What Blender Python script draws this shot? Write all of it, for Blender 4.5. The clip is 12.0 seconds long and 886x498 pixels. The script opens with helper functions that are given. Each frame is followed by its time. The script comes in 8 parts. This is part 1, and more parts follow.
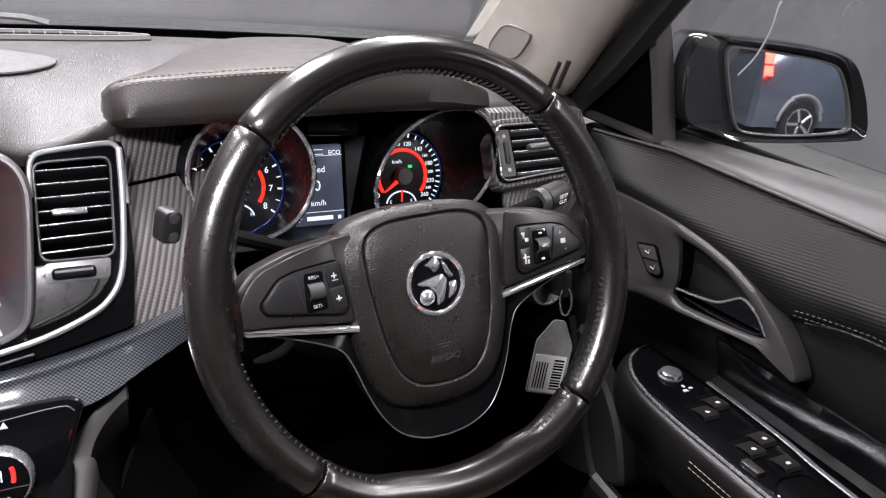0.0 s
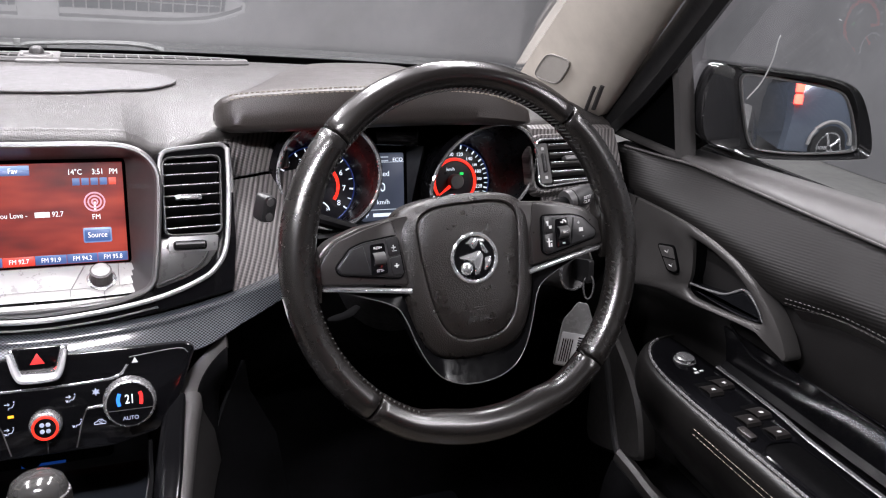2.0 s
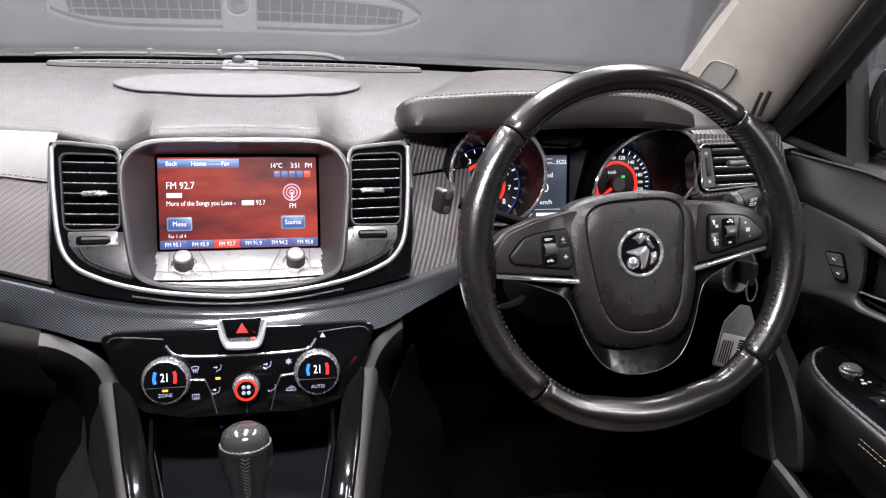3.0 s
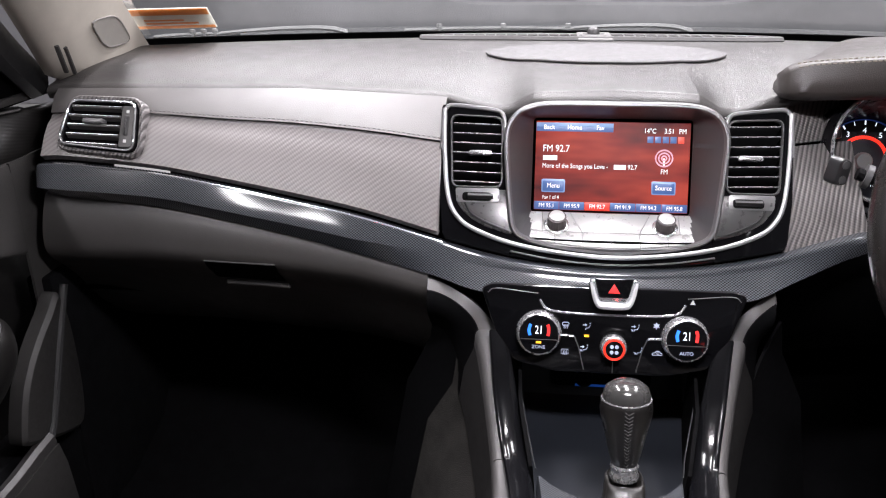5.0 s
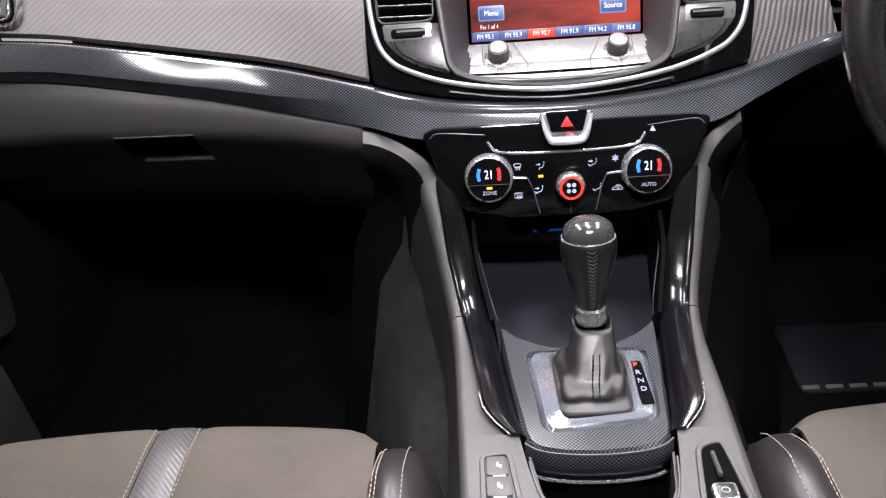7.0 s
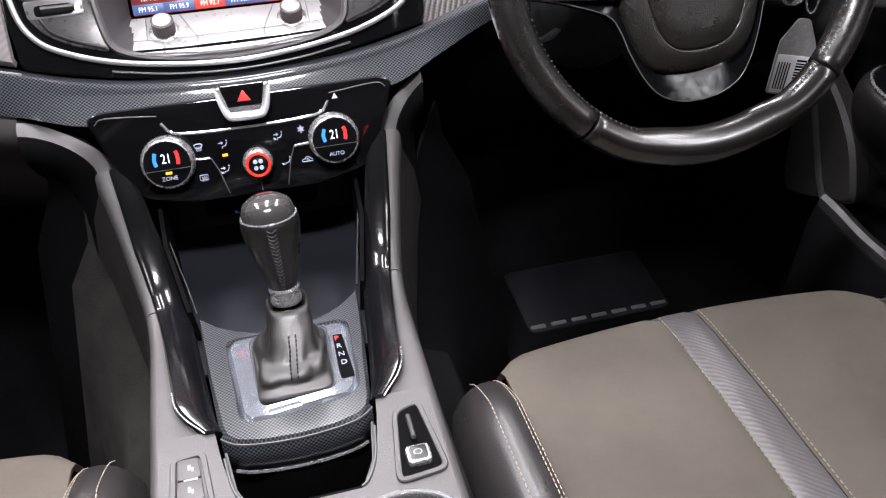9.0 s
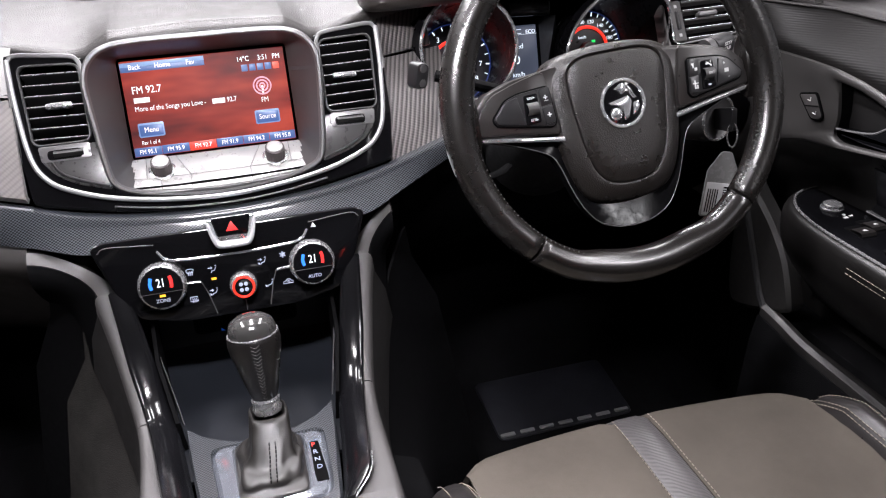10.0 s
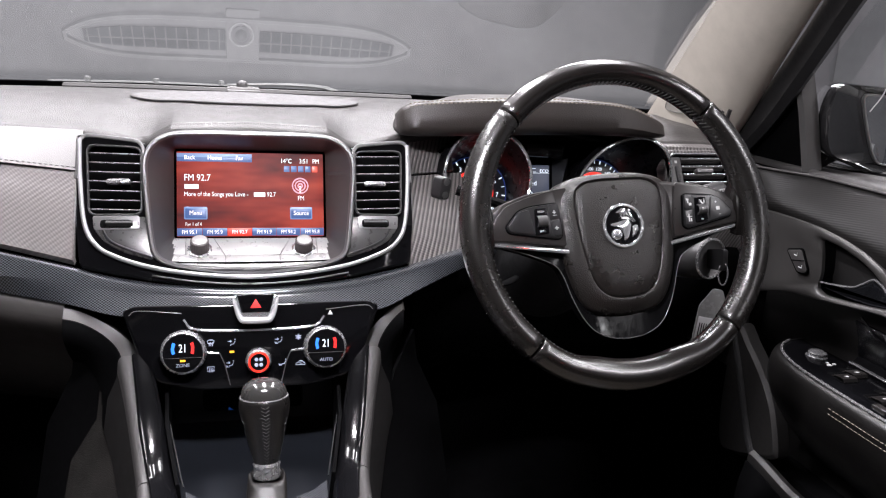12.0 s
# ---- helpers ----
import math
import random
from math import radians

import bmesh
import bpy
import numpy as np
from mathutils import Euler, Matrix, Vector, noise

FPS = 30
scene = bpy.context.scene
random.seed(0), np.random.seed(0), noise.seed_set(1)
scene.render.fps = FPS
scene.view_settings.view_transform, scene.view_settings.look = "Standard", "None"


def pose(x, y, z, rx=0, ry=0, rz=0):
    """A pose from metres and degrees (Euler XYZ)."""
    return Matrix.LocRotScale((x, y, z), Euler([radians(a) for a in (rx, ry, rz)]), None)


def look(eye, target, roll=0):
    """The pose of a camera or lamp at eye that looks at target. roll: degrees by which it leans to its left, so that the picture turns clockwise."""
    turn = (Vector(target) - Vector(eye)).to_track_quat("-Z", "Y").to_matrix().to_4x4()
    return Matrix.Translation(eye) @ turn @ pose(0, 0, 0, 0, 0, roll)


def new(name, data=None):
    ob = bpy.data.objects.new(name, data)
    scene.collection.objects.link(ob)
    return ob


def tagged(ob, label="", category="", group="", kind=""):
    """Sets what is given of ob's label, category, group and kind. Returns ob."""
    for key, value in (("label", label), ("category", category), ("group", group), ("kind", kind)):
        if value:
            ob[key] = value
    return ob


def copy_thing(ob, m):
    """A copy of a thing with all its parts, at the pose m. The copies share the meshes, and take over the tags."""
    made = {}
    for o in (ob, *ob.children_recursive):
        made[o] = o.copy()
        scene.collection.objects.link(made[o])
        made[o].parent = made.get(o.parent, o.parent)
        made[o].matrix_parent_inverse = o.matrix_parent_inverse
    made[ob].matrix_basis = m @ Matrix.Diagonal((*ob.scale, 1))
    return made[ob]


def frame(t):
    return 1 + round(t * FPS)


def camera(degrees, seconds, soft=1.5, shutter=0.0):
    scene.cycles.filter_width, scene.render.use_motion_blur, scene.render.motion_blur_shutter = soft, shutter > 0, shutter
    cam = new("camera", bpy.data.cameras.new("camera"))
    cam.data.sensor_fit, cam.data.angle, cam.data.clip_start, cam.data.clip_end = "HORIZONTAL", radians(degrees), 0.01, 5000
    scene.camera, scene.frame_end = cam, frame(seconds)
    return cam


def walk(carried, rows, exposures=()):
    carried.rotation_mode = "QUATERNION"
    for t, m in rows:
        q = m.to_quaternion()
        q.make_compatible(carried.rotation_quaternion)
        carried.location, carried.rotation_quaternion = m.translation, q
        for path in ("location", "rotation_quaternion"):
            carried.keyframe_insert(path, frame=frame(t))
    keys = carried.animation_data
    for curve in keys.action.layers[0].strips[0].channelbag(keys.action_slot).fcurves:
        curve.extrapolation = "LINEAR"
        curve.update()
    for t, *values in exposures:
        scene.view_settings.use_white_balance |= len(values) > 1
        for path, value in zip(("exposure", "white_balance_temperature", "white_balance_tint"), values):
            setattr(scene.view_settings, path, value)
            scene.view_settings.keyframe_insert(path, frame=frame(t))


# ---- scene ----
cam = camera(57.6, 12.0, soft=1.15)
PATH = [
    (0, (0.129, -0.687, 1.221), (1.008, 0.933, 0.446), 5.2),
    (0.5, (0.128, -0.702, 1.223), (1.011, 0.923, 0.46), 5.1),
    (1, (0.121, -0.73, 1.225), (1.001, 0.899, 0.469), 5.0),
    (1.5, (0.099, -0.782, 1.235), (0.929, 0.887, 0.511), 4.8),
    (2, (0.079, -0.839, 1.241), (0.823, 0.871, 0.519), 4.9),
    (2.5, (0.058, -0.874, 1.242), (0.631, 0.906, 0.532), 4.0),
    (4.5, (-0.055, -0.89, 1.211), (-0.06, 0.971, 0.478), 0.6),
    (5, (-0.089, -0.895, 1.211), (-0.305, 0.945, 0.459), -0.5),
    (5.5, (-0.122, -0.9, 1.209), (-0.535, 0.9, 0.44), -1.7),
    (6, (-0.126, -0.894, 1.203), (-0.617, 0.871, 0.401), -2.3),
    (6.5, (-0.096, -0.86, 1.176), (-0.468, 0.876, 0.256), -4.9),
    (7, (-0.079, -0.832, 1.158), (-0.197, 0.871, 0.115), -5.1),
    (7.5, (-0.069, -0.808, 1.134), (-0.007, 0.829, -0.014), -4.3),
    (7.7, (-0.065, -0.799, 1.135), (0.036, 0.804, -0.056), -4.0),
    (9.3, (0.023, -0.834, 1.159), (0.442, 0.783, 0.06), -2.5),
    (9.5, (0.025, -0.85, 1.17), (0.455, 0.793, 0.113), -2.7),
    (10, (0.011, -0.892, 1.195), (0.483, 0.829, 0.293), -2.3),
    (10.5, (0.001, -0.925, 1.197), (0.501, 0.851, 0.423), -1.8),
    (11, (-0.008, -0.953, 1.19), (0.5, 0.876, 0.558), 0.4),
    (11.5, (-0.016, -0.973, 1.164), (0.496, 0.875, 0.596), 2.6),
    (12, (-0.022, -0.98, 1.146), (0.481, 0.889, 0.64), 3.3),
]
walk(cam, [(t, look(eye, target, roll)) for t, eye, target, roll in PATH], [(0, 0.14), (5.0, 0.12), (6.5, 0.2), (7.5, 0.24), (9.5, 0.36), (10.0, 0.2), (11.0, 0.1), (12, 0.1)])

# ---- world and light ----
world = bpy.data.worlds.new("studio_air")
world.use_nodes = True
world.node_tree.nodes["Background"].inputs[0].default_value = (0.5, 0.53, 0.58, 1)
world.node_tree.nodes["Background"].inputs[1].default_value = 0.012
scene.world = world


def area_lamp(name, m, sx, sy, watts, colour=(1.0, 0.97, 0.93)):
    lamp = bpy.data.lights.new(name, "AREA")
    lamp.shape, lamp.size, lamp.size_y = "RECTANGLE", sx, sy
    lamp.energy, lamp.color = watts, colour
    ob = new(name, lamp)
    ob.matrix_world = m
    return ob


LAMP = (0.99, 0.945, 1.0)
# tube fittings under the studio ceiling, and the car's own roof lamps
TUBES = [(tx, ty, 0) for tx in (-1.3, 0.0, 1.3) for ty in (0.5, 1.72, 2.94)] + [(0.0, -3.4, 90), (2.6, -3.2, 90)]
# the rows beside the car run along it
SIDE_TUBES = [(sx, sy, 0) for sx in (-2.6, 2.6) for sy in (-2.1, -0.7)]
for tx, ty, turn in TUBES:
    area_lamp("tube_light", pose(tx, ty, 3.32, 0, 0, turn), 0.2, 1.15, 60, LAMP)
for tx, ty, turn in SIDE_TUBES:
    area_lamp("tube_light", pose(tx, ty, 3.32, 0, 0, turn), 0.22, 1.15, 38, LAMP)
for side in (-1, 1):
    area_lamp("map_light", look((side * 0.05, -0.48, 1.374), (side * 0.05, -0.36, 0.6)), 0.08, 0.055, 4.7, (0.98, 0.945, 1.0))


# ---- materials ----


def nodes_of(name):
    mat = bpy.data.materials.new(name)
    mat.use_nodes = True
    nt = mat.node_tree
    return mat, nt, nt.nodes["Principled BSDF"]


def setin(node, **kw):
    for key, value in kw.items():
        node.inputs[key.replace("_", " ")].default_value = value


def coords(nt, scale=(1, 1, 1), rot=(0, 0, 0)):
    tc = nt.nodes.new("ShaderNodeTexCoord")
    mp = nt.nodes.new("ShaderNodeMapping")
    mp.inputs["Scale"].default_value = scale
    mp.inputs["Rotation"].default_value = [radians(a) for a in rot]
    nt.links.new(tc.outputs["Object"], mp.inputs["Vector"])
    return mp.outputs["Vector"]


def noise_tex(nt, vec, scale, detail=4, rough=0.6):
    n = nt.nodes.new("ShaderNodeTexNoise")
    n.inputs["Scale"].default_value = scale
    n.inputs["Detail"].default_value = detail
    n.inputs["Roughness"].default_value = rough
    nt.links.new(vec, n.inputs["Vector"])
    return n.outputs["Fac"]


def ramp(nt, fac, stops):
    r = nt.nodes.new("ShaderNodeValToRGB")
    els = r.color_ramp.elements
    while len(els) < len(stops):
        els.new(0.5)
    for e, (p, c) in zip(els, stops):
        e.position, e.color = p, (*c, 1) if len(c) == 3 else c
    nt.links.new(fac, r.inputs["Fac"])
    return r.outputs["Color"]


def bump(nt, height, bsdf, strength=0.3, dist=0.001, after=None):
    b = nt.nodes.new("ShaderNodeBump")
    b.inputs["Strength"].default_value = strength
    b.inputs["Distance"].default_value = dist
    nt.links.new(height, b.inputs["Height"])
    if after is not None:
        nt.links.new(after, b.inputs["Normal"])
    nt.links.new(b.outputs["Normal"], bsdf.inputs["Normal"])
    return b.outputs["Normal"]


def tint(c, k):
    return tuple(min(1, v * k) for v in c)


def surface(name, colour, rough=0.5, metal=0.0, vary=0.15, scale=9.0, grain=0.0, grain_scale=900.0, coat=0.0, spec=0.5, rvary=0.08):
    """Plain painted, moulded or woven surface with soft stains and an optional fine grain."""
    mat, nt, b = nodes_of(name)
    vec = coords(nt)
    big = noise_tex(nt, vec, scale, 6)
    col = ramp(nt, big, [(0.3, tint(colour, 1 - vary)), (0.7, tint(colour, 1 + vary))])
    nt.links.new(col, b.inputs["Base Color"])
    fine = noise_tex(nt, vec, scale * 14, 3)
    rr = ramp(nt, fine, [(0.3, (max(0.02, rough - rvary),) * 3), (0.7, (min(1, rough + rvary),) * 3)])
    nt.links.new(rr, b.inputs["Roughness"])
    setin(b, Metallic=metal, Coat_Weight=coat, Coat_Roughness=0.05, Specular_IOR_Level=spec)
    if grain:
        g = noise_tex(nt, vec, grain_scale, 2)
        bump(nt, g, b, grain, 0.0006)
    return mat


def leather(name, colour, rough=0.42, pebble=420.0, strength=0.4, vary=0.12, wear=0.0, spec=0.5, depth=0.0004, rvary=0.06):
    """Grained leather or leather-look moulding: pebbles, creases and rubbed places."""
    mat, nt, b = nodes_of(name)
    vec = coords(nt)
    vor = nt.nodes.new("ShaderNodeTexVoronoi")
    vor.feature = "F1"
    vor.inputs["Scale"].default_value = pebble
    vor.inputs["Randomness"].default_value = 0.9
    nt.links.new(vec, vor.inputs["Vector"])
    big = noise_tex(nt, vec, 11, 6)
    nt.links.new(ramp(nt, big, [(0.3, tint(colour, 1 - vary)), (0.72, tint(colour, 1 + vary + wear))]), b.inputs["Base Color"])
    mid = noise_tex(nt, vec, 45, 5)
    nt.links.new(ramp(nt, mid, [(0.3, (rough - rvary,) * 3), (0.7, (rough + rvary,) * 3)]), b.inputs["Roughness"])
    bump(nt, vor.outputs["Distance"], b, strength, depth)
    setin(b, Specular_IOR_Level=spec)
    return mat


def woven(name, dark, light, cell, axes, gloss=0.5, coat=0.6, tall=1.0, lean=0):
    """Small chequer of a glossy carbon-look foil. axes: which world axes carry the chequer."""
    mat, nt, b = nodes_of(name)
    mp = nt.nodes.new("ShaderNodeMapping")
    mp.inputs["Scale"].default_value = tuple((1.0 / cell if a != "z" else 1.0 / (cell * tall)) if a in axes else 0.0 for a in "xyz")
    nt.links.new(coords(nt, rot=(lean, 0, 0)), mp.inputs["Vector"])
    vec = mp.outputs["Vector"]
    off = nt.nodes.new("ShaderNodeVectorMath")
    off.operation = "ADD"
    off.inputs[1].default_value = (0.5, 0.5, 0.5)
    nt.links.new(vec, off.inputs[0])
    ch = nt.nodes.new("ShaderNodeTexChecker")
    ch.inputs["Scale"].default_value = 1.0
    nt.links.new(off.outputs[0], ch.inputs["Vector"])
    nt.links.new(ramp(nt, ch.outputs["Fac"], [(0.0, dark), (1.0, light)]), b.inputs["Base Color"])
    bump(nt, ch.outputs["Fac"], b, 0.25, 0.0004)
    setin(b, Roughness=0.42, Coat_Weight=coat, Coat_Roughness=gloss * 0.4, Specular_IOR_Level=0.15)
    return mat


def ribbed(name, colour, pitch, across, rough=0.42, strength=0.5, contrast=0.16, spec=0.5):
    """Twill ribs pressed into soft vinyl. across: world direction from rib to rib."""
    mat, nt, b = nodes_of(name)
    vec = coords(nt)
    a = Vector(across).normalized()
    side = a.cross(Vector((0.3, -0.9, 0.2))).normalized()

    def wave(d, p):
        dot = nt.nodes.new("ShaderNodeVectorMath")
        dot.operation = "DOT_PRODUCT"
        dot.inputs[1].default_value = d * (2 * math.pi / p)
        nt.links.new(vec, dot.inputs[0])
        sn = nt.nodes.new("ShaderNodeMath")
        sn.operation = "SINE"
        nt.links.new(dot.outputs["Value"], sn.inputs[0])
        half = nt.nodes.new("ShaderNodeMath")
        half.operation = "MULTIPLY_ADD"
        half.inputs[1].default_value = half.inputs[2].default_value = 0.5
        nt.links.new(sn.outputs[0], half.inputs[0])
        return half.outputs[0]

    w = wave(a, pitch)
    w2 = wave(side, pitch * 0.55)
    big = noise_tex(nt, vec, 8, 5)
    mix = nt.nodes.new("ShaderNodeMix")
    mix.data_type = "RGBA"
    mix.blend_type = "MULTIPLY"
    mix.inputs["Factor"].default_value = 1.0
    nt.links.new(ramp(nt, w, [(0.1, tint(colour, 1 - contrast * 2)), (0.6, tint(colour, 1.0 + contrast * 0.4))]), mix.inputs["A"])
    nt.links.new(ramp(nt, big, [(0.3, (0.86,) * 3), (0.7, (1.0,) * 3)]), mix.inputs["B"])
    nt.links.new(mix.outputs["Result"], b.inputs["Base Color"])
    add = nt.nodes.new("ShaderNodeMath")
    add.operation = "MULTIPLY_ADD"
    add.inputs[1].default_value = 0.25
    nt.links.new(w2, add.inputs[0])
    nt.links.new(w, add.inputs[2])
    bump(nt, add.outputs[0], b, strength, 0.0007)
    setin(b, Roughness=rough, Specular_IOR_Level=spec)
    return mat


def glow(name, colour, strength=1.0):
    mat, nt, b = nodes_of(name)
    setin(b, Base_Color=(*tint(colour, 0.3), 1), Emission_Color=(*colour, 1), Emission_Strength=strength, Roughness=0.4)
    return mat


def pane_glass(name, tintc=(0.93, 0.96, 0.95), ior=1.5, gain=1.0):
    """Thin clear pane: passes light straight on, mirrors by Fresnel."""
    mat, nt, b = nodes_of(name)
    nt.nodes.remove(b)
    out = nt.nodes["Material Output"]
    fr = nt.nodes.new("ShaderNodeFresnel")
    fr.inputs["IOR"].default_value = ior
    tr = nt.nodes.new("ShaderNodeBsdfTransparent")
    tr.inputs["Color"].default_value = (*tintc, 1)
    gl = nt.nodes.new("ShaderNodeBsdfGlossy")
    gl.inputs["Roughness"].default_value = 0.0
    mul = nt.nodes.new("ShaderNodeMath")
    mul.operation, mul.use_clamp = "MULTIPLY", True
    mul.inputs[1].default_value = gain
    mx = nt.nodes.new("ShaderNodeMixShader")
    nt.links.new(fr.outputs[0], mul.inputs[0])
    nt.links.new(mul.outputs[0], mx.inputs[0])
    nt.links.new(tr.outputs[0], mx.inputs[1])
    nt.links.new(gl.outputs[0], mx.inputs[2])
    nt.links.new(mx.outputs[0], out.inputs["Surface"])
    return mat


M_ROOMWALL = surface("wall_paint", (0.14, 0.14, 0.147), 0.75, vary=0.18, scale=1.2)
M_ROOMFLOOR = surface("concrete_floor", (0.22, 0.22, 0.215), 0.45, vary=0.25, scale=1.5)
M_CEIL = surface("ceiling_paint", (0.3, 0.3, 0.3), 0.8, scale=1.0)
M_DASH = leather("dash_skin", (0.037, 0.0348, 0.034), 0.37, 620, 1.0)
M_HOOD = leather("hood_leather", (0.028, 0.0235, 0.0215), 0.42, 900, 0.5)
M_GLOVE = leather("glovebox_skin", (0.054, 0.0503, 0.049), 0.36, 900, 0.12, spec=0.7)
# near-black skin for the shaded flat of the console shoulder
M_SHADEDSKIN = leather("shaded_dash_skin", (0.004, 0.0038, 0.0037), 0.55, 800, 0.3, spec=0.06)
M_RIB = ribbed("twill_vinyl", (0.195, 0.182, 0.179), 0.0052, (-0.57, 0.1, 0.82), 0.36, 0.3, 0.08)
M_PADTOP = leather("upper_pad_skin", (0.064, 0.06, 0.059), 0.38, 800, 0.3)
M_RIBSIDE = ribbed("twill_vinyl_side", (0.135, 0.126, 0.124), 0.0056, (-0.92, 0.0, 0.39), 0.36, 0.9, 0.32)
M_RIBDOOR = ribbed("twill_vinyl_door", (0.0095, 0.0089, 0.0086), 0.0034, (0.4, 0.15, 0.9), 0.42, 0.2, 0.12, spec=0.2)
M_CARBON = woven("carbon_foil", (0.0025, 0.003, 0.004), (0.052, 0.057, 0.066), 0.0019, "xz", gloss=0.25, coat=1.0, tall=0.8, lean=32)
M_CARBONFLAT = woven("carbon_foil_flat", (0.004, 0.005, 0.006), (0.055, 0.059, 0.067), 0.0017, "xy", coat=0.45)
M_GLOSS = surface("piano_black", (0.003, 0.003, 0.0036), 0.08, vary=0.3, coat=0.1, spec=0.28, rvary=0.02)
M_BLACK = surface("black_plastic", (0.018, 0.018, 0.019), 0.45, vary=0.2, grain=0.25)
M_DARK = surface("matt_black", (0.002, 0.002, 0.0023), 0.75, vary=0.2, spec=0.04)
M_TRIMGLOSS = surface("console_gloss", (0.004, 0.004, 0.0047), 0.15, vary=0.3, coat=0.0, spec=0.6, rvary=0.03)
M_SURROUND = leather("handle_surround_skin", (0.04, 0.0382, 0.0374), 0.42, 1100, 0.35, spec=0.45)
M_GREY = leather("grey_trim_skin", (0.052, 0.0495, 0.049), 0.45, 1100, 0.45)
M_CHROME = surface("chrome", (0.85, 0.86, 0.88), 0.13, metal=0.88, vary=0.06, rvary=0.04)
M_BRIGHT = surface("bright_trim", (0.8, 0.8, 0.82), 0.16, metal=0.6, vary=0.05, rvary=0.04)
M_SATIN = surface("satin_metal", (0.5, 0.5, 0.51), 0.27, metal=0.82, vary=0.02, rvary=0.015)
M_SILVER = surface("silver_buttons", (0.34, 0.336, 0.332), 0.32, metal=0.2, vary=0.04)
M_FRAME = surface("frame_satin", (0.17, 0.168, 0.17), 0.42, metal=0.7, vary=0.03, rvary=0.02)
M_BEZEL = surface("bezel_grey", (0.062, 0.061, 0.062), 0.4, metal=0.3, vary=0.05, rvary=0.02)
M_WHEEL = leather("wheel_leather", (0.006, 0.0051, 0.0047), 0.25, 1500, 0.015, wear=0.6, spec=1.0, rvary=0.015)
M_WHEELPERF = leather("wheel_leather_grip", (0.0055, 0.0048, 0.0044), 0.27, 1300, 0.028, wear=0.6, spec=1.0, rvary=0.015)
M_AIRBAG = leather("airbag_skin", (0.0098, 0.0084, 0.0077), 0.3, 850, 0.85, spec=0.55, depth=0.0004)
M_LOWTRIM = surface("lower_trim_black", (0.003, 0.003, 0.0033), 0.14, vary=0.2, spec=0.08)
M_SPOKE = surface("spoke_satin", (0.022, 0.020, 0.0195), 0.3, metal=0.2, vary=0.08, rvary=0.03)
M_BUTTON = surface("button_black", (0.011, 0.011, 0.0118), 0.36, vary=0.15)
M_SUEDE = surface("suede_taupe", (0.08, 0.070, 0.059), 0.92, vary=0.16, scale=7, grain=0.5, grain_scale=1400, spec=0.15)
M_SEATL = leather("seat_leather", (0.022, 0.02, 0.02), 0.33, 600, 0.25)
M_RIBSEAT = ribbed("seat_twill", (0.088, 0.083, 0.084), 0.0045, (0.7, 0.7, 0.0), 0.36, 0.35, 0.12)
M_CLOTH = surface("pillar_cloth", (0.5, 0.465, 0.41), 0.85, vary=0.08, scale=20, grain=0.35, grain_scale=1100, spec=0.2)
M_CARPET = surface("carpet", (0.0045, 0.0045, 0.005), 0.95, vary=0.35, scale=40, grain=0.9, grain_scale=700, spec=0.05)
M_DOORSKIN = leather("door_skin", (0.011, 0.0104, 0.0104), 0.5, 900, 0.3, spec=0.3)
M_ARMREST = leather("armrest_leather", (0.0075, 0.007, 0.0068), 0.36, 800, 0.3, spec=0.4)
# paler copy of the carpet, for the console side that catches light
M_CARPETLIT = surface("lit_side_carpet", (0.017, 0.016, 0.015), 0.9, vary=0.35, scale=30, grain=0.8, grain_scale=800, spec=0.1)
M_KICK = surface("kick_plastic", (0.015, 0.0142, 0.0138), 0.5, vary=0.15, grain=0.4)
M_RUBBER = surface("rubber", (0.015, 0.015, 0.016), 0.6, vary=0.2)
M_STITCH = surface("pale_thread", (0.27, 0.235, 0.19), 0.8, vary=0.1)
M_STITCHD = surface("dark_thread", (0.026, 0.0255, 0.025), 0.8, vary=0.1)
M_WHITE = glow("white_print", (0.58, 0.63, 0.85), 0.5)
M_PRINT = surface("pale_print", (0.55, 0.55, 0.55), 0.6, vary=0.05)
M_BODY = surface("black_paint", (0.012, 0.012, 0.013), 0.12, vary=0.2, coat=0.8, rvary=0.04)
M_MIRROR = surface("mirror_silver", (0.86, 0.88, 0.9), 0.01, metal=1.0, vary=0.02, rvary=0.008)
M_GLASS = pane_glass("clear_pane")
M_WS = pane_glass("windscreen_glass", (0.86, 0.89, 0.88), 1.52, 2.5)
M_PALEGREY = surface("pale_grey_plastic", (0.22, 0.217, 0.214), 0.5, vary=0.1)
M_CHEEK = surface("cheek_satin", (0.06, 0.059, 0.059), 0.3, metal=0.3, vary=0.06)
M_MIDGREY = surface("mid_grey_plastic", (0.095, 0.093, 0.092), 0.5, vary=0.1)
M_HEADLINE = surface("headlining_cloth", (0.2, 0.192, 0.18), 0.9, vary=0.06, scale=15, grain=0.3)

# ---- building helpers ----


def thing(name, at, label, category, group="", kind=""):
    ob = new(name)
    ob.empty_display_size = 0.02
    ob.matrix_world = Matrix.Translation(at)
    return tagged(ob, label, category, group, kind)


def settle(bm, smooth=True, angle=38):
    bmesh.ops.recalc_face_normals(bm, faces=bm.faces)
    lim = radians(angle)
    for f in bm.faces:
        f.smooth = smooth
    for e in bm.edges:
        if len(e.link_faces) == 2 and e.calc_face_angle(0) > lim:
            e.smooth = False


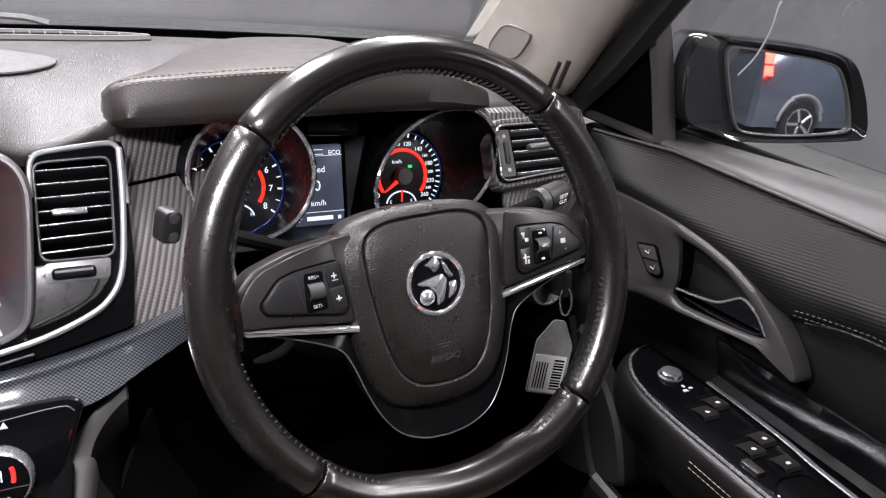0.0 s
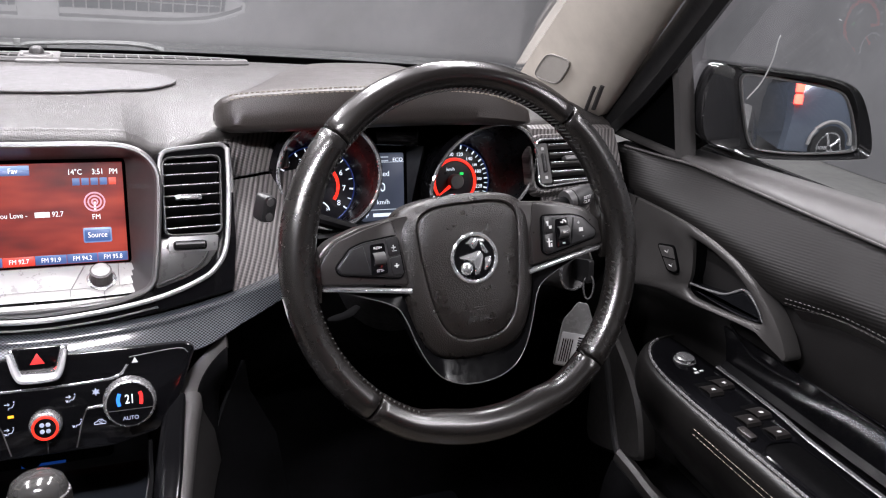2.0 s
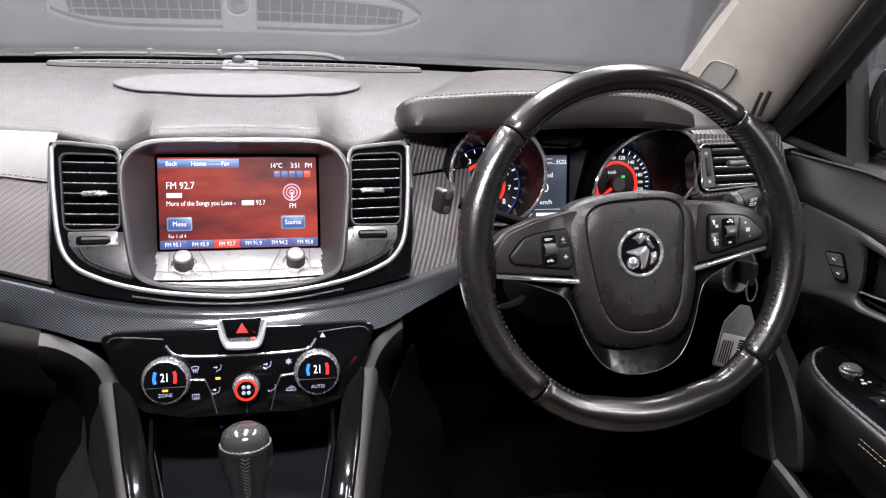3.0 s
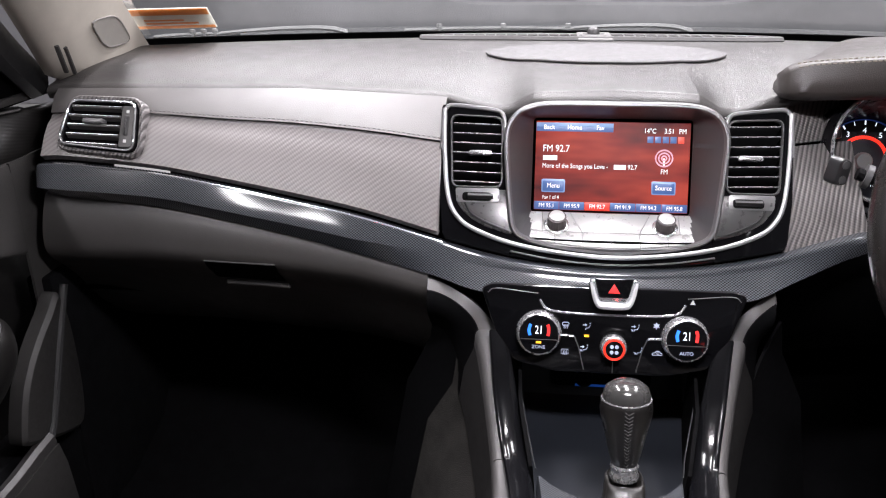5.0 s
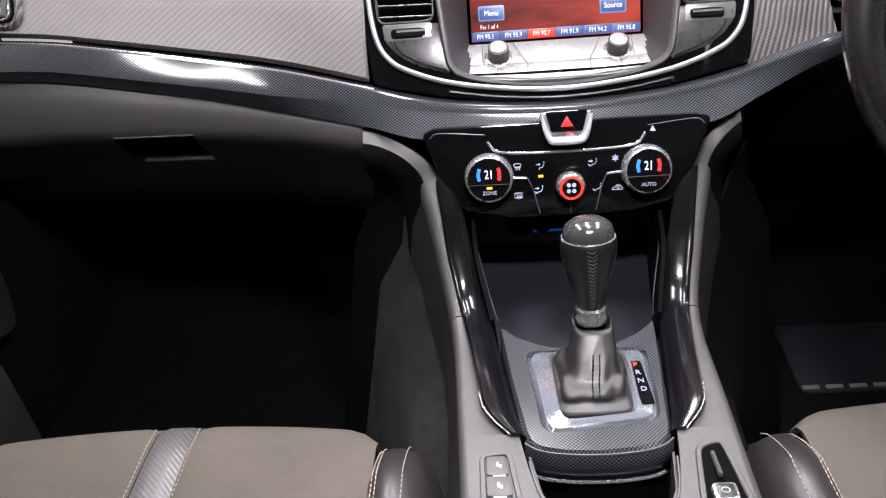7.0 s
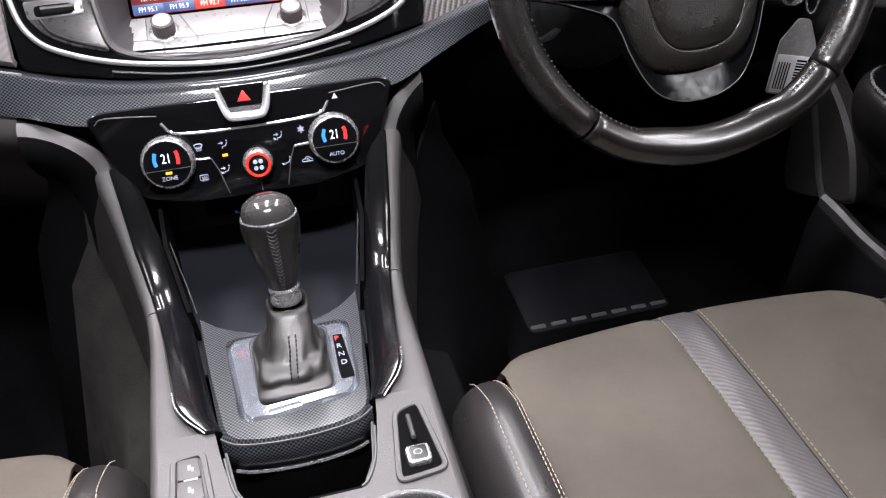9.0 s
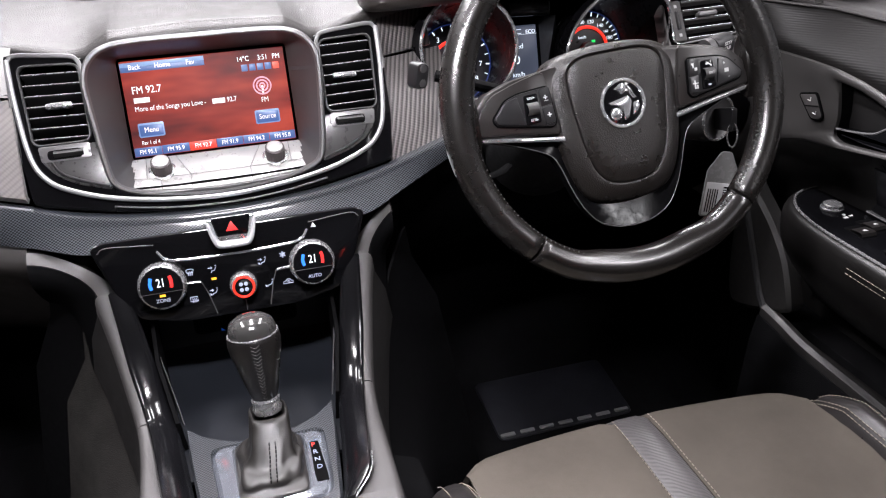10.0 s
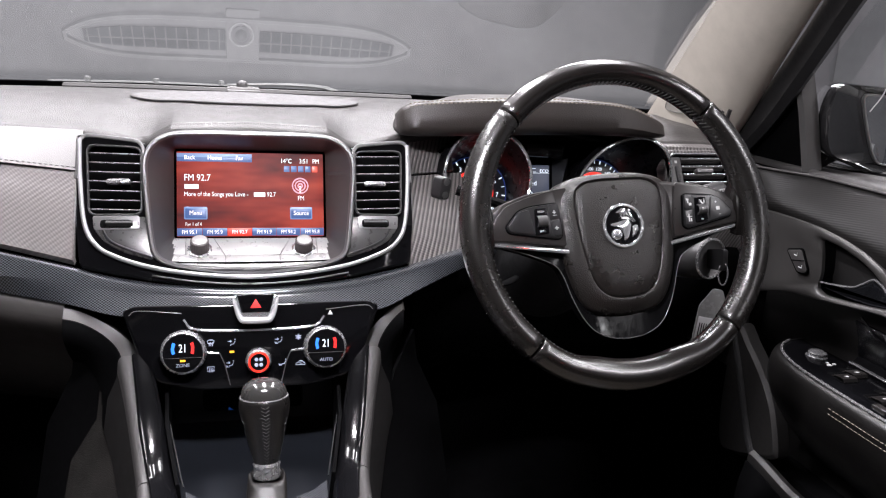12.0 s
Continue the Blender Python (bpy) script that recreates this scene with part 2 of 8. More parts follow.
def part(name, bm, material, parent=None, label="", smooth=True, angle=38):
    settle(bm, smooth, angle)
    me = bpy.data.meshes.new(name)
    bm.to_mesh(me)
    bm.free()
    me.materials.append(material)
    ob = new(name, me)
    if parent is not None:
        ob.parent = parent
        base = parent
        m = Matrix.Identity(4)
        chain = []
        while base is not None:
            chain.append(base)
            base = base.parent
        for o in reversed(chain):
            m = m @ o.matrix_parent_inverse @ o.matrix_basis
        ob.matrix_parent_inverse = m.inverted()
    if label:
        ob["label"] = label
    return ob


def solo(name, bm, material, label, category, group="", kind="", smooth=True, angle=38):
    return tagged(part(name, bm, material, None, "", smooth, angle), label, category, group, kind)


def loft(rings, closed=True, caps=True, loop=False):
    """Skin over rings of equally many points. closed: each ring is a loop; loop: last ring joins the first."""
    bm = bmesh.new()
    vs = [[bm.verts.new(p) for p in r] for r in rings]
    n = len(rings[0])
    pairs = list(zip(vs, vs[1:])) + ([(vs[-1], vs[0])] if loop else [])
    for a, b in pairs:
        for i in range(n if closed else n - 1):
            j = (i + 1) % n
            try:
                bm.faces.new((a[i], a[j], b[j], b[i]))
            except ValueError:
                pass
    if caps and closed and not loop:
        for r in (vs[0], vs[-1]):
            try:
                bm.faces.new(r)
            except ValueError:
                pass
    return bm


def thicken(bm, d):
    """Gives an open sheet thickness d, behind its faces."""
    bmesh.ops.recalc_face_normals(bm, faces=bm.faces)
    bm.normal_update()
    bmesh.ops.solidify(bm, geom=bm.faces[:], thickness=d)
    return bm


def join(*bms):
    out = bmesh.new()
    for b in bms:
        me = bpy.data.meshes.new("joined")
        b.to_mesh(me)
        b.free()
        out.from_mesh(me)
        bpy.data.meshes.remove(me)
    return out


def spline(xs, ys, x):
    """Smooth value of the table (xs, ys) at x."""
    xs, ys = list(xs), list(ys)
    if x <= xs[0]:
        return ys[0]
    if x >= xs[-1]:
        return ys[-1]
    i = max(k for k in range(len(xs) - 1) if xs[k] <= x)

    def slope(k):
        if k == 0:
            return (ys[1] - ys[0]) / (xs[1] - xs[0])
        if k == len(xs) - 1:
            return (ys[-1] - ys[-2]) / (xs[-1] - xs[-2])
        return (ys[k + 1] - ys[k - 1]) / (xs[k + 1] - xs[k - 1])

    h = xs[i + 1] - xs[i]
    t = (x - xs[i]) / h
    return (2 * t**3 - 3 * t**2 + 1) * ys[i] + (t**3 - 2 * t**2 + t) * h * slope(i) + (3 * t**2 - 2 * t**3) * ys[i + 1] + (t**3 - t**2) * h * slope(i + 1)


def smooth_path(pts, per=6, closed=False):
    """Catmull-Rom points through pts."""
    P = [Vector(p) for p in pts]
    n = len(P)
    out = []
    for i in range(n if closed else n - 1):
        p0 = P[(i - 1) % n] if closed or i > 0 else P[0] * 2 - P[1]
        p1, p2 = P[i], P[(i + 1) % n]
        p3 = P[(i + 2) % n] if closed or i + 2 < n else P[-1] * 2 - P[-2]
        for k in range(per):
            t = k / per
            out.append(0.5 * ((2 * p1) + (p2 - p0) * t + (2 * p0 - 5 * p1 + 4 * p2 - p3) * t * t + (3 * p1 - p0 - 3 * p2 + p3) * t**3))
    if not closed:
        out.append(P[-1])
    return out


def rounded(pts, r, seg=4):
    """2D polygon with rounded corners; r may be a number or one per corner."""
    n = len(pts)
    out = []
    for i in range(n):
        a, b, c = (Vector(pts[k % n]) for k in (i - 1, i, i + 1))
        rr = r[i] if isinstance(r, (list, tuple)) else r
        u, v = (a - b), (c - b)
        d = min(rr, 0.45 * u.length, 0.45 * v.length)
        p, q = b + u.normalized() * d, b + v.normalized() * d
        for k in range(seg + 1):
            t = k / seg
            out.append(tuple(p * (1 - t) ** 2 + b * 2 * t * (1 - t) + q * t * t))
    return out


def resample(pts, n):
    P = [Vector(p) for p in pts] + [Vector(pts[0])]
    L = [0.0]
    for a, b in zip(P, P[1:]):
        L.append(L[-1] + (b - a).length)
    out, j = [], 0
    for k in range(n):
        s = L[-1] * k / n
        while L[j + 1] < s:
            j += 1
        t = (s - L[j]) / max(1e-9, L[j + 1] - L[j])
        out.append(tuple(P[j].lerp(P[j + 1], t)))
    return out


def inset(pts, d):
    """2D loop moved inwards by d (negative: outwards)."""
    n = len(pts)
    area = sum(pts[i][0] * pts[(i + 1) % n][1] - pts[(i + 1) % n][0] * pts[i][1] for i in range(n))
    sg = 1 if area > 0 else -1
    out = []
    for i in range(n):
        a, b, c = (Vector(pts[k % n]) for k in (i - 1, i, i + 1))
        e1, e2 = b - a, c - b
        if e1.length < 1e-9 or e2.length < 1e-9:
            e1 = e2 = c - a
        n1, n2 = Vector((-e1.y, e1.x)).normalized(), Vector((-e2.y, e2.x)).normalized()
        m = n1 + n2
        m = m.normalized() / max(0.5, m.normalized().dot(n1)) if m.length > 1e-6 else n1
        out.append(tuple(b + m * d * sg))
    return out


class Plane:
    """Local frame: (u, v, w) to world. w points out of the face."""

    def __init__(self, origin, u, v):
        self.o, self.u, self.v = Vector(origin), Vector(u).normalized(), Vector(v).normalized()
        self.n = self.u.cross(self.v).normalized()

    def __call__(self, u, v, w=0.0):
        return self.o + self.u * u + self.v * v + self.n * w

    def matrix(self, u=0, v=0, w=0, turn=0):
        m = Matrix((self.u, self.v, self.n)).transposed().to_4x4()
        m.translation = self(u, v, w)
        return m @ Matrix.Rotation(radians(turn), 4, "Z")


def plate(P, loop, w0, w1, bev=0.001, crown=0.0):
    """Solid plate on plane P: outline loop, from depth w0 to face w1, with a rounded front edge."""
    rings = [[P(u, v, w0) for u, v in loop]]
    for k in range(3):
        a = radians(45 * k)
        d = bev * (1 - math.cos(a))
        rings.append([P(u, v, w1 - bev + bev * math.sin(a)) for u, v in inset(loop, d)])
    if crown:
        cu = sum(p[0] for p in loop) / len(loop)
        cv = sum(p[1] for p in loop) / len(loop)
        inner = inset(loop, bev)
        for f in (0.75, 0.45, 0.15):
            rings.append([P(cu + (u - cu) * f, cv + (v - cv) * f, w1 + crown * (1 - f * f)) for u, v in inner])
    return loft(rings)


def ring_frame(P, outer, inner, w0, w1, bev=0.001, n=96, w1_in=None):
    """Frame between two loops, thick from w0 to w1. The inner edge may sit at another depth."""
    o, i = resample(outer, n), resample(inner, n)
    k0 = min(range(n), key=lambda k: (Vector(i[k]) - Vector(o[0])).length)
    i = i[k0:] + i[:k0]
    if sum(((Vector(i[k]) - Vector(o[k])).length) for k in range(n)) > sum(((Vector(i[-k]) - Vector(o[k])).length) for k in range(n)):
        i = [i[-k] for k in range(n)]
    wi = w1 if w1_in is None else w1_in
    rings = [[P(u, v, w0) for u, v in o], [P(u, v, w1 - bev) for u, v in o]]
    mo = [tuple(Vector(a).lerp(Vector(b), min(0.3, bev / max(1e-6, (Vector(b) - Vector(a)).length))) ) for a, b in zip(o, i)]
    mi = [tuple(Vector(b).lerp(Vector(a), min(0.3, bev / max(1e-6, (Vector(b) - Vector(a)).length))) ) for a, b in zip(o, i)]
    rings += [[P(u, v, w1) for u, v in mo], [P(u, v, wi) for u, v in mi], [P(u, v, wi - bev) for u, v in i], [P(u, v, w0) for u, v in i]]
    return loft(rings, loop=True)


def sweep(path, r, n=8, closed=False, up=(0, 0, 1), flat=1.0, radii=None, caps=True):
    """Round or flattened bar along a path. flat: depth over width; radii: one factor per point."""
    P = [Vector(p) for p in path]
    m = len(P)
    rings = []
    up = Vector(up)
    for i in range(m):
        a = P[(i - 1) % m] if closed or i > 0 else P[0]
        b = P[(i + 1) % m] if closed or i < m - 1 else P[-1]
        t = (b - a).normalized()
        s = t.cross(up)
        s = s.normalized() if s.length > 1e-4 else t.orthogonal().normalized()
        q = s.cross(t).normalized()
        k = r * (radii[i] if radii else 1.0)
        rings.append([P[i] + s * k * math.cos(2 * math.pi * j / n) + q * k * flat * math.sin(2 * math.pi * j / n) for j in range(n)])
    return loft(rings, loop=closed, caps=caps)


def lathe(P, profile, n=32, arc=None):
    """Turned body on plane P round its w axis: profile of (radius, w)."""
    rings = [[P(r * math.cos(2 * math.pi * j / n), r * math.sin(2 * math.pi * j / n), w) for j in range(n)] for r, w in profile]
    return loft(rings)


def disc(u, v, r, n=32, rv=None):
    rv = r if rv is None else rv
    return [(u + r * math.cos(2 * math.pi * j / n), v + rv * math.sin(2 * math.pi * j / n)) for j in range(n)]


def box_loop(u0, v0, u1, v1, r=0.0, seg=3):
    pts = [(u0, v0), (u1, v0), (u1, v1), (u0, v1)]
    return rounded(pts, r, seg) if r else pts


def block(lo, hi, bev=0.004):
    P = Plane((0, 0, lo[2]), (1, 0, 0), (0, 1, 0))
    return plate(P, box_loop(lo[0], lo[1], hi[0], hi[1], bev * 1.5, 2), 0, hi[2] - lo[2], bev)


def words(name, text, P, u, v, w, size, material, parent, align="LEFT", turn=0, depth=0.0002, squeeze=1.0):
    cu = bpy.data.curves.new(name, "FONT")
    cu.body, cu.size, cu.align_x, cu.align_y = text, size, align, "CENTER"
    cu.extrude, cu.resolution_u = depth, 3
    tmp = bpy.data.objects.new(name, cu)
    scene.collection.objects.link(tmp)
    me = bpy.data.meshes.new_from_object(tmp)
    bpy.data.objects.remove(tmp)
    bpy.data.curves.remove(cu)
    m = P.matrix(u, v, w, turn) @ Matrix.Diagonal((squeeze, 1, 1, 1))
    bm = bmesh.new()
    bm.from_mesh(me)
    bpy.data.meshes.remove(me)
    bm.transform(m)
    return part(name, bm, material, parent, smooth=False)


def bars(P, rects, w, depth=0.0003):
    """Flat printed marks: rects of (u0, v0, u1, v1)."""
    out = []
    for u0, v0, u1, v1 in rects:
        out.append(plate(P, box_loop(u0, v0, u1, v1), w - 0.0004, w + depth, 0.0001))
    return join(*out)


def stitches(path, length=0.0042, gap=0.0022, r=0.0006, lift=(0, 0, 0)):
    """A row of short threads along a path."""
    P = [Vector(p) + Vector(lift) for p in path]
    L = [0.0]
    for a, b in zip(P, P[1:]):
        L.append(L[-1] + (b - a).length)

    def at(s):
        for k in range(len(L) - 1):
            if L[k + 1] >= s:
                return P[k].lerp(P[k + 1], (s - L[k]) / max(1e-9, L[k + 1] - L[k]))
        return P[-1]

    verts, faces = [], []
    s = 0.0
    while s + length < L[-1]:
        a, b = at(s), at(s + length)
        t = (b - a).normalized()
        q = t.orthogonal().normalized()
        k = t.cross(q)
        base = len(verts)
        for c, rr in ((a, 0.5), (a.lerp(b, 0.25), 1.0), (a.lerp(b, 0.75), 1.0), (b, 0.5)):
            for j in range(5):
                an = 2 * math.pi * j / 5
                verts.append(c + (q * math.cos(an) + k * math.sin(an)) * r * rr)
        for i in range(3):
            for j in range(5):
                faces.append((base + i * 5 + j, base + i * 5 + (j + 1) % 5, base + i * 5 + 5 + (j + 1) % 5, base + i * 5 + 5 + j))
        faces.append(tuple(base + j for j in range(5)))
        faces.append(tuple(base + 15 + j for j in range(5)))
        s += length + gap
    me = bpy.data.meshes.new("threads")
    me.from_pydata(verts, [], faces)
    bm = bmesh.new()
    bm.from_mesh(me)
    bpy.data.meshes.remove(me)
    return bm


def face_cabin(ob, middle=(0, -0.6, 1.0)):
    """Turns an open pane's faces towards the middle of the cabin."""
    me = ob.data
    p = me.polygons[len(me.polygons) // 2]
    if p.normal.dot(Vector(middle) - p.center) < 0:
        me.flip_normals()


def flip(pts, s):
    """Mirrors 3D points to the other side of the car when s is -1."""
    return [(p[0] * s, p[1], p[2]) for p in pts]

# ---- the studio round the car ----


def slab(name, lo, hi, mat, label, category, bev=0.003):
    return solo(name, block(lo, hi, bev), mat, label, category, kind="structure", smooth=False)


slab("floor", (-6, -8, -0.1), (6, 6, 0.0), M_ROOMFLOOR, "grey polished concrete studio floor under the car", "floor")
slab("wall_north", (-6, 4.6, 0.004), (6, 4.8, 3.6), M_ROOMWALL, "dark grey painted studio wall", "wall")
slab("wall_south", (-6, -8, 0.004), (6, -7.8, 3.6), M_ROOMWALL, "dark grey painted studio wall", "wall")
slab("wall_east", (4.6, -7.79, 0.004), (4.8, 4.59, 3.6), M_ROOMWALL, "dark grey painted studio wall", "wall")
slab("wall_west", (-4.8, -7.79, 0.004), (-4.6, 4.59, 3.6), M_ROOMWALL, "dark grey painted studio wall", "wall")
slab("ceiling", (-6, -8, 3.604), (6, 6, 3.7), M_CEIL, "pale grey studio ceiling", "ceiling")

first = None
for tx, ty, turn in TUBES + SIDE_TUBES:
    if first is None:
        first = thing("ceiling_light", (tx, ty, 3.4), "white rectangular tube light fitting under the ceiling", "ceiling light", "studio ceiling lights")
        part("housing", block((tx - 0.14, ty - 0.6, 3.4), (tx + 0.14, ty + 0.6, 3.6)), M_CEIL, first)
        part("diffuser", block((tx - 0.11, ty - 0.575, 3.385), (tx + 0.11, ty + 0.575, 3.399)), glow("tube_diffuser", (1.0, 0.97, 0.93), 6.0), first)
    else:
        copy_thing(first, pose(tx, ty, 3.4, 0, 0, turn))

for s in (-1, 1):
    solo("footwell_side", block(*((0.752, 0.06, 0.3), (0.79, 0.62, 0.93)) if s > 0 else ((-0.79, 0.06, 0.3), (-0.752, 0.62, 0.755))), M_CARPET, "dark carpeted side wall of the footwell", "side wall", kind="structure")
    solo("sill_side", block(*((0.756, -1.9, 0.3), (0.80, 0.06, 0.56)) if s > 0 else ((-0.80, -1.9, 0.3), (-0.756, 0.06, 0.56))), M_CARPET, "dark inner side of the sill", "sill", kind="structure")
# ---- car shell: floor pan, bulkhead, roof, pillars ----
car_floor = []
for x in np.linspace(-0.78, 0.78, 40):
    tun = max(0.0, 1 - (abs(x) / 0.2) ** 4) if abs(x) < 0.2 else 0.0
    row = []
    for y, z in ((-2.0, 0.34), (-1.0, 0.34), (-0.3, 0.34), (0.18, 0.335), (0.3, 0.37), (0.42, 0.5), (0.5, 0.66), (0.54, 0.86), (0.55, 0.99)):
        zz = z + (0.2 * tun if z < 0.6 else 0.0)
        row.append((x, y, zz))
    car_floor.append(row)
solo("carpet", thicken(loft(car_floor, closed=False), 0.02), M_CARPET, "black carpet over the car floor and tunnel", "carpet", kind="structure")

roof_rows = []
for x in np.linspace(-0.66, 0.66, 17):
    c = 1 - (x / 0.66) ** 2
    roof_rows.append([(x, y, z + 0.035 * c) for y, z in ((-0.2 + 0.06 * c, 1.352), (-0.35, 1.385), (-0.8, 1.40), (-1.4, 1.39), (-1.9, 1.33))])
solo("headlining", thicken(loft(roof_rows, closed=False), 0.03), M_HEADLINE, "pale grey cloth headlining under the car roof", "headlining", kind="structure")
lampc = thing("roof_lamp", (0, -0.48, 1.41), "pale roof console with two small map lamps", "roof lamp")
part("housing", plate(Plane((0, -0.48, 1.414), (-1, 0, 0), (0, 1, 0)), box_loop(-0.1, -0.06, 0.1, 0.06, 0.02), 0, 0.022, 0.005), M_HEADLINE, lampc)
for s in (-1, 1):
    part("lens", plate(Plane((s * 0.05, -0.48, 1.392), (-1, 0, 0), (0, 1, 0)), box_loop(-0.03, -0.022, 0.03, 0.022, 0.006), 0, 0.004, 0.001), glow("map_lens", (1.0, 0.96, 0.9), 8.0), lampc, "lit white lens")

for s in (-1, 1):
    # body side behind the front doors
    side = [[(s * 0.8, y, z) for y, z in ((-1.1, 0.2), (-1.1, 0.98))], [(s * 0.8, y, z) for y, z in ((-2.0, 0.2), (-2.0, 0.98))]]
    solo("body_side", thicken(loft(side, closed=False), 0.04), M_BODY, "black painted body side behind the front door", "body panel", kind="structure")
    bp = smooth_path(flip([(0.77, -1.1, 0.95), (0.74, -1.13, 1.12), (0.66, -1.16, 1.36)], s), 4)
    solo("center_pillar", sweep(bp, 0.045, 8, flat=0.6), M_HEADLINE, "pale grey pillar behind the front door", "pillar", kind="structure")
solo("rear_wall", block((-0.78, -2.06, 0.3), (0.78, -2.0, 1.0)), M_DARK, "dark rear cabin wall behind the seats", "cabin wall", kind="structure")

# ---- windscreen, wipers, front pillars ----
WS = []
for x in np.linspace(-0.78, 0.78, 33):
    k = (abs(x) / 0.78) ** 2
    yb, zb = 0.485 - 0.125 * k, 1.036 - 0.004 * k
    yt, zt = -0.16 - 0.05 * k, 1.40 - 0.04 * k
    xt = x * 0.83
    row = []
    for f in np.linspace(0, 1, 15):
        bulge = 0.014 * math.sin(math.pi * f)
        row.append((x + (xt - x) * f, yb + (yt - yb) * f + bulge, zb + (zt - zb) * f + bulge))
    WS.append(row)
ws = thing("windscreen", (0, 0.48, 1.036), "raked clear windscreen that mirrors the top of the dash", "windscreen", kind="structure")
pane = part("pane", loft(WS, closed=False), M_WS, ws)
face_cabin(pane)
pane.visible_shadow = False
band = [[Vector(r[0]) + Vector((0, -0.001, -0.002)), Vector(r[0]).lerp(Vector(r[1]), 0.42) + Vector((0, -0.001, -0.002))] for r in WS]
part("edge_band", thicken(loft(band, closed=False), 0.0015), M_DARK, ws, "black printed edge band")
cowl = [[(r[0][0], r[0][1] - 0.004, r[0][2] - 0.07), (r[0][0], r[0][1] + 0.0, r[0][2] - 0.008), (r[0][0], r[0][1] + 0.05, r[0][2] - 0.006), (r[0][0], r[0][1] + 0.22, r[0][2] - 0.01)] for r in WS]
part("cowl", thicken(loft(cowl, closed=False), 0.01), M_BLACK, ws, "black plastic cowl under the glass")

sticker = thing("registration_label", (-0.6, 0.34, 1.09), "orange and white paper label in the corner of the windscreen", "label")
lo, hi = Vector(WS[3][0]), Vector(WS[3][14])
up = (hi - lo).normalized()
along = (Vector(WS[7][0]) - Vector(WS[2][0])).normalized()
SP = Plane(lo + up * 0.028 + along * -0.095, along, up)
SP.o = SP.o - SP.n * 0.012
part("paper", plate(SP, box_loop(0.0, 0.0, 0.125, 0.075, 0.004), 0, 0.0012, 0.0003), surface("label_paper", (0.75, 0.72, 0.64), 0.7), sticker)
ORANGE = surface("orange_ink", (0.75, 0.24, 0.04), 0.6)
part("stripe", bars(SP, [(0.002, 0.052, 0.123, 0.073), (0.002, 0.002, 0.123, 0.012), (0.02, 0.018, 0.1, 0.024), (0.02, 0.03, 0.08, 0.035)], 0.0014), ORANGE, sticker, "orange printed bands")
SPB = Plane(SP(0, 0, -0.0004), -SP.u, SP.v)
part("stripe", bars(SPB, [(-0.123, 0.052, -0.002, 0.073), (-0.123, 0.002, -0.002, 0.012), (-0.1, 0.018, -0.02, 0.024), (-0.08, 0.03, -0.02, 0.035)], 0.0002), ORANGE, sticker, "orange printed bands")


def wiper(x0, x1, arm_x):
    w = thing("wiper", (arm_x, 0.5, 1.05), "dark grey windscreen wiper lying along the cowl", "wiper", "windscreen wipers")

    def at(x, dz):
        return (x, 0.515 - 0.125 * (x / 0.78) ** 2, 1.040 - 0.004 * (x / 0.78) ** 2 + dz * 0.45)

    grey = surface("wiper_grey", (0.13, 0.13, 0.13), 0.45)
    n = 24
    part("blade", sweep([at(x, 0.004 + 0.005 * math.sin((x - x0) / (x1 - x0) * 3.1)) for x in np.linspace(x0, x1, n)], 0.0042, 6, flat=0.7), grey, w, "grey rubber-edged blade")
    part("arm", sweep(smooth_path([at(x1 - 0.03, 0.010), at(x1 + 0.02, 0.016), at((x1 + arm_x) / 2, 0.02), at(arm_x - 0.03, 0.016), at(arm_x, 0.0)], 5), 0.0075, 6, flat=0.6, radii=[0.6 + 0.5 * k / 20 for k in range(21)]), grey, w, "grey wiper arm")
    for x in np.linspace(x0 + 0.06, x1 - 0.04, 3):
        part("bridge", block((x - 0.005, at(x, 0)[1] - 0.004, at(x, 0)[2]), (x + 0.005, at(x, 0)[1] + 0.004, at(x, 0)[2] + 0.012), 0.002), grey, w)


wiper(-0.316, 0.0, 0.163)
wiper(-0.72, -0.585, -0.41)

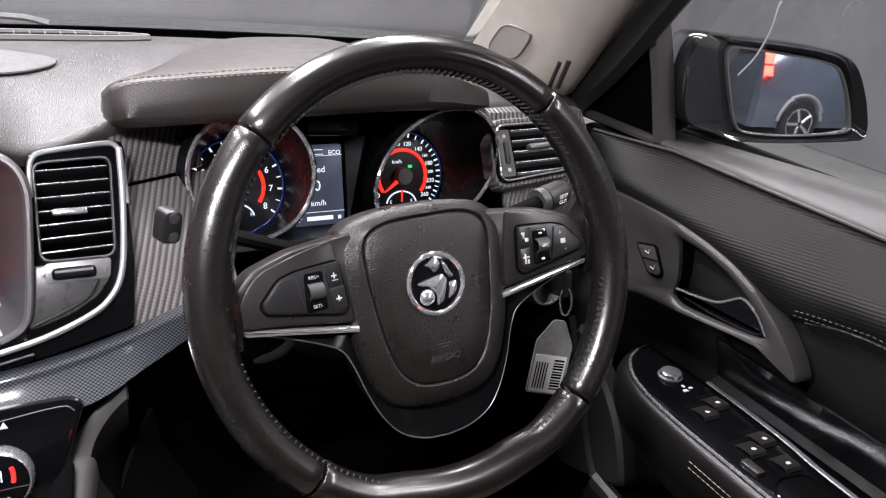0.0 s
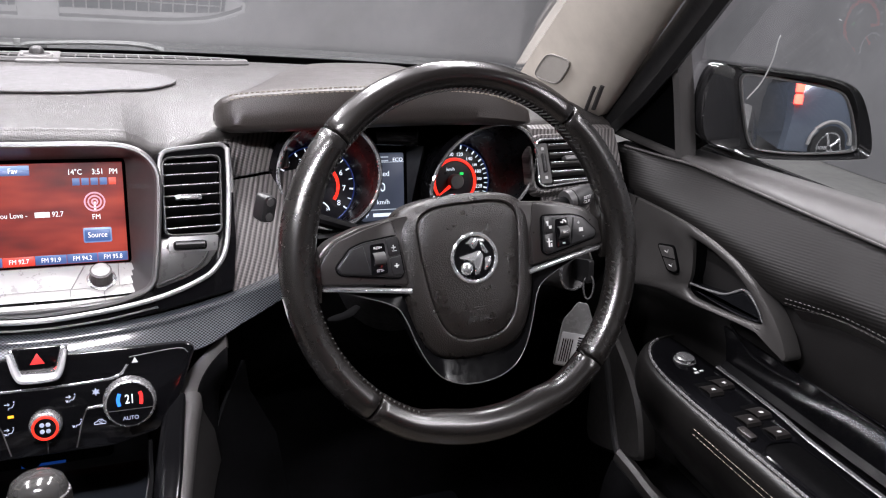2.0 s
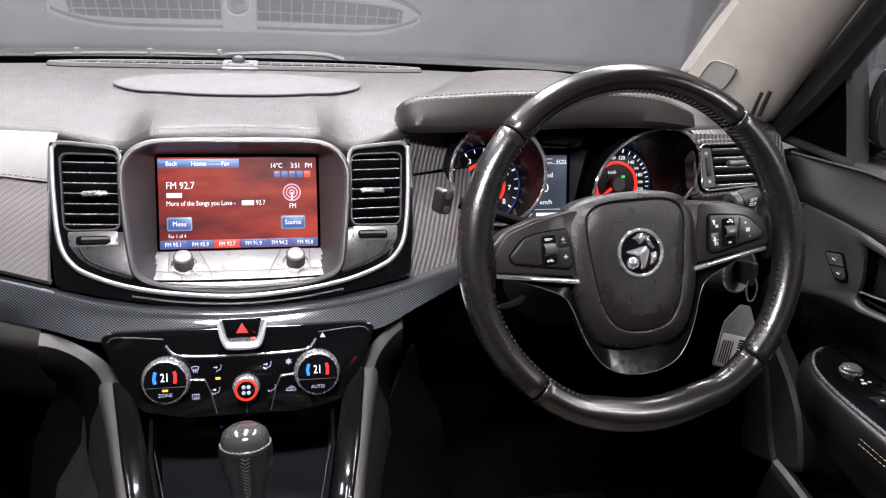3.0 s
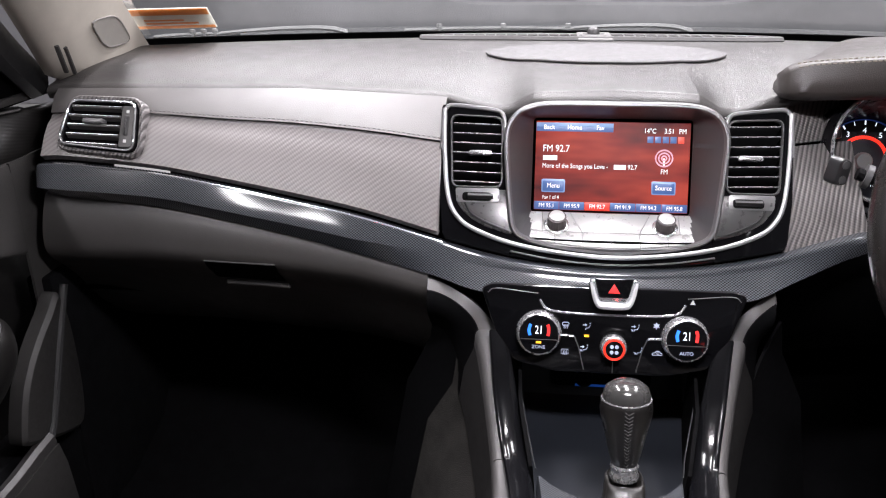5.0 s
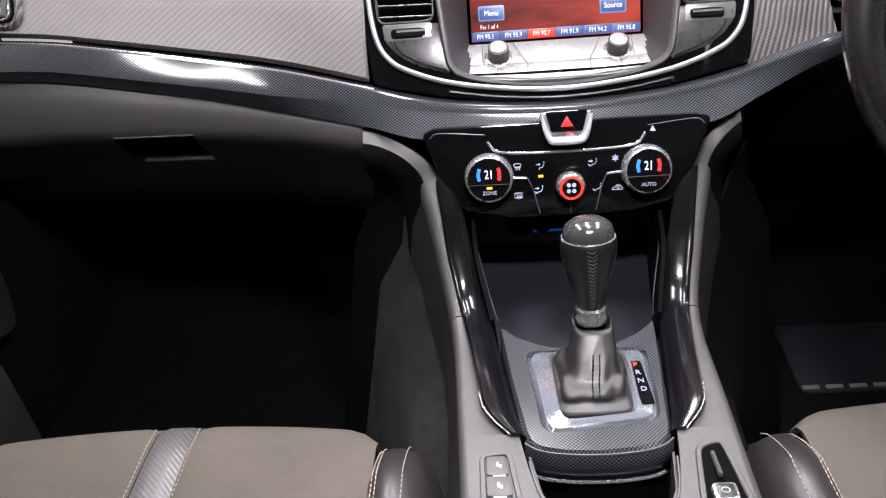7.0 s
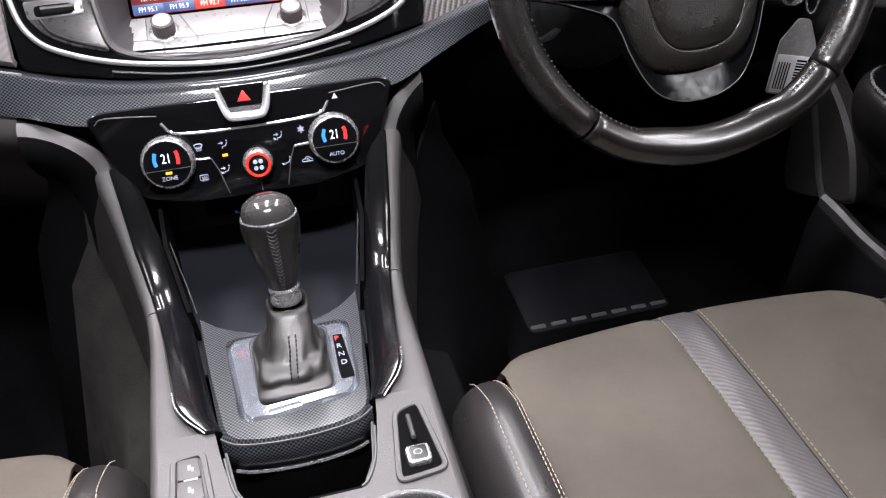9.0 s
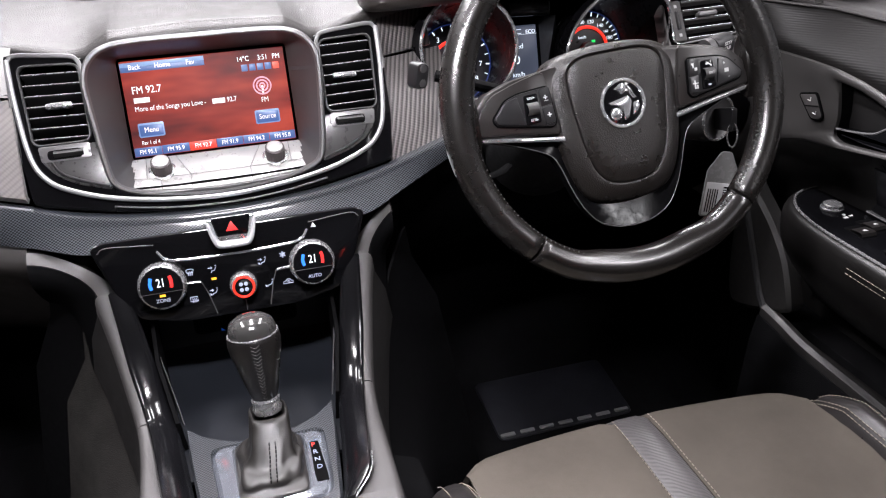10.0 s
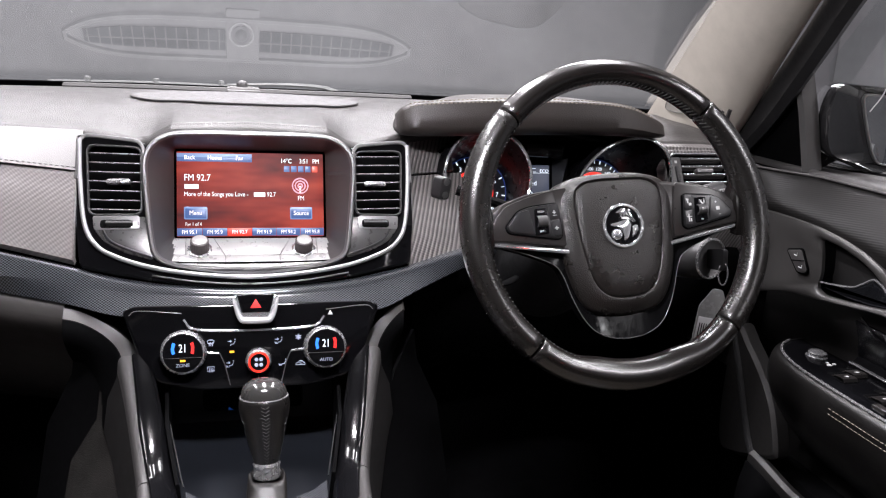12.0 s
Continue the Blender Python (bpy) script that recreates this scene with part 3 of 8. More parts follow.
for s in (-1, 1):
    pil = thing("front_pillar", (s * 0.7, 0.33, 1.03), "pale beige cloth-grained front pillar trim with a round speaker grille", "pillar trim", "front pillar trims")
    rings = []
    for k in range(15):
        f = k / 14
        a = Vector((0.712 - 0.115 * f, 0.385 - 0.53 * f, 1.015 + 0.365 * f))
        b = Vector((0.775 - 0.10 * f, 0.115 - 0.29 * f - 0.05 * f * f, 1.008 + 0.33 * f))
        mid = (a + b) / 2 + Vector((-0.022, -0.03, 0.0)) * (1 - 0.4 * f)
        out = (a + b) / 2 + Vector((0.06, 0.03, 0.02))
        q1 = a.lerp(mid, 0.55) + Vector((-0.006, -0.004, 0.004))
        edge = mid.lerp(b, 0.5)
        q2 = mid.lerp(b, 0.28) + Vector((-0.005, -0.005, 0.002))
        rings.append(flip([a, q1, mid, q2, edge, edge + Vector((0.03, 0.012, 0.006)), out], s))
    part("trim", loft(rings), M_CLOTH, pil, angle=60)

    def on_pillar(f, g, lift):
        a = Vector((0.712 - 0.115 * f, 0.385 - 0.53 * f, 1.015 + 0.365 * f))
        b = Vector((0.775 - 0.10 * f, 0.115 - 0.29 * f - 0.05 * f * f, 1.008 + 0.33 * f))
        mid = (a + b) / 2 + Vector((-0.022, -0.03, 0.0)) * (1 - 0.4 * f)
        p = a.lerp(mid, g * 2) if g < 0.5 else mid.lerp(b, g * 2 - 1)
        nrm = Vector((-0.75, -0.62, 0.25)).normalized()
        p = p + nrm * lift
        return (p.x * s, p.y, p.z)

    def squarish(t, k=4.0):
        c, q = math.cos(t), math.sin(t)
        m = (abs(c) ** k + abs(q) ** k) ** (-1 / k)
        return c * m, q * m

    loop = [on_pillar(0.152 + 0.062 * squarish(t)[1], 0.25 + 0.115 * squarish(t)[0], 0.0095) for t in np.linspace(0, 2 * math.pi, 32, endpoint=False)]
    part("grille_ring", sweep(loop, 0.0011, 6, closed=True), M_HEADLINE, pil, "pale seam round the pillar speaker")
    gl = bmesh.new()
    lv = [gl.verts.new(p) for p in loop]
    gl.faces.new(lv)
    part("grille", thicken(gl, 0.003), surface("speaker_cloth", (0.3, 0.285, 0.26), 0.8, grain=0.9, grain_scale=1500), pil, "fine beige speaker mesh")
    for k in range(2):
        part("slot", sweep([on_pillar(0.02 + 0.012 * k + 0.075 * f, 0.655 + 0.045 * k - 0.02 * f, 0.0065) for f in np.linspace(0, 1.6, 6)], 0.0034, 6, flat=0.5), M_GREY, pil, "dark demister slot")


# ---- another car parked behind, seen in the door mirror ----
pc = thing("parked_car", (3.0, -5.3, 0.0), "blue-grey car parked on the floor with a lit red tail lamp", "car")
PT = radians(-14)
PX, PY = Vector((math.cos(PT), math.sin(PT), 0)), Vector((-math.sin(PT), math.cos(PT), 0))


def pk(u, v, z):
    """u along the parked car from its tail, v across towards the near side."""
    return Vector((1.25, -5.0, 0)) + PX * u + PY * v + Vector((0, 0, z))


PAINT = surface("blue_grey_paint", (0.11, 0.13, 0.17), 0.2, metal=0.4, coat=0.6, vary=0.05)
rings = []
for u, zt, half in ((0.0, 1.05, 0.7), (0.06, 1.2, 0.8), (0.5, 1.24, 0.88), (1.6, 1.22, 0.9), (2.6, 1.1, 0.88), (3.2, 0.95, 0.8), (3.3, 0.75, 0.7)):
    rings.append([pk(u, v, z) for v, z in ((half - 0.04, 0.25), (half, 0.5), (half, zt - 0.15), (half - 0.08, zt), (-half + 0.08, zt), (-half, zt - 0.15), (-half, 0.5), (-half + 0.04, 0.25))])
part("body", loft(rings), PAINT, pc, angle=30)
cab = []
for u, zt, half in ((0.1, 1.2, 0.78), (0.35, 1.6, 0.66), (1.2, 1.7, 0.64), (1.9, 1.62, 0.64), (2.4, 1.15, 0.76)):
    cab.append([pk(u, v, z) for v, z in ((half + 0.02, 1.15), (half, zt - 0.04), (half - 0.08, zt), (-half + 0.08, zt), (-half, zt - 0.04), (-half - 0.02, 1.15))])
part("cabin", loft(cab), M_GLOSS, pc, "dark glazed cabin", angle=30)
TAILRED = glow("tail_red", (1.0, 0.06, 0.04), 9.0)
for z0_, h_ in ((0.92, 0.13), (1.08, 0.2)):
    part("tail_lamp", block(tuple(pk(0.06, 0.76, z0_)), tuple(pk(0.06, 0.76, z0_) + Vector((0.12, 0.14, h_))), 0.02), TAILRED, pc, "lit red tail lamp")
for u in (0.75, 2.65):
    for sv in (-1, 1):
        WPk = Plane(pk(u, sv * 0.86, 0.32), PX * -sv, (0, 0, 1))
        wh = part("wheel", lathe(WPk, [(0.05, -0.2), (0.3, -0.2), (0.325, -0.15), (0.325, 0.0), (0.3, 0.045), (0.22, 0.05)], 32), M_RUBBER, pc, "black tyre")
        part("rim", lathe(WPk, [(0.215, 0.0), (0.22, 0.056), (0.2, 0.05), (0.18, 0.02), (0.06, 0.035), (0.0005, 0.04)], 24), M_SATIN, wh, "bright wheel rim")
        for j in range(5):
            a = 2 * math.pi * j / 5
            part("spoke", sweep([WPk(0.03 * math.cos(a), 0.03 * math.sin(a), 0.05), WPk(0.2 * math.cos(a), 0.2 * math.sin(a), 0.05)], 0.024, 6), M_SATIN, wh)
        part("wheel_arch", sweep([WPk(0.37 * math.cos(t), 0.37 * math.sin(t), 0.03) for t in np.linspace(0.1, 3.04, 20)], 0.03, 6), M_PALEGREY, pc, "pale wheel arch edge")

# ---- dashboard ----
dash = thing("dashboard", (0, 0.2, 0.7), "dark grey soft-touch dashboard with twill pads and carbon-look trim", "dashboard")
LX = [-0.755, -0.6, -0.39, -0.2, -0.135, -0.118, -0.09, 0, 0.09, 0.118, 0.135, 0.19, 0.3, 0.45, 0.6, 0.755]
LY = [0.14, 0.135, 0.115, 0.08, 0.042, 0.03, 0.016, 0.012, 0.016, 0.03, 0.042, 0.08, 0.13, 0.13, 0.12, 0.14]
LZ = [1.004, 1.008, 1.014, 1.0135, 1.007, 1.01, 1.026, 1.03, 1.026, 1.01, 1.007, 1.0135, 1.03, 1.03, 1.012, 1.004]


def dash_top(x):
    """Profile of the dash top at x, from the glass to its front lip."""
    k = (abs(x) / 0.76) ** 2
    yb, zb = 0.478 - 0.125 * k, 1.026 - 0.004 * k
    yl, zl = np.interp(x, LX, LY), np.interp(x, LX, LZ)
    zc = 1.047 - 0.018 * k
    ym = yl + 0.6 * (yb - yl)
    yq = yl + 0.28 * (yb - yl)
    return [(x, yb, zb), (x, yb - 0.03, zb + 0.012), (x, ym, zc), (x, yq, zc - 0.35 * (zc - zl) * 0.6), (x, yl + 0.025, zl + 0.007), (x, yl + 0.008, zl + 0.003), (x, yl, zl - 0.004), (x, yl + 0.004, zl - 0.014)]


xs = sorted(set(list(np.linspace(-0.755, 0.755, 90)) + LX))
top = []
for x in xs:
    top.append([tuple(p) for p in smooth_path(dash_top(x), 4)])
part("top_skin", thicken(loft(top, closed=False), 0.006), M_DASH, dash, "dark grained upper skin", angle=70)


def top_z(x, y):
    """Height of the dash top over (x, y)."""
    pr = smooth_path(dash_top(x), 4)
    ps = sorted((p.y, p.z) for p in pr[:-6])
    return float(np.interp(y, [p[0] for p in ps], [p[1] for p in ps]))


# demister slot near the glass, with its grid and the light sensor
SLX = np.linspace(-0.268, 0.268, 39)


def slot_y(x, edge):
    w = 0.034 * (1 - (abs(x) / 0.275) ** 6)
    return 0.389 - 0.16 * x * x + edge * w


rimo = [(x, slot_y(x, 1)) for x in SLX] + [(x, slot_y(x, -1)) for x in reversed(SLX)]


def lift_ring(loop, dz, r=0.003):
    return sweep([(x, y, top_z(x, y) + dz) for x, y in loop], r, 6, closed=True)


slot = part("demister_rim", lift_ring(rimo, 0.002, 0.0052), M_MIDGREY, dash, "pale moulded rim of the demister slot")
tray_ = [[(x, slot_y(x, e), top_z(x, slot_y(x, e)) + 0.0015) for e in (-0.92, 0.92)] for x in SLX]
part("demister_tray", thicken(loft(tray_, closed=False), 0.001), M_MIDGREY, dash, "grey moulded demister tray")
for a_, b_ in ((-0.242, -0.031), (0.023, 0.242)):
    basin = [[(x, slot_y(x, e), top_z(x, slot_y(x, e)) + 0.0042) for e in (-0.52, 0.52)] for x in np.linspace(a_, b_, 20)]
    part("demister_slot", thicken(loft(basin, closed=False), 0.001), M_DARK, dash, "black open demister slot")
for x in np.linspace(-0.236, 0.236, 30):
    if abs(x + 0.004) < 0.034:
        continue
    ys = [slot_y(x, e) for e in np.linspace(-0.52, 0.52, 4)]
    part("grid_bar", sweep([(x, y, top_z(x, y) + 0.0055) for y in ys], 0.0011, 5), M_MIDGREY, dash)
for e in (0.05,):
    part("grid_bar", sweep([(x, slot_y(x, e), top_z(x, slot_y(x, e)) + 0.0055) for x in SLX if abs(x) < 0.24], 0.001, 5), M_MIDGREY, dash)
sz = top_z(0, 0.382)
part("sensor_bridge", plate(Plane((-0.004, 0.382, sz), (1, 0, 0), (0, 1, 0)), box_loop(-0.026, -0.043, 0.026, 0.04, 0.004), 0, 0.006, 0.002), M_MIDGREY, dash, "grey bridge under the light sensor")
part("light_sensor", lathe(Plane((-0.006, 0.377, sz + 0.006), (1, 0, 0), (0, 1, 0)), [(0.014, 0), (0.014, 0.002), (0.0095, 0.0035), (0.009, 0.008), (0.0065, 0.0115), (0.003, 0.013), (0.0003, 0.0132)], 24), M_BEZEL, dash, "small dark dome light sensor")
part("sensor_ring", sweep([(-0.006 + 0.0185 * math.cos(t), 0.377 + 0.0185 * math.sin(t), sz + 0.0075) for t in np.linspace(0, 2 * math.pi, 32, endpoint=False)], 0.0018, 6, closed=True), M_PALEGREY, dash, "pale ring round the sensor")

# centre speaker
spk = []
for t in np.linspace(0, 2 * math.pi, 48, endpoint=False):
    c, q = math.cos(t), math.sin(t)
    spk.append((0.158 * (abs(c) ** 0.9) * (1 if c > 0 else -1), 0.225 + 0.062 * q * (1.0 if q > 0 else 1.25) * (1 - 0.25 * c * c)))
rings_s = []
for f in (1.0, 0.94, 0.6, 0.25, 0.02):
    rings_s.append([(x * f, 0.225 + (y - 0.225) * f, top_z(x * f, 0.225 + (y - 0.225) * f) + 0.0035 + 0.002 * (1 - f)) for x, y in spk])
M_MESH = surface("speaker_mesh", (0.075, 0.073, 0.075), 0.5, vary=0.1, grain=1.0, grain_scale=1300)
part("speaker_grille", loft(rings_s), M_MESH, dash, "oval dark speaker mesh")
part("speaker_rim", lift_ring(spk, 0.0022, 0.0012), M_GREY, dash, "thin dark rim of the speaker")

# passenger side: twill pads, carbon-look strip, glovebox
SX = [-0.735, -0.7, -0.595, -0.48, -0.39, -0.29, -0.196]
STY = [0.112, 0.104, 0.092, 0.074, 0.06, 0.038, 0.014]
STZ = [0.975, 0.979, 0.982, 0.9805, 0.9805, 0.978, 0.973]
BX = [-0.735, -0.7, -0.565, -0.48, -0.37, -0.287, -0.196]
BY = [0.072, 0.062, 0.046, 0.026, 0.004, -0.016, -0.036]
BZ = [0.922, 0.926, 0.921, 0.9145, 0.9025, 0.893, 0.875]


def pas(x, ty, tz, tx=SX):
    return spline(tx, ty, x), spline(tx, tz, x)


padup, padlow, stitch_l = [], [], []
for x in np.linspace(-0.735, -0.196, 40):
    yl, zl = np.interp(x, LX, LY), np.interp(x, LX, LZ)
    ys, zs = pas(x, STY, STZ)
    yb, zb = pas(x, BY, BZ, BX)
    padup.append([(x, yl + 0.006, zl - 0.012), (x, yl - 0.003, zl + 0.001), (x, yl * 0.55 + ys * 0.45 - 0.004, zl * 0.55 + zs * 0.45 + 0.006), (x, ys - 0.0025, zs + 0.003), (x, ys + 0.001, zs + 0.0007)])
    ym, zm = (ys + yb) / 2 - 0.008, (zs + zb) / 2 + 0.004
    padlow.append([(x, ys + 0.002, zs + 0.0002), (x, ys - 0.0022, zs - 0.0008), (x, ys - 0.0042, zs - 0.004), (x, ys * 0.6 + ym * 0.4 - 0.003, zs * 0.6 + zm * 0.4), (x, ym, zm), (x, yb - 0.004, zb + 0.008), (x, yb + 0.004, zb)])
    stitch_l.append((x, ys - 0.0045, zs + 0.0065))
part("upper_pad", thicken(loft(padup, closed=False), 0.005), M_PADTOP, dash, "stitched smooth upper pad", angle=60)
part("lower_pad", thicken(loft(padlow, closed=False), 0.005), M_RIB, dash, "twill-textured lower pad", angle=60)
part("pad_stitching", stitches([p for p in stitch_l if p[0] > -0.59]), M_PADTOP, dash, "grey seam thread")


def strip_rows(xs, top_y, top_z_, low_y, low_z):
    """Trim strip with an upper facet that leans back and narrows towards the middle, over an upright lower face."""
    rows = []
    n = len(xs)
    for i, x in enumerate(xs):
        y0, z0, y1, z1 = top_y(x), top_z_(x), low_y(x), low_z(x)
        h = z0 - z1
        end = min(1.0, min(i, n - 1 - i) / 4)
        z0, z1 = z0 - 0.006 * (1 - end) ** 2, z1 + 0.006 * (1 - end) ** 2
        f = float(np.interp(-x, [0.0, 0.12, 0.3, 0.42, 0.6, 0.74], [0.16, 0.22, 0.46, 0.52, 0.55, 0.55]))
        lip = y0 - 0.004 - 0.006 * end
        ye = lip - 0.62 * h * f * (0.3 + 0.7 * end)
        zf = z0 - h * f
        yb = y1 - 0.007 * end
        rows.append([(x, y0 + 0.004, z0), (x, lip + 0.001, z0 + 0.0006), (x, lip - 0.0006, z0 - 0.0004), (x, (lip + ye) / 2 - 0.0006, (z0 + zf) / 2), (x, ye, zf), (x, ye - 0.0008, zf - 0.0016), (x, ye * 0.6 + yb * 0.4 - 0.001, zf * 0.6 + z1 * 0.4), (x, yb, z1 + 0.002), (x, y1 + 0.004, z1)])
    return rows


CX = [-0.745, -0.7, -0.565, -0.48, -0.37, -0.287, -0.196, -0.15, -0.09, 0.0, 0.09, 0.15, 0.196, 0.262, 0.31]
CTY = [0.072, 0.062, 0.046, 0.026, 0.004, -0.016, -0.036, -0.045, -0.054, -0.058, -0.054, -0.045, -0.036, -0.02, -0.01]
CTZ = [0.919, 0.923, 0.918, 0.912, 0.8995, 0.890, 0.8725, 0.862, 0.855, 0.851, 0.855, 0.862, 0.871, 0.886, 0.893]
CLY = [0.075, 0.066, 0.038, 0.018, -0.004, -0.024, -0.058, -0.075, -0.082, -0.083, -0.082, -0.075, -0.058, -0.025, -0.012]
CLZ = [0.875, 0.875, 0.875, 0.869, 0.8565, 0.845, 0.8365, 0.829, 0.826, 0.824, 0.826, 0.829, 0.845, 0.862, 0.87]
sx = sorted(set(list(np.linspace(-0.745, 0.31, 110)) + [-0.743, -0.739]))
rows = strip_rows(sx, lambda x: spline(CX, CTY, x), lambda x: spline(CX, CTZ, x), lambda x: spline(CX, CLY, x), lambda x: spline(CX, CLZ, x))
part("carbon_strip", thicken(loft(rows, closed=False), 0.003), M_CARBON, dash, "glossy chequered carbon-look trim strip", angle=24)
part("strip_edge", sweep([(x, spline(CX, CTY, x) - 0.008, spline(CX, CTZ, x) + 0.0006) for x in np.linspace(-0.71, -0.19, 50)], 0.0014, 8), M_CHROME, dash, "bright metal edge over the strip")


def glove_profile(x):
    """(dy, dz) of the glovebox lid below the strip: a sloping upper band, a rounded nose, then the undercut lid."""
    h = 0.062 * float(np.interp(x, [-0.73, -0.69, -0.51, -0.35, -0.28, -0.2], [1.05, 1.0, 0.74, 0.4, 0.3, 0.26]))
    band = [(-0.002 - 0.72 * h * (t - 0.48 * t * t), -h * t) for t in (0.0, 0.08, 0.3, 0.6, 0.85, 1.0)]
    e = band[-1][0]
    nose = [(e + 0.001, -h - 0.006), (e + 0.005, -h - 0.014), (e + 0.014, -h - 0.025), (e + 0.038, -h - 0.046), (e + 0.07, -h - 0.08), (e + 0.11, -h - 0.13), (e + 0.2, -h - 0.2), (e + 0.34, -h - 0.23)]
    return [(0.006, 0.002)] + band + nose


def glove_z(x, z, lift):
    """Point on the lid at x and height z, lifted towards the cabin."""
    y0, z0 = spline(CX, CLY, x), spline(CX, CLZ, x)
    pr = glove_profile(x)
    return (x, y0 + float(np.interp(z0 - z, [-d for _, d in pr], [d for d, _ in pr])) - lift, z)


glove = []
for x in np.linspace(-0.742, -0.205, 40):
    y0, z0 = spline(CX, CLY, x), spline(CX, CLZ, x)
    glove.append([(x, y0 + dy, z0 + dz) for dy, dz in glove_profile(x)])
gb = part("glovebox_lid", thicken(loft([[tuple(p) for p in smooth_path(r, 2)] for r in glove], closed=False), 0.006), M_GLOVE, dash, "dark grained glovebox lid", angle=70)
# the lid has no hollow here; a black sheet gives the recess its shade
part("handle_recess", thicken(loft([[glove_z(x, zt + (x + 0.5) * 0.05, 0.0012) for zt in (0.8145, 0.802, 0.79, 0.778)] for x in np.linspace(-0.5, -0.402, 8)], closed=False), 0.001), M_DARK, gb, "black sheet for the shaded finger recess of the glovebox")
part("handle_top", sweep([glove_z(x, 0.8155 + (x + 0.5) * 0.05, 0.0018) for x in np.linspace(-0.5, -0.402, 8)], 0.0011, 6), M_GREY, gb)
part("handle_lip", sweep([glove_z(x, 0.7735 + (x + 0.48) * 0.05, 0.009) for x in np.linspace(-0.484, -0.396, 8)], 0.0034, 8), M_GREY, gb, "grey pull lip of the glovebox")

# end pieces of the passenger pad round the side vent, and a near-black sheet for the shade under the dash
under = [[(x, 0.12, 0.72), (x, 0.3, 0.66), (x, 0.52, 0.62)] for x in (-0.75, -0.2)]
part("under_shade_sheet", thicken(loft(under, closed=False), 0.006), M_DARK, dash)

# driver side: twill panel between centre vent and dials, and round the side vent
tw = []
for x in np.linspace(0.19, 0.275, 8):
    k = (x - 0.19) / 0.085
    tw.append([(x, 0.094 + 0.03 * k, 1.016), (x, 0.064 + 0.045 * k, 0.99), (x, 0.048 + 0.045 * k, 0.969)])
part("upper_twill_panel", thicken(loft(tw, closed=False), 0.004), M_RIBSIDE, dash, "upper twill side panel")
tw = []
for x in np.linspace(0.19, 0.285, 8):
    k = (x - 0.19) / 0.095
    tw.append([(x, 0.047 + 0.043 * k, 0.9665), (x, 0.008 + 0.035 * k, 0.93), (x, -0.02 + 0.03 * k, 0.9), (x, -0.034 + 0.024 * k, 0.87 + 0.016 * k), (x, -0.038 + 0.024 * k, 0.856 + 0.016 * k)])
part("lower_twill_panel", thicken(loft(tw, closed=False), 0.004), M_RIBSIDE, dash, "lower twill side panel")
tw = []
for x in np.linspace(0.606, 0.745, 12):
    k = (x - 0.575) / 0.17
    tw.append([(x, 0.135, 1.014 - 0.008 * k), (x, 0.108 + 0.012 * k, 1.008 - 0.004 * k), (x, 0.092 + 0.012 * k, 0.985), (x, 0.062 + 0.012 * k, 0.94), (x, 0.048 + 0.02 * k, 0.91), (x, 0.06 + 0.02 * k, 0.88), (x, 0.1, 0.80)])
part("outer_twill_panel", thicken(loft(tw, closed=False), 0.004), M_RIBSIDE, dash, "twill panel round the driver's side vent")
# knee panel in near black: the shade below the dash sits in its colour
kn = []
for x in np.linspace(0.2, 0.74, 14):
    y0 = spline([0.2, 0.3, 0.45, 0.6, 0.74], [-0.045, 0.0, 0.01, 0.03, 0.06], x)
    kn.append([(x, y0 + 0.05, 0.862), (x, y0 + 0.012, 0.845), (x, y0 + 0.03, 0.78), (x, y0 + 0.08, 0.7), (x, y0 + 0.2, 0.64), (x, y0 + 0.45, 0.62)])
part("knee_panel", thicken(loft([[tuple(p) for p in smooth_path(r, 2)] for r in kn], closed=False), 0.006), M_DARK, dash, "panel under the steering column, blackened for the shade there", angle=60)

# binnacle hood
HX = [0.187, 0.192, 0.205, 0.25, 0.30, 0.34, 0.40, 0.47, 0.515, 0.55, 0.572, 0.58]
HF = [0.062, 0.048, 0.041, 0.036, 0.035, 0.035, 0.035, 0.036, 0.038, 0.044, 0.054, 0.068]
HT = [1.044, 1.054, 1.0615, 1.067, 1.0705, 1.0725, 1.0735, 1.0725, 1.067, 1.0545, 1.045, 1.036]
HB = [1.024, 1.0195, 1.018, 1.0195, 1.0215, 1.023, 1.025, 1.026, 1.0255, 1.024, 1.0235, 1.024]
HK = [0.08, 0.082, 0.092, 0.155, 0.24, 0.28, 0.29, 0.275, 0.20, 0.13, 0.095, 0.085]
hood, hst1, hst2 = [], [], []
for x in sorted(set(list(np.linspace(0.187, 0.58, 60)) + HX)):
    yf, zt, zb, yk = (spline(HX, tab, x) for tab in (HF, HT, HB, HK))
    h = zt - zb
    sec = [(x, yf + 0.026, zb), (x, yf + 0.012, zb + h * 0.06), (x, yf + 0.003, zb + h * 0.2), (x, yf, zb + h * 0.33), (x, yf + 0.003, zb + h * 0.62), (x, yf + 0.0065, zb + h * 0.9), (x, yf + 0.0085, zb + h * 0.975), (x, yf + 0.012, zt), (x, yf + 0.02, zt + 0.0008), (x, (yf + 0.02 + yk) / 2, zt - h * 0.06), (x, yk, zt - h * 0.24), (x, yk + 0.006, zt - h * 0.34), (x, yk + 0.012, zt - h * 0.6), (x, yk + 0.012, zb + 0.002), (x, (yf + yk) / 2, zb + 0.004)]
    hood.append(sec)
    if 0.2 < x < 0.56:
        hst1.append((x, yf + 0.0072, zb + h * 0.95))
        hst2.append((x, yf + 0.0145, zt + 0.0008))
part("binnacle_hood", loft(hood), M_HOOD, dash, "leather-wrapped hood over the dials", angle=40)
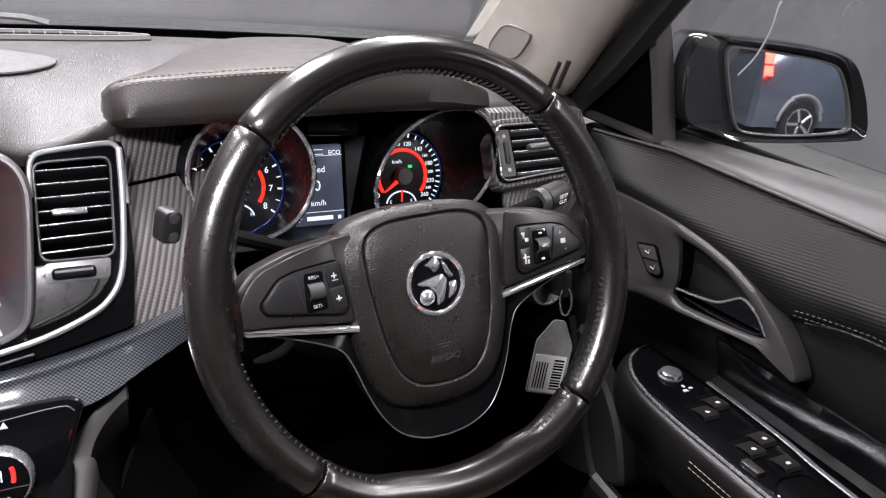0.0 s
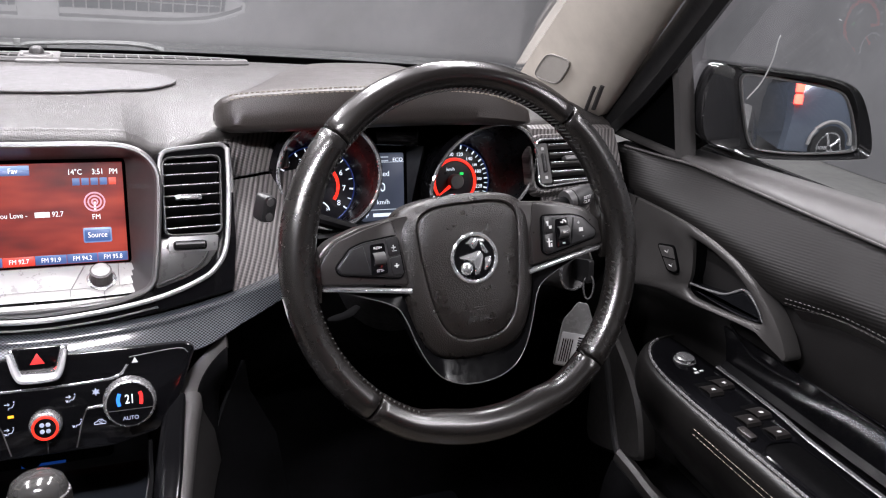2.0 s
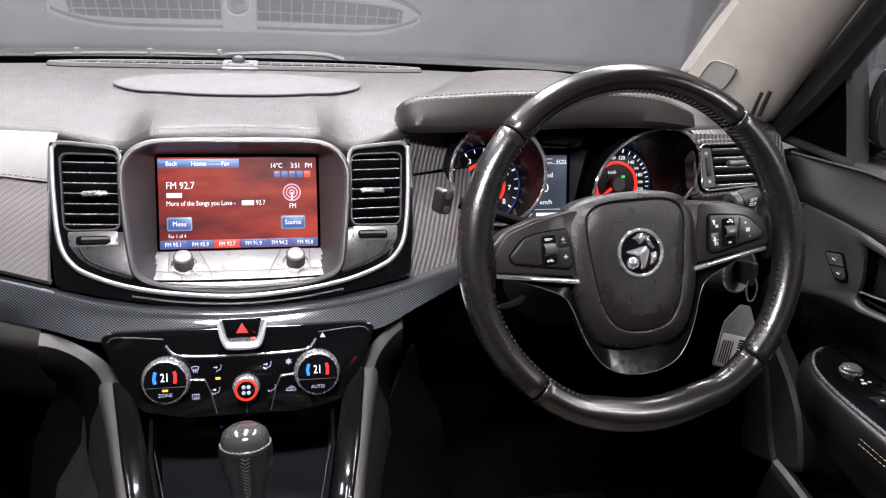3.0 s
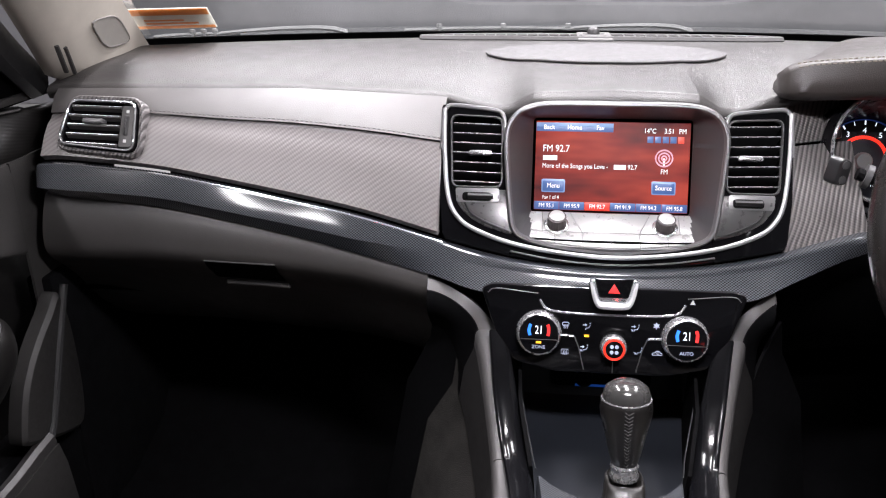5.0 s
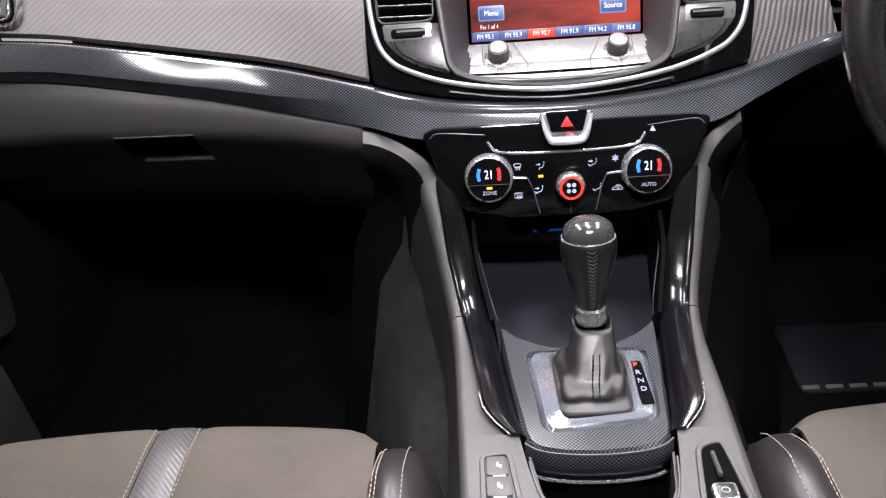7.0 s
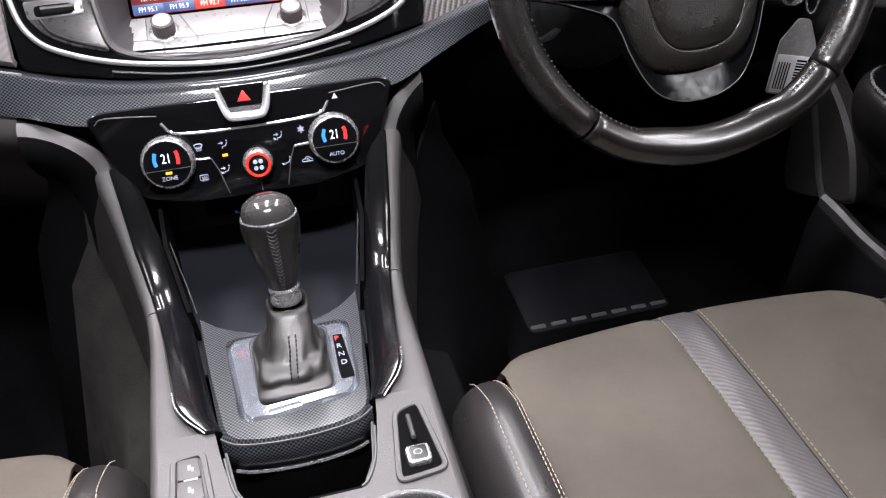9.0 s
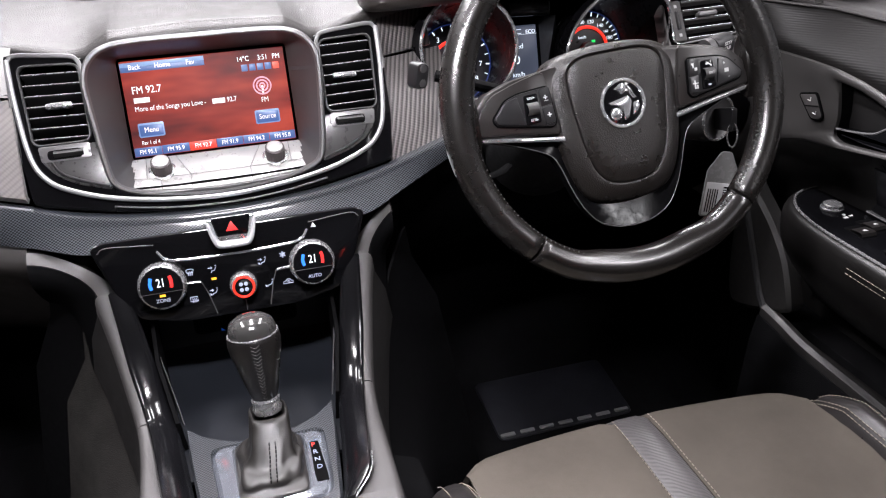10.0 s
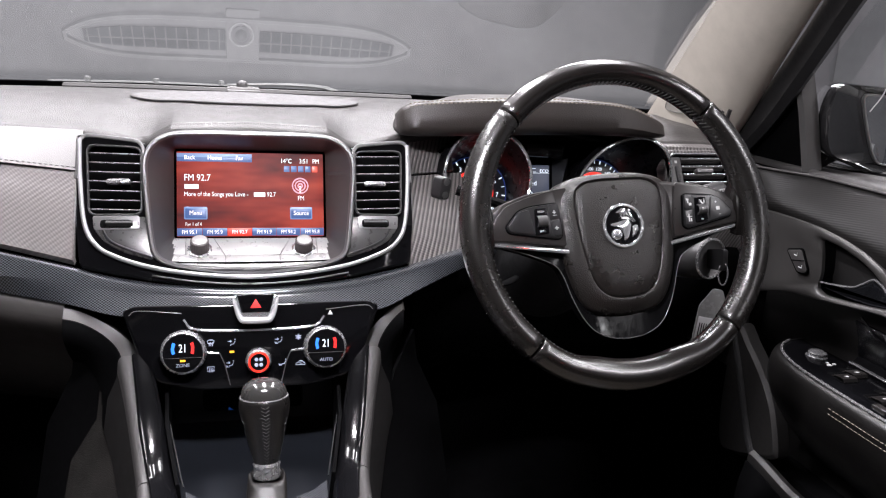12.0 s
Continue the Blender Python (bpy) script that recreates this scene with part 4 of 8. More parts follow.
part("hood_stitching", join(stitches(smooth_path(hst1, 1), 0.004, 0.0018, 0.0007), stitches(smooth_path(hst2, 1), 0.004, 0.0018, 0.0007)), M_STITCH, dash, "double row of pale seam thread")

# ---- dials ----
cl = thing("instrument_cluster", (0.416, 0.12, 0.93), "dark instrument cluster with two red-lit round dials and a small screen", "instrument cluster")
lean = radians(14)
CU = Vector((0, math.sin(lean), math.cos(lean)))
CP = Plane((0.416, 0.13, 0.935), (1, 0, 0), CU)
part("backplate", plate(CP, rounded([(-0.17, -0.09), (0.18, -0.09), (0.18, 0.075), (-0.17, 0.075)], 0.03), -0.02, -0.004, 0.002), M_DARK, cl)
M_RED = glow("red_ring", (1.0, 0.03, 0.015), 1.3)
M_NUM = glow("dial_print", (0.8, 0.88, 1.0), 1.1)
M_FACE = surface("dial_face", (0.008, 0.008, 0.011), 0.35, vary=0.2)
M_BLUE = glow("blue_edge", (0.04, 0.1, 0.5), 0.12)
M_GREEN = glow("green_telltale", (0.02, 0.8, 0.15), 1.0)


def dial(cu, cv, rx, rz, front_u, front_v, numbers, angles, size, needle, rr, slant=0.0):
    # funnel from the front ring to the face
    d = part("dial_funnel", loft([[CP(cu + 0.052 * math.cos(t), cv + 0.052 * math.sin(t), 0.0) for t in np.linspace(0, 2 * math.pi, 48, endpoint=False)], [CP(front_u + rx * math.cos(t), front_v + rz * math.sin(t + slant), 0.072) for t in np.linspace(0, 2 * math.pi, 48, endpoint=False)], [CP(front_u + (rx + 0.008) * math.cos(t), front_v + (rz + 0.008) * math.sin(t + slant), 0.06) for t in np.linspace(0, 2 * math.pi, 48, endpoint=False)]], caps=False), surface("funnel_black", (0.0025, 0.0024, 0.003), 0.3, vary=0.2, spec=0.2), cl, "deep black dial funnel")
    part("bezel_ring", sweep([CP(front_u + rx * math.cos(t), front_v + rz * math.sin(t + slant), 0.0745) for t in np.linspace(0, 2 * math.pi, 64, endpoint=False)], 0.0024, 8, closed=True), M_CHROME, d, "bright metal ring")
    f = part("dial_face", plate(CP, disc(cu, cv, 0.054, 48), -0.003, 0.001, 0.0005), M_FACE, cl)
    arc = [CP(cu + rr * math.cos(radians(a)), cv + rr * math.sin(radians(a)), 0.0022) for a in np.linspace(angles[0], angles[-1], 60)]
    part("glow_arc", sweep(arc, 0.0021, 6), M_RED, f, "glowing red arc")
    part("blue_ring", sweep([CP(cu + 0.0505 * math.cos(t), cv + 0.0505 * math.sin(t), 0.0015) for t in np.linspace(0, 2 * math.pi, 64, endpoint=False)], 0.0008, 5, closed=True), M_BLUE, f, "faint blue ring")
    ticks = []
    for k in range(len(numbers) * 2 - 1):
        a = radians(angles[k // 2] if k % 2 == 0 else (angles[k // 2] + angles[k // 2 + 1]) / 2)
        r0, r1 = (0.0445, 0.0495)
        P2 = Plane(CP(cu, cv, 0.0), CP.u * math.cos(a) + CP.v * math.sin(a), CP.v * math.cos(a) - CP.u * math.sin(a))
        w = 0.0005 if k % 2 else 0.0009
        ticks.append(plate(P2, box_loop(r0, -w, r1, w), 0.0008, 0.0016, 0.0002))
    part("ticks", join(*ticks), M_NUM, f, "white tick marks")
    for k, s in enumerate(numbers):
        a = radians(angles[k])
        words("numeral", s, CP, cu + 0.037 * math.cos(a), cv + 0.037 * math.sin(a), 0.0016, size * (0.72 if s in ("160", "200", "240") else 1.0), M_NUM, f, "CENTER")
    a = radians(needle)
    part("needle", sweep([CP(cu + r * math.cos(a), cv + r * math.sin(a), 0.006) for r in (0.0, 0.012, 0.03)], 0.0022, 6, radii=[1.3, 1.0, 0.4]), M_RED, f, "glowing red needle")
    part("hub", lathe(Plane(CP(cu, cv, 0.002), CP.u, CP.v), [(0.0105, 0), (0.0105, 0.007), (0.009, 0.0095), (0.0003, 0.01)], 24), M_MIDGREY, f)
    return f


d1 = dial(-0.1, -0.004, 0.062, 0.064, -0.099, 0.014, ["0", "1", "2", "3", "4", "5", "6", "7", "8"], [215 - 31.5 * k for k in range(9)], 0.0095, 213, 0.029)
d2 = dial(0.092, -0.004, 0.075, 0.066, 0.104, 0.006, ["0", "20", "40", "60", "80", "100", "120", "140", "160", "180", "200", "220", "240", "260"], [215, 192, 169, 146, 123, 100, 78, 54, 36, 20, 4, -12, -26, -40], 0.0068, 216, 0.030, radians(20))
for d, u in ((d1, -0.1), (d2, 0.092)):
    v = -0.004
    part("small_gauge", sweep([CP(u - 0.002 + 0.019 * math.cos(t), v - 0.034 + 0.016 * math.sin(t), 0.002) for t in np.linspace(0.2, 2.95, 20)], 0.0009, 5), M_NUM, d, "white arc of the small gauge")
    part("small_needle", sweep([CP(u - 0.002, v - 0.03, 0.003), CP(u - 0.001, v - 0.017, 0.003)], 0.0011, 5), M_RED, d)
words("unit", "km/h", CP, 0.0862, 0.0125, 0.0016, 0.006, M_NUM, d2, "CENTER")
part("telltale", plate(CP, box_loop(0.1, 0.0045, 0.1055, 0.008, 0.001), 0.0, 0.0018, 0.0003), M_GREEN, d2, "small green telltale")
words("unit", "E", CP, 0.077, -0.034, 0.0016, 0.005, M_NUM, d2, "CENTER")
words("unit", "F", CP, 0.103, -0.034, 0.0016, 0.005, M_NUM, d2, "CENTER")
words("unit", "H", CP, -0.085, -0.034, 0.0016, 0.006, M_NUM, d1, "CENTER")
M_TRIP = glow("trip_screen", (0.085, 0.10, 0.15), 0.5)
scr = part("trip_screen", plate(CP, box_loop(-0.04, -0.052, 0.0175, 0.0365, 0.002), -0.004, 0.006, 0.0008), M_TRIP, cl, "small grey-blue lit trip screen")
words("line", "Speed", CP, -0.0145, 0.0095, 0.0066, 0.0098, M_NUM, scr, "CENTER")
words("line", "0", CP, -0.0125, -0.0085, 0.0066, 0.0165, M_NUM, scr, "CENTER")
words("line", "km/h", CP, -0.012, -0.0275, 0.0066, 0.0088, M_NUM, scr, "CENTER")
words("line", "ECO", CP, 0.009, 0.0275, 0.0066, 0.007, M_NUM, scr, "CENTER")
words("line", "P", CP, -0.034, -0.0445, 0.0066, 0.008, M_NUM, scr, "CENTER")
for bar_ in [(-0.04, 0.0245, 0.0175, 0.0249), (-0.04, -0.0375, 0.0175, -0.037), (-0.018, 0.026, -0.004, 0.0267), (-0.018, 0.031, -0.004, 0.0317), (-0.026, -0.0465, 0.004, -0.042), (0.01, -0.0465, 0.0135, -0.0425)]:
    part("line", bars(CP, [bar_], 0.0064), M_NUM, scr)
part("warning_window", plate(CP, rounded([(-0.027, 0.0655), (0.031, 0.064), (0.03, 0.0455), (-0.027, 0.0475)], 0.003), 0.01, 0.03, 0.0015), M_TRIMGLOSS, cl, "gloss black warning lamp window")
part("screen_cheek", loft([[CP(0.0225, 0.045, 0.004), CP(0.0365, 0.045, 0.03), CP(0.0385, 0.045, 0.028), CP(0.04, 0.045, 0.0)], [CP(0.0225, -0.045, 0.004), CP(0.0145, -0.045, 0.03), CP(0.0165, -0.045, 0.028), CP(0.04, -0.045, 0.0)]]), M_BUTTON, cl, "slanted dark cheek beside the trip screen", angle=30)
# shell that closes the binnacle round the dials
shell = []
for t in np.linspace(-0.35, math.pi + 0.35, 30):
    shell.append([(0.416 + 0.185 * math.cos(t), 0.10, 0.965 + 0.062 * math.sin(t)), (0.416 + 0.18 * math.cos(t), 0.18, 0.96 + 0.06 * math.sin(t))])
part("shell", thicken(loft(shell, closed=False), 0.004), M_DARK, cl)
low = [[(x, 0.06, 0.893), (x, 0.09, 0.885), (x, 0.17, 0.88)] for x in np.linspace(0.235, 0.6, 10)]
part("lower_lip", thicken(loft(low, closed=False), 0.006), M_BLACK, cl)

# ---- centre fascia ----
def leaned(origin, deg, u=(1, 0, 0)):
    a = radians(deg)
    return Plane(origin, u, (0, math.sin(a), math.cos(a)))


def mirror_loop(half):
    """Closed loop from the right half, given from top to bottom."""
    return half + [(-u, v) for u, v in reversed(half) if abs(u) > 1e-6]


FP = leaned((0, -0.045, 0.87), 28)
HP = leaned((0, -0.050, 0.867), 17.5)
DP = leaned((0, 0.0, 0.9), 19)
fascia = thing("center_fascia", (0, 0.0, 0.86), "gloss black dashboard fascia with a bright curved trim line", "fascia")


def fas(u, v, w=0.0):
    """Fascia face: bowed towards the cabin low in the middle."""
    return FP(u, v, w + 0.004 - 0.02 * (abs(u) / 0.2) ** 2 * 0.3)


class Bowed:
    def __call__(self, u, v, w=0.0):
        return fas(u, v, w)


BW = Bowed()
for s in (-1, 1):
    sidel = rounded([(s * 0.1215, 0.156), (s * 0.198, 0.166), (s * 0.1965, 0.06), (s * 0.19, 0.006), (s * 0.11, -0.012), (s * 0.1075, 0.03)], 0.006, 3)
    opening = rounded([(s * 0.1275, 0.147), (s * 0.1845, 0.150), (s * 0.180, 0.068), (s * 0.1255, 0.068)], 0.007, 3)
    part("side_surround", ring_frame(BW, sidel, opening, -0.012, 0.0, 0.0025), M_GLOSS, fascia, "gloss black surround of a vent")
chin = rounded(mirror_loop([(0.0, 0.008), (0.11, 0.012), (0.112, -0.0115), (0.06, -0.019), (0.0, -0.022)]), 0.003, 3)
part("chin", plate(BW, chin, -0.012, 0.0005, 0.0025), M_GLOSS, fascia, "gloss black lower chin")
tl = [(0.1935, 0.158), (0.1915, 0.11), (0.185, 0.055), (0.172, 0.03), (0.15, 0.016), (0.112, 0.003), (0.06, -0.006), (0.0, -0.010)]
trim = [BW(u, v, 0.0042) for u, v in tl] + [BW(-u, v, 0.0042) for u, v in reversed(tl[:-1])]
part("trim_line", sweep(smooth_path(trim, 5), 0.0027, 10, up=(0, -1, 0.4), flat=0.8), surface("trim_line_satin", (0.33, 0.328, 0.335), 0.36, metal=0.6, vary=0.03, rvary=0.02), fascia, "bright curved trim line")
for s in (-1, 1):
    over = [(0.1955, 0.11), (0.1945, 0.150), (0.1915, 0.1595), (0.184, 0.1625), (0.16, 0.160), (0.134, 0.1565), (0.1265, 0.152), (0.1235, 0.142), (0.1225, 0.12)]
    part("vent_trim_line", sweep(smooth_path([BW(s * u, v, 0.0015) for u, v in over], 5), 0.0024, 8, up=(0, -1, 0.4), flat=0.7), M_FRAME, fascia, "satin line over the vent")
tl2 = [(0.112, -0.006), (0.06, -0.0145), (0.0, -0.018)]
part("lower_trim_line", sweep(smooth_path([BW(u, v, 0.0025) for u, v in tl2] + [BW(-u, v, 0.0025) for u, v in reversed(tl2[:-1])], 6), 0.0012, 6), M_BEZEL, fascia, "thin satin lower line")
for s in (-1, 1):
    sl = rounded([(s * 0.1105, 0.064), (s * 0.176, 0.064), (s * 0.176, 0.05), (s * 0.164, 0.034), (s * 0.143, 0.022), (s * 0.1105, 0.012)], 0.005, 3)
    part("lower_cheek", plate(BW, sl, -0.004, 0.0016, 0.0015), M_CHEEK, fascia, "grey satin cheek under the vent")
    rid = smooth_path([BW(s * 0.113, 0.016, 0.0032), BW(s * 0.14, 0.026, 0.0032), BW(s * 0.158, 0.036, 0.0032), BW(s * 0.1655, 0.048, 0.003)], 5)
    part("cheek_crease", sweep(rid, 0.0014, 6), M_BUTTON, fascia)


def vent_slats(P, u0, u1, v0, v1, n, parent, skew=0.0, slant=0.0):
    """Horizontal vanes between two sides, tilted, with bright front edges."""
    for k in range(n):
        v = v0 + (v1 - v0) * (k + 0.5) / n
        a, b = (u0, v), (u1, v + slant)
        rings = []
        for (u, vv) in (a, b):
            rings.append([P(u, vv + 0.0012, -0.001), P(u, vv - 0.0006, 0.0), P(u, vv - 0.0022, -0.003), P(u, vv - 0.0095 + 0.002, -0.026), P(u, vv - 0.007 + 0.003, -0.026)])
        part("vane", loft(rings), M_BUTTON, parent)
        part("vane_edge", sweep([P(u0, v + 0.0004, 0.0), P(u1, v + slant + 0.0004, 0.0)], 0.0008, 5), M_SATIN, parent)


for s in (-1, 1):
    v = thing("air_vent", BW(s * 0.152, 0.1, -0.03), "upright black air vent beside the screen with seven horizontal vanes", "air vent", "dashboard air vents")
    P = BW
    u0, u1 = sorted((s * 0.1262, s * 0.1825))
    part("duct", plate(P, rounded([(u0 - 0.004, 0.064), (u1 + 0.004, 0.064), (u1 + 0.005, 0.152), (u0 - 0.004, 0.152)], 0.006), -0.05, -0.034, 0.002), M_DARK, v, "black duct")
    wall = rounded([(s * 0.1275, 0.147), (s * 0.1845, 0.150), (s * 0.180, 0.068), (s * 0.1255, 0.068)], 0.007, 3)
    part("duct_wall", loft([[P(u, w, 0.0005) for u, w in wall], [P(u, w, -0.04) for u, w in wall]], caps=False), M_DARK, v)
    part("vent_rim", ring_frame(P, inset(wall, -0.0026), wall, -0.004, 0.0022, 0.0015), M_BEZEL, v, "dark satin vent rim")
    vent_slats(P, u0, u1, 0.068, 0.147, 7, v, slant=0.002 * s)
    c = s * 0.15
    part("tab", plate(BW, rounded([(c - 0.014, 0.1035), (c + 0.014, 0.1035), (c + 0.013, 0.1095), (c - 0.013, 0.1095)], 0.003), -0.004, 0.004, 0.0018), M_SATIN, v, "bright sliding vane tab")
    wp = Plane(BW(c + s * -0.002, 0.056, -0.006), FP.u, FP.v)
    part("thumbwheel_plate", plate(BW, rounded([(s * 0.1265, 0.0655), (s * 0.1775, 0.0655), (s * 0.1755, 0.0485), (s * 0.126, 0.0485)], 0.003, 3), 0.0, 0.0019, 0.0008), M_FRAME, v, "satin plate round the thumbwheel")
    part("thumbwheel_slot", plate(BW, box_loop(c - 0.019, 0.0505, c + 0.015, 0.0605, 0.004), 0.0, 0.0022, 0.0004), M_DARK, v)
    whl = [[wp(x, 0.0042 * math.sin(t), 0.0085 * math.cos(t)) for t in np.linspace(-1.5, 1.5, 9)] for x in np.linspace(-0.0145, 0.0145, 16)]
    part("thumbwheel", thicken(loft([[p + FP.n * (0.0012 if i % 2 else 0.0) * 0.4 + FP.n * 0.003 for p in r] for i, r in enumerate(whl)], closed=False), 0.001), M_BUTTON, v, "ribbed flow thumbwheel")
    for mk in ((c - 0.026, 0.0535, c - 0.0235, 0.057), (c + 0.0215, 0.0535, c + 0.0235, 0.0575)):
        part("flow_mark", bars(BW, [mk], 0.002), M_BEZEL, v, "printed flow mark")

# ---- screen unit ----
info = thing("infotainment_screen", (0, 0.02, 0.9), "touch screen with a red radio page above silver keys", "touch screen")
half = [(0.0, 0.168), (0.07, 0.1675), (0.098, 0.163), (0.114, 0.152), (0.122, 0.135), (0.1225, 0.11), (0.116, 0.04), (0.11, 0.02), (0.095, 0.01), (0.06, 0.002), (0.0, -0.003)]
hl = [tuple(p)[:2] for p in smooth_path([(u, v, 0) for u, v in mirror_loop(half)], 4, closed=True)]
part("surround", ring_frame(HP, hl, inset(hl, 0.0065), -0.02, 0.001, 0.0028, n=140), M_FRAME, info, "satin metal frame")
fun_o = resample(inset(hl, 0.006), 140)
dl = resample(rounded([(-0.0905, -0.004), (0.0905, -0.004), (0.0905, 0.106), (-0.0905, 0.106)], 0.004, 3), 140)
k0 = min(range(140), key=lambda k: (Vector(dl[k]) - (Vector(fun_o[0]) - Vector((0, 0.035)))).length)
dl = dl[k0:] + dl[:k0]
if (Vector(dl[35]) - Vector(fun_o[35])).length > (Vector(dl[-35]) - Vector(fun_o[35])).length:
    dl = [dl[-k] for k in range(140)]
part("bezel", loft([[HP(u, v, -0.001) for u, v in fun_o], [HP(u, v, -0.006) for u, v in inset(fun_o, 0.001)], [DP(u, v, 0.001) for u, v in dl], [DP(u, v, -0.004) for u, v in dl]], caps=False), M_BEZEL, info, "grey satin bezel sloping in to the screen")

mat, nt, b = nodes_of("radio_page")
vec = coords(nt)
n1 = noise_tex(nt, coords(nt, (6, 1, 22)), 1.0, 3)
col = ramp(nt, n1, [(0.36, (0.07, 0.012, 0.016)), (0.5, (0.33, 0.03, 0.022)), (0.64, (0.62, 0.07, 0.04))])
nt.links.new(col, b.inputs["Emission Color"])
setin(b, Base_Color=(0.02, 0.01, 0.01, 1), Emission_Strength=0.75, Roughness=0.55, Specular_IOR_Level=0.15)
page = part("display", plate(DP, box_loop(-0.0872, -0.0005, 0.0872, 0.102, 0.001), -0.004, 0.0008, 0.0002), mat, info, "lit red radio page")
M_BAR = glow("blue_bar", (0.06, 0.13, 0.36), 0.6)
M_BARL = glow("blue_bar_light", (0.2, 0.33, 0.62), 0.6)
M_TXT = glow("screen_text", (0.95, 0.93, 0.95), 0.95)


def U(px):
    return (px - 442) / 258 * 0.1744


def V(py):
    return (420 - py) / 153 * 0.1015


part("top_bar", bars(DP, [(-0.087, V(284), U(443), V(276))], 0.0010), M_BAR, page, "blue menu bar")
part("top_bar_light", bars(DP, [(-0.087, V(276), U(443), V(269))], 0.0010), M_BARL, page)
for i in range(6):
    a, c = U(313 + 43 * i), U(313 + 43 * (i + 1))
    m = glow("red_cell", (0.75, 0.05, 0.03), 0.8) if i == 2 else M_BAR
    part("preset", bars(DP, [(a + 0.0003, V(420), c - 0.0003, V(406))], 0.0010), m, page, "red preset cell" if i == 2 else "blue preset cell")
    words("preset_text", ("FM 95.1", "FM 95.9", "FM 92.7", "FM 91.9", "FM 94.2", "FM 95.8")[i], DP, (a + c) / 2, V(413.5), 0.0014, 0.0066, M_TXT, page, "CENTER", squeeze=0.85)
for t, px, py in (("Back", 335, 277), ("Home", 378, 277), ("Fav", 421, 277)):
    words("menu_text", t, DP, U(px), V(py), 0.0014, 0.0074, M_TXT, page, "CENTER", squeeze=0.9)
for t, px, py in (("14°C", 504, 281), ("3:51", 536, 281), ("PM", 558, 281)):
    words("clock_text", t, DP, U(px), V(py), 0.0012, 0.0078, M_TXT, page, "CENTER", squeeze=0.85)
words("station_text", "FM 92.7", DP, U(325), V(314), 0.0012, 0.0112, M_TXT, page, squeeze=0.85)
part("station_bar", bars(DP, [(U(326), V(334), U(350), V(326))], 0.001), M_TXT, page, "pale bar in place of a name")
words("song_text", "More of the Songs you Love -", DP, U(325), V(344), 0.0012, 0.0075, M_TXT, page, squeeze=0.83)
part("station_bar", bars(DP, [(U(446), V(348), U(466), V(340))], 0.001), M_TXT, page, "pale bar in place of a name")
words("song_text", "92.7", DP, U(469), V(344), 0.0012, 0.0075, M_TXT, page, squeeze=0.83)
words("song_text", "Fav 1 of 4", DP, U(327), V(399), 0.0012, 0.006, M_TXT, page, squeeze=0.8)
for t, px in (("Menu", 345), ("Source", 530)):
    part("soft_key_edge", plate(DP, box_loop(U(px - 20), V(390), U(px + 20), V(367), 0.002), 0.0006, 0.0010, 0.0002), M_BARL, page, "pale edge of a soft key")
    part("soft_key", plate(DP, box_loop(U(px - 18), V(388), U(px + 18), V(370), 0.0015), 0.0009, 0.0014, 0.0002), M_BAR, page, "blue soft key")
    words("soft_key_text", t, DP, U(px), V(378.5), 0.0018, 0.0078, M_TXT, page, "CENTER", squeeze=0.85)
for i in range(5):
    m = glow("red_icon", (0.9, 0.06, 0.03), 0.9) if i == 4 else M_BAR
    part("status_icon", bars(DP, [(U(500 + 12.7 * i), V(301), U(510 + 12.7 * i), V(290))], 0.001), m, page)
M_PINK = glow("pink_icon", (0.8, 0.4, 0.5), 0.8)
for r in (4, 9, 14):
    part("mast_ring", sweep([DP(U(529) + r * 0.000676 * math.cos(t), V(327) + r * 0.000663 * math.sin(t), 0.0012) for t in np.linspace(0, 2 * math.pi, 26, endpoint=False)], 0.0009, 4, closed=True), M_PINK, page, "pink radio ring")
part("mast", bars(DP, [(U(527.5), V(341), U(530.5), V(327))], 0.001), M_TXT, page)
words("band_text", "FM", DP, U(530), V(350.5), 0.0012, 0.0078, M_TXT, page, "CENTER", squeeze=0.85)

# silver keys under the screen
KP2 = Plane((0, -0.047, 0.8745), (1, 0, 0), (0, 0.049, 0.0235))
kb = rounded(mirror_loop([(0.0, 0.051), (0.094, 0.051), (0.105, 0.03), (0.1045, 0.012), (0.09, 0.004), (0.05, -0.002), (0.0, -0.004)]), 0.003, 3)
part("key_bed", plate(KP2, inset(kb, -0.001), -0.012, 0.0006, 0.0004), M_FRAME, info, "satin bed of the keys")
for s in (-1, 1):
    for loop in (
        [(0.0628, 0.0015), (0.09, 0.0055), (0.1033, 0.0135), (0.1035, 0.0212), (0.0628, 0.0182)],
        [(0.0322, -0.0025), (0.0622, 0.0013), (0.0622, 0.0182), (0.0318, 0.0182)],
        [(0.0772, 0.0198), (0.1035, 0.0218), (0.103, 0.0325), (0.0945, 0.0495), (0.0772, 0.0495)],
        [(0.0324, 0.0188), (0.0766, 0.0196), (0.0766, 0.0495), (0.0455, 0.0495)],
    ):
        part("key", plate(KP2, rounded([(s * u, v) for u, v in loop], 0.0008, 2), -0.002, 0.0022, 0.0004), M_SILVER, info)
part("key", plate(KP2, rounded([(-0.0316, -0.0028), (0.0, -0.0036), (0.0316, -0.0028), (0.0312, 0.0182), (-0.0312, 0.0182)], 0.0008, 2), -0.002, 0.0022, 0.0004), M_SILVER, info)
part("key_mark", bars(KP2, [(-0.0006, 0.001, 0.0006, 0.006)], 0.0023), M_BEZEL, info, "small dark mark")
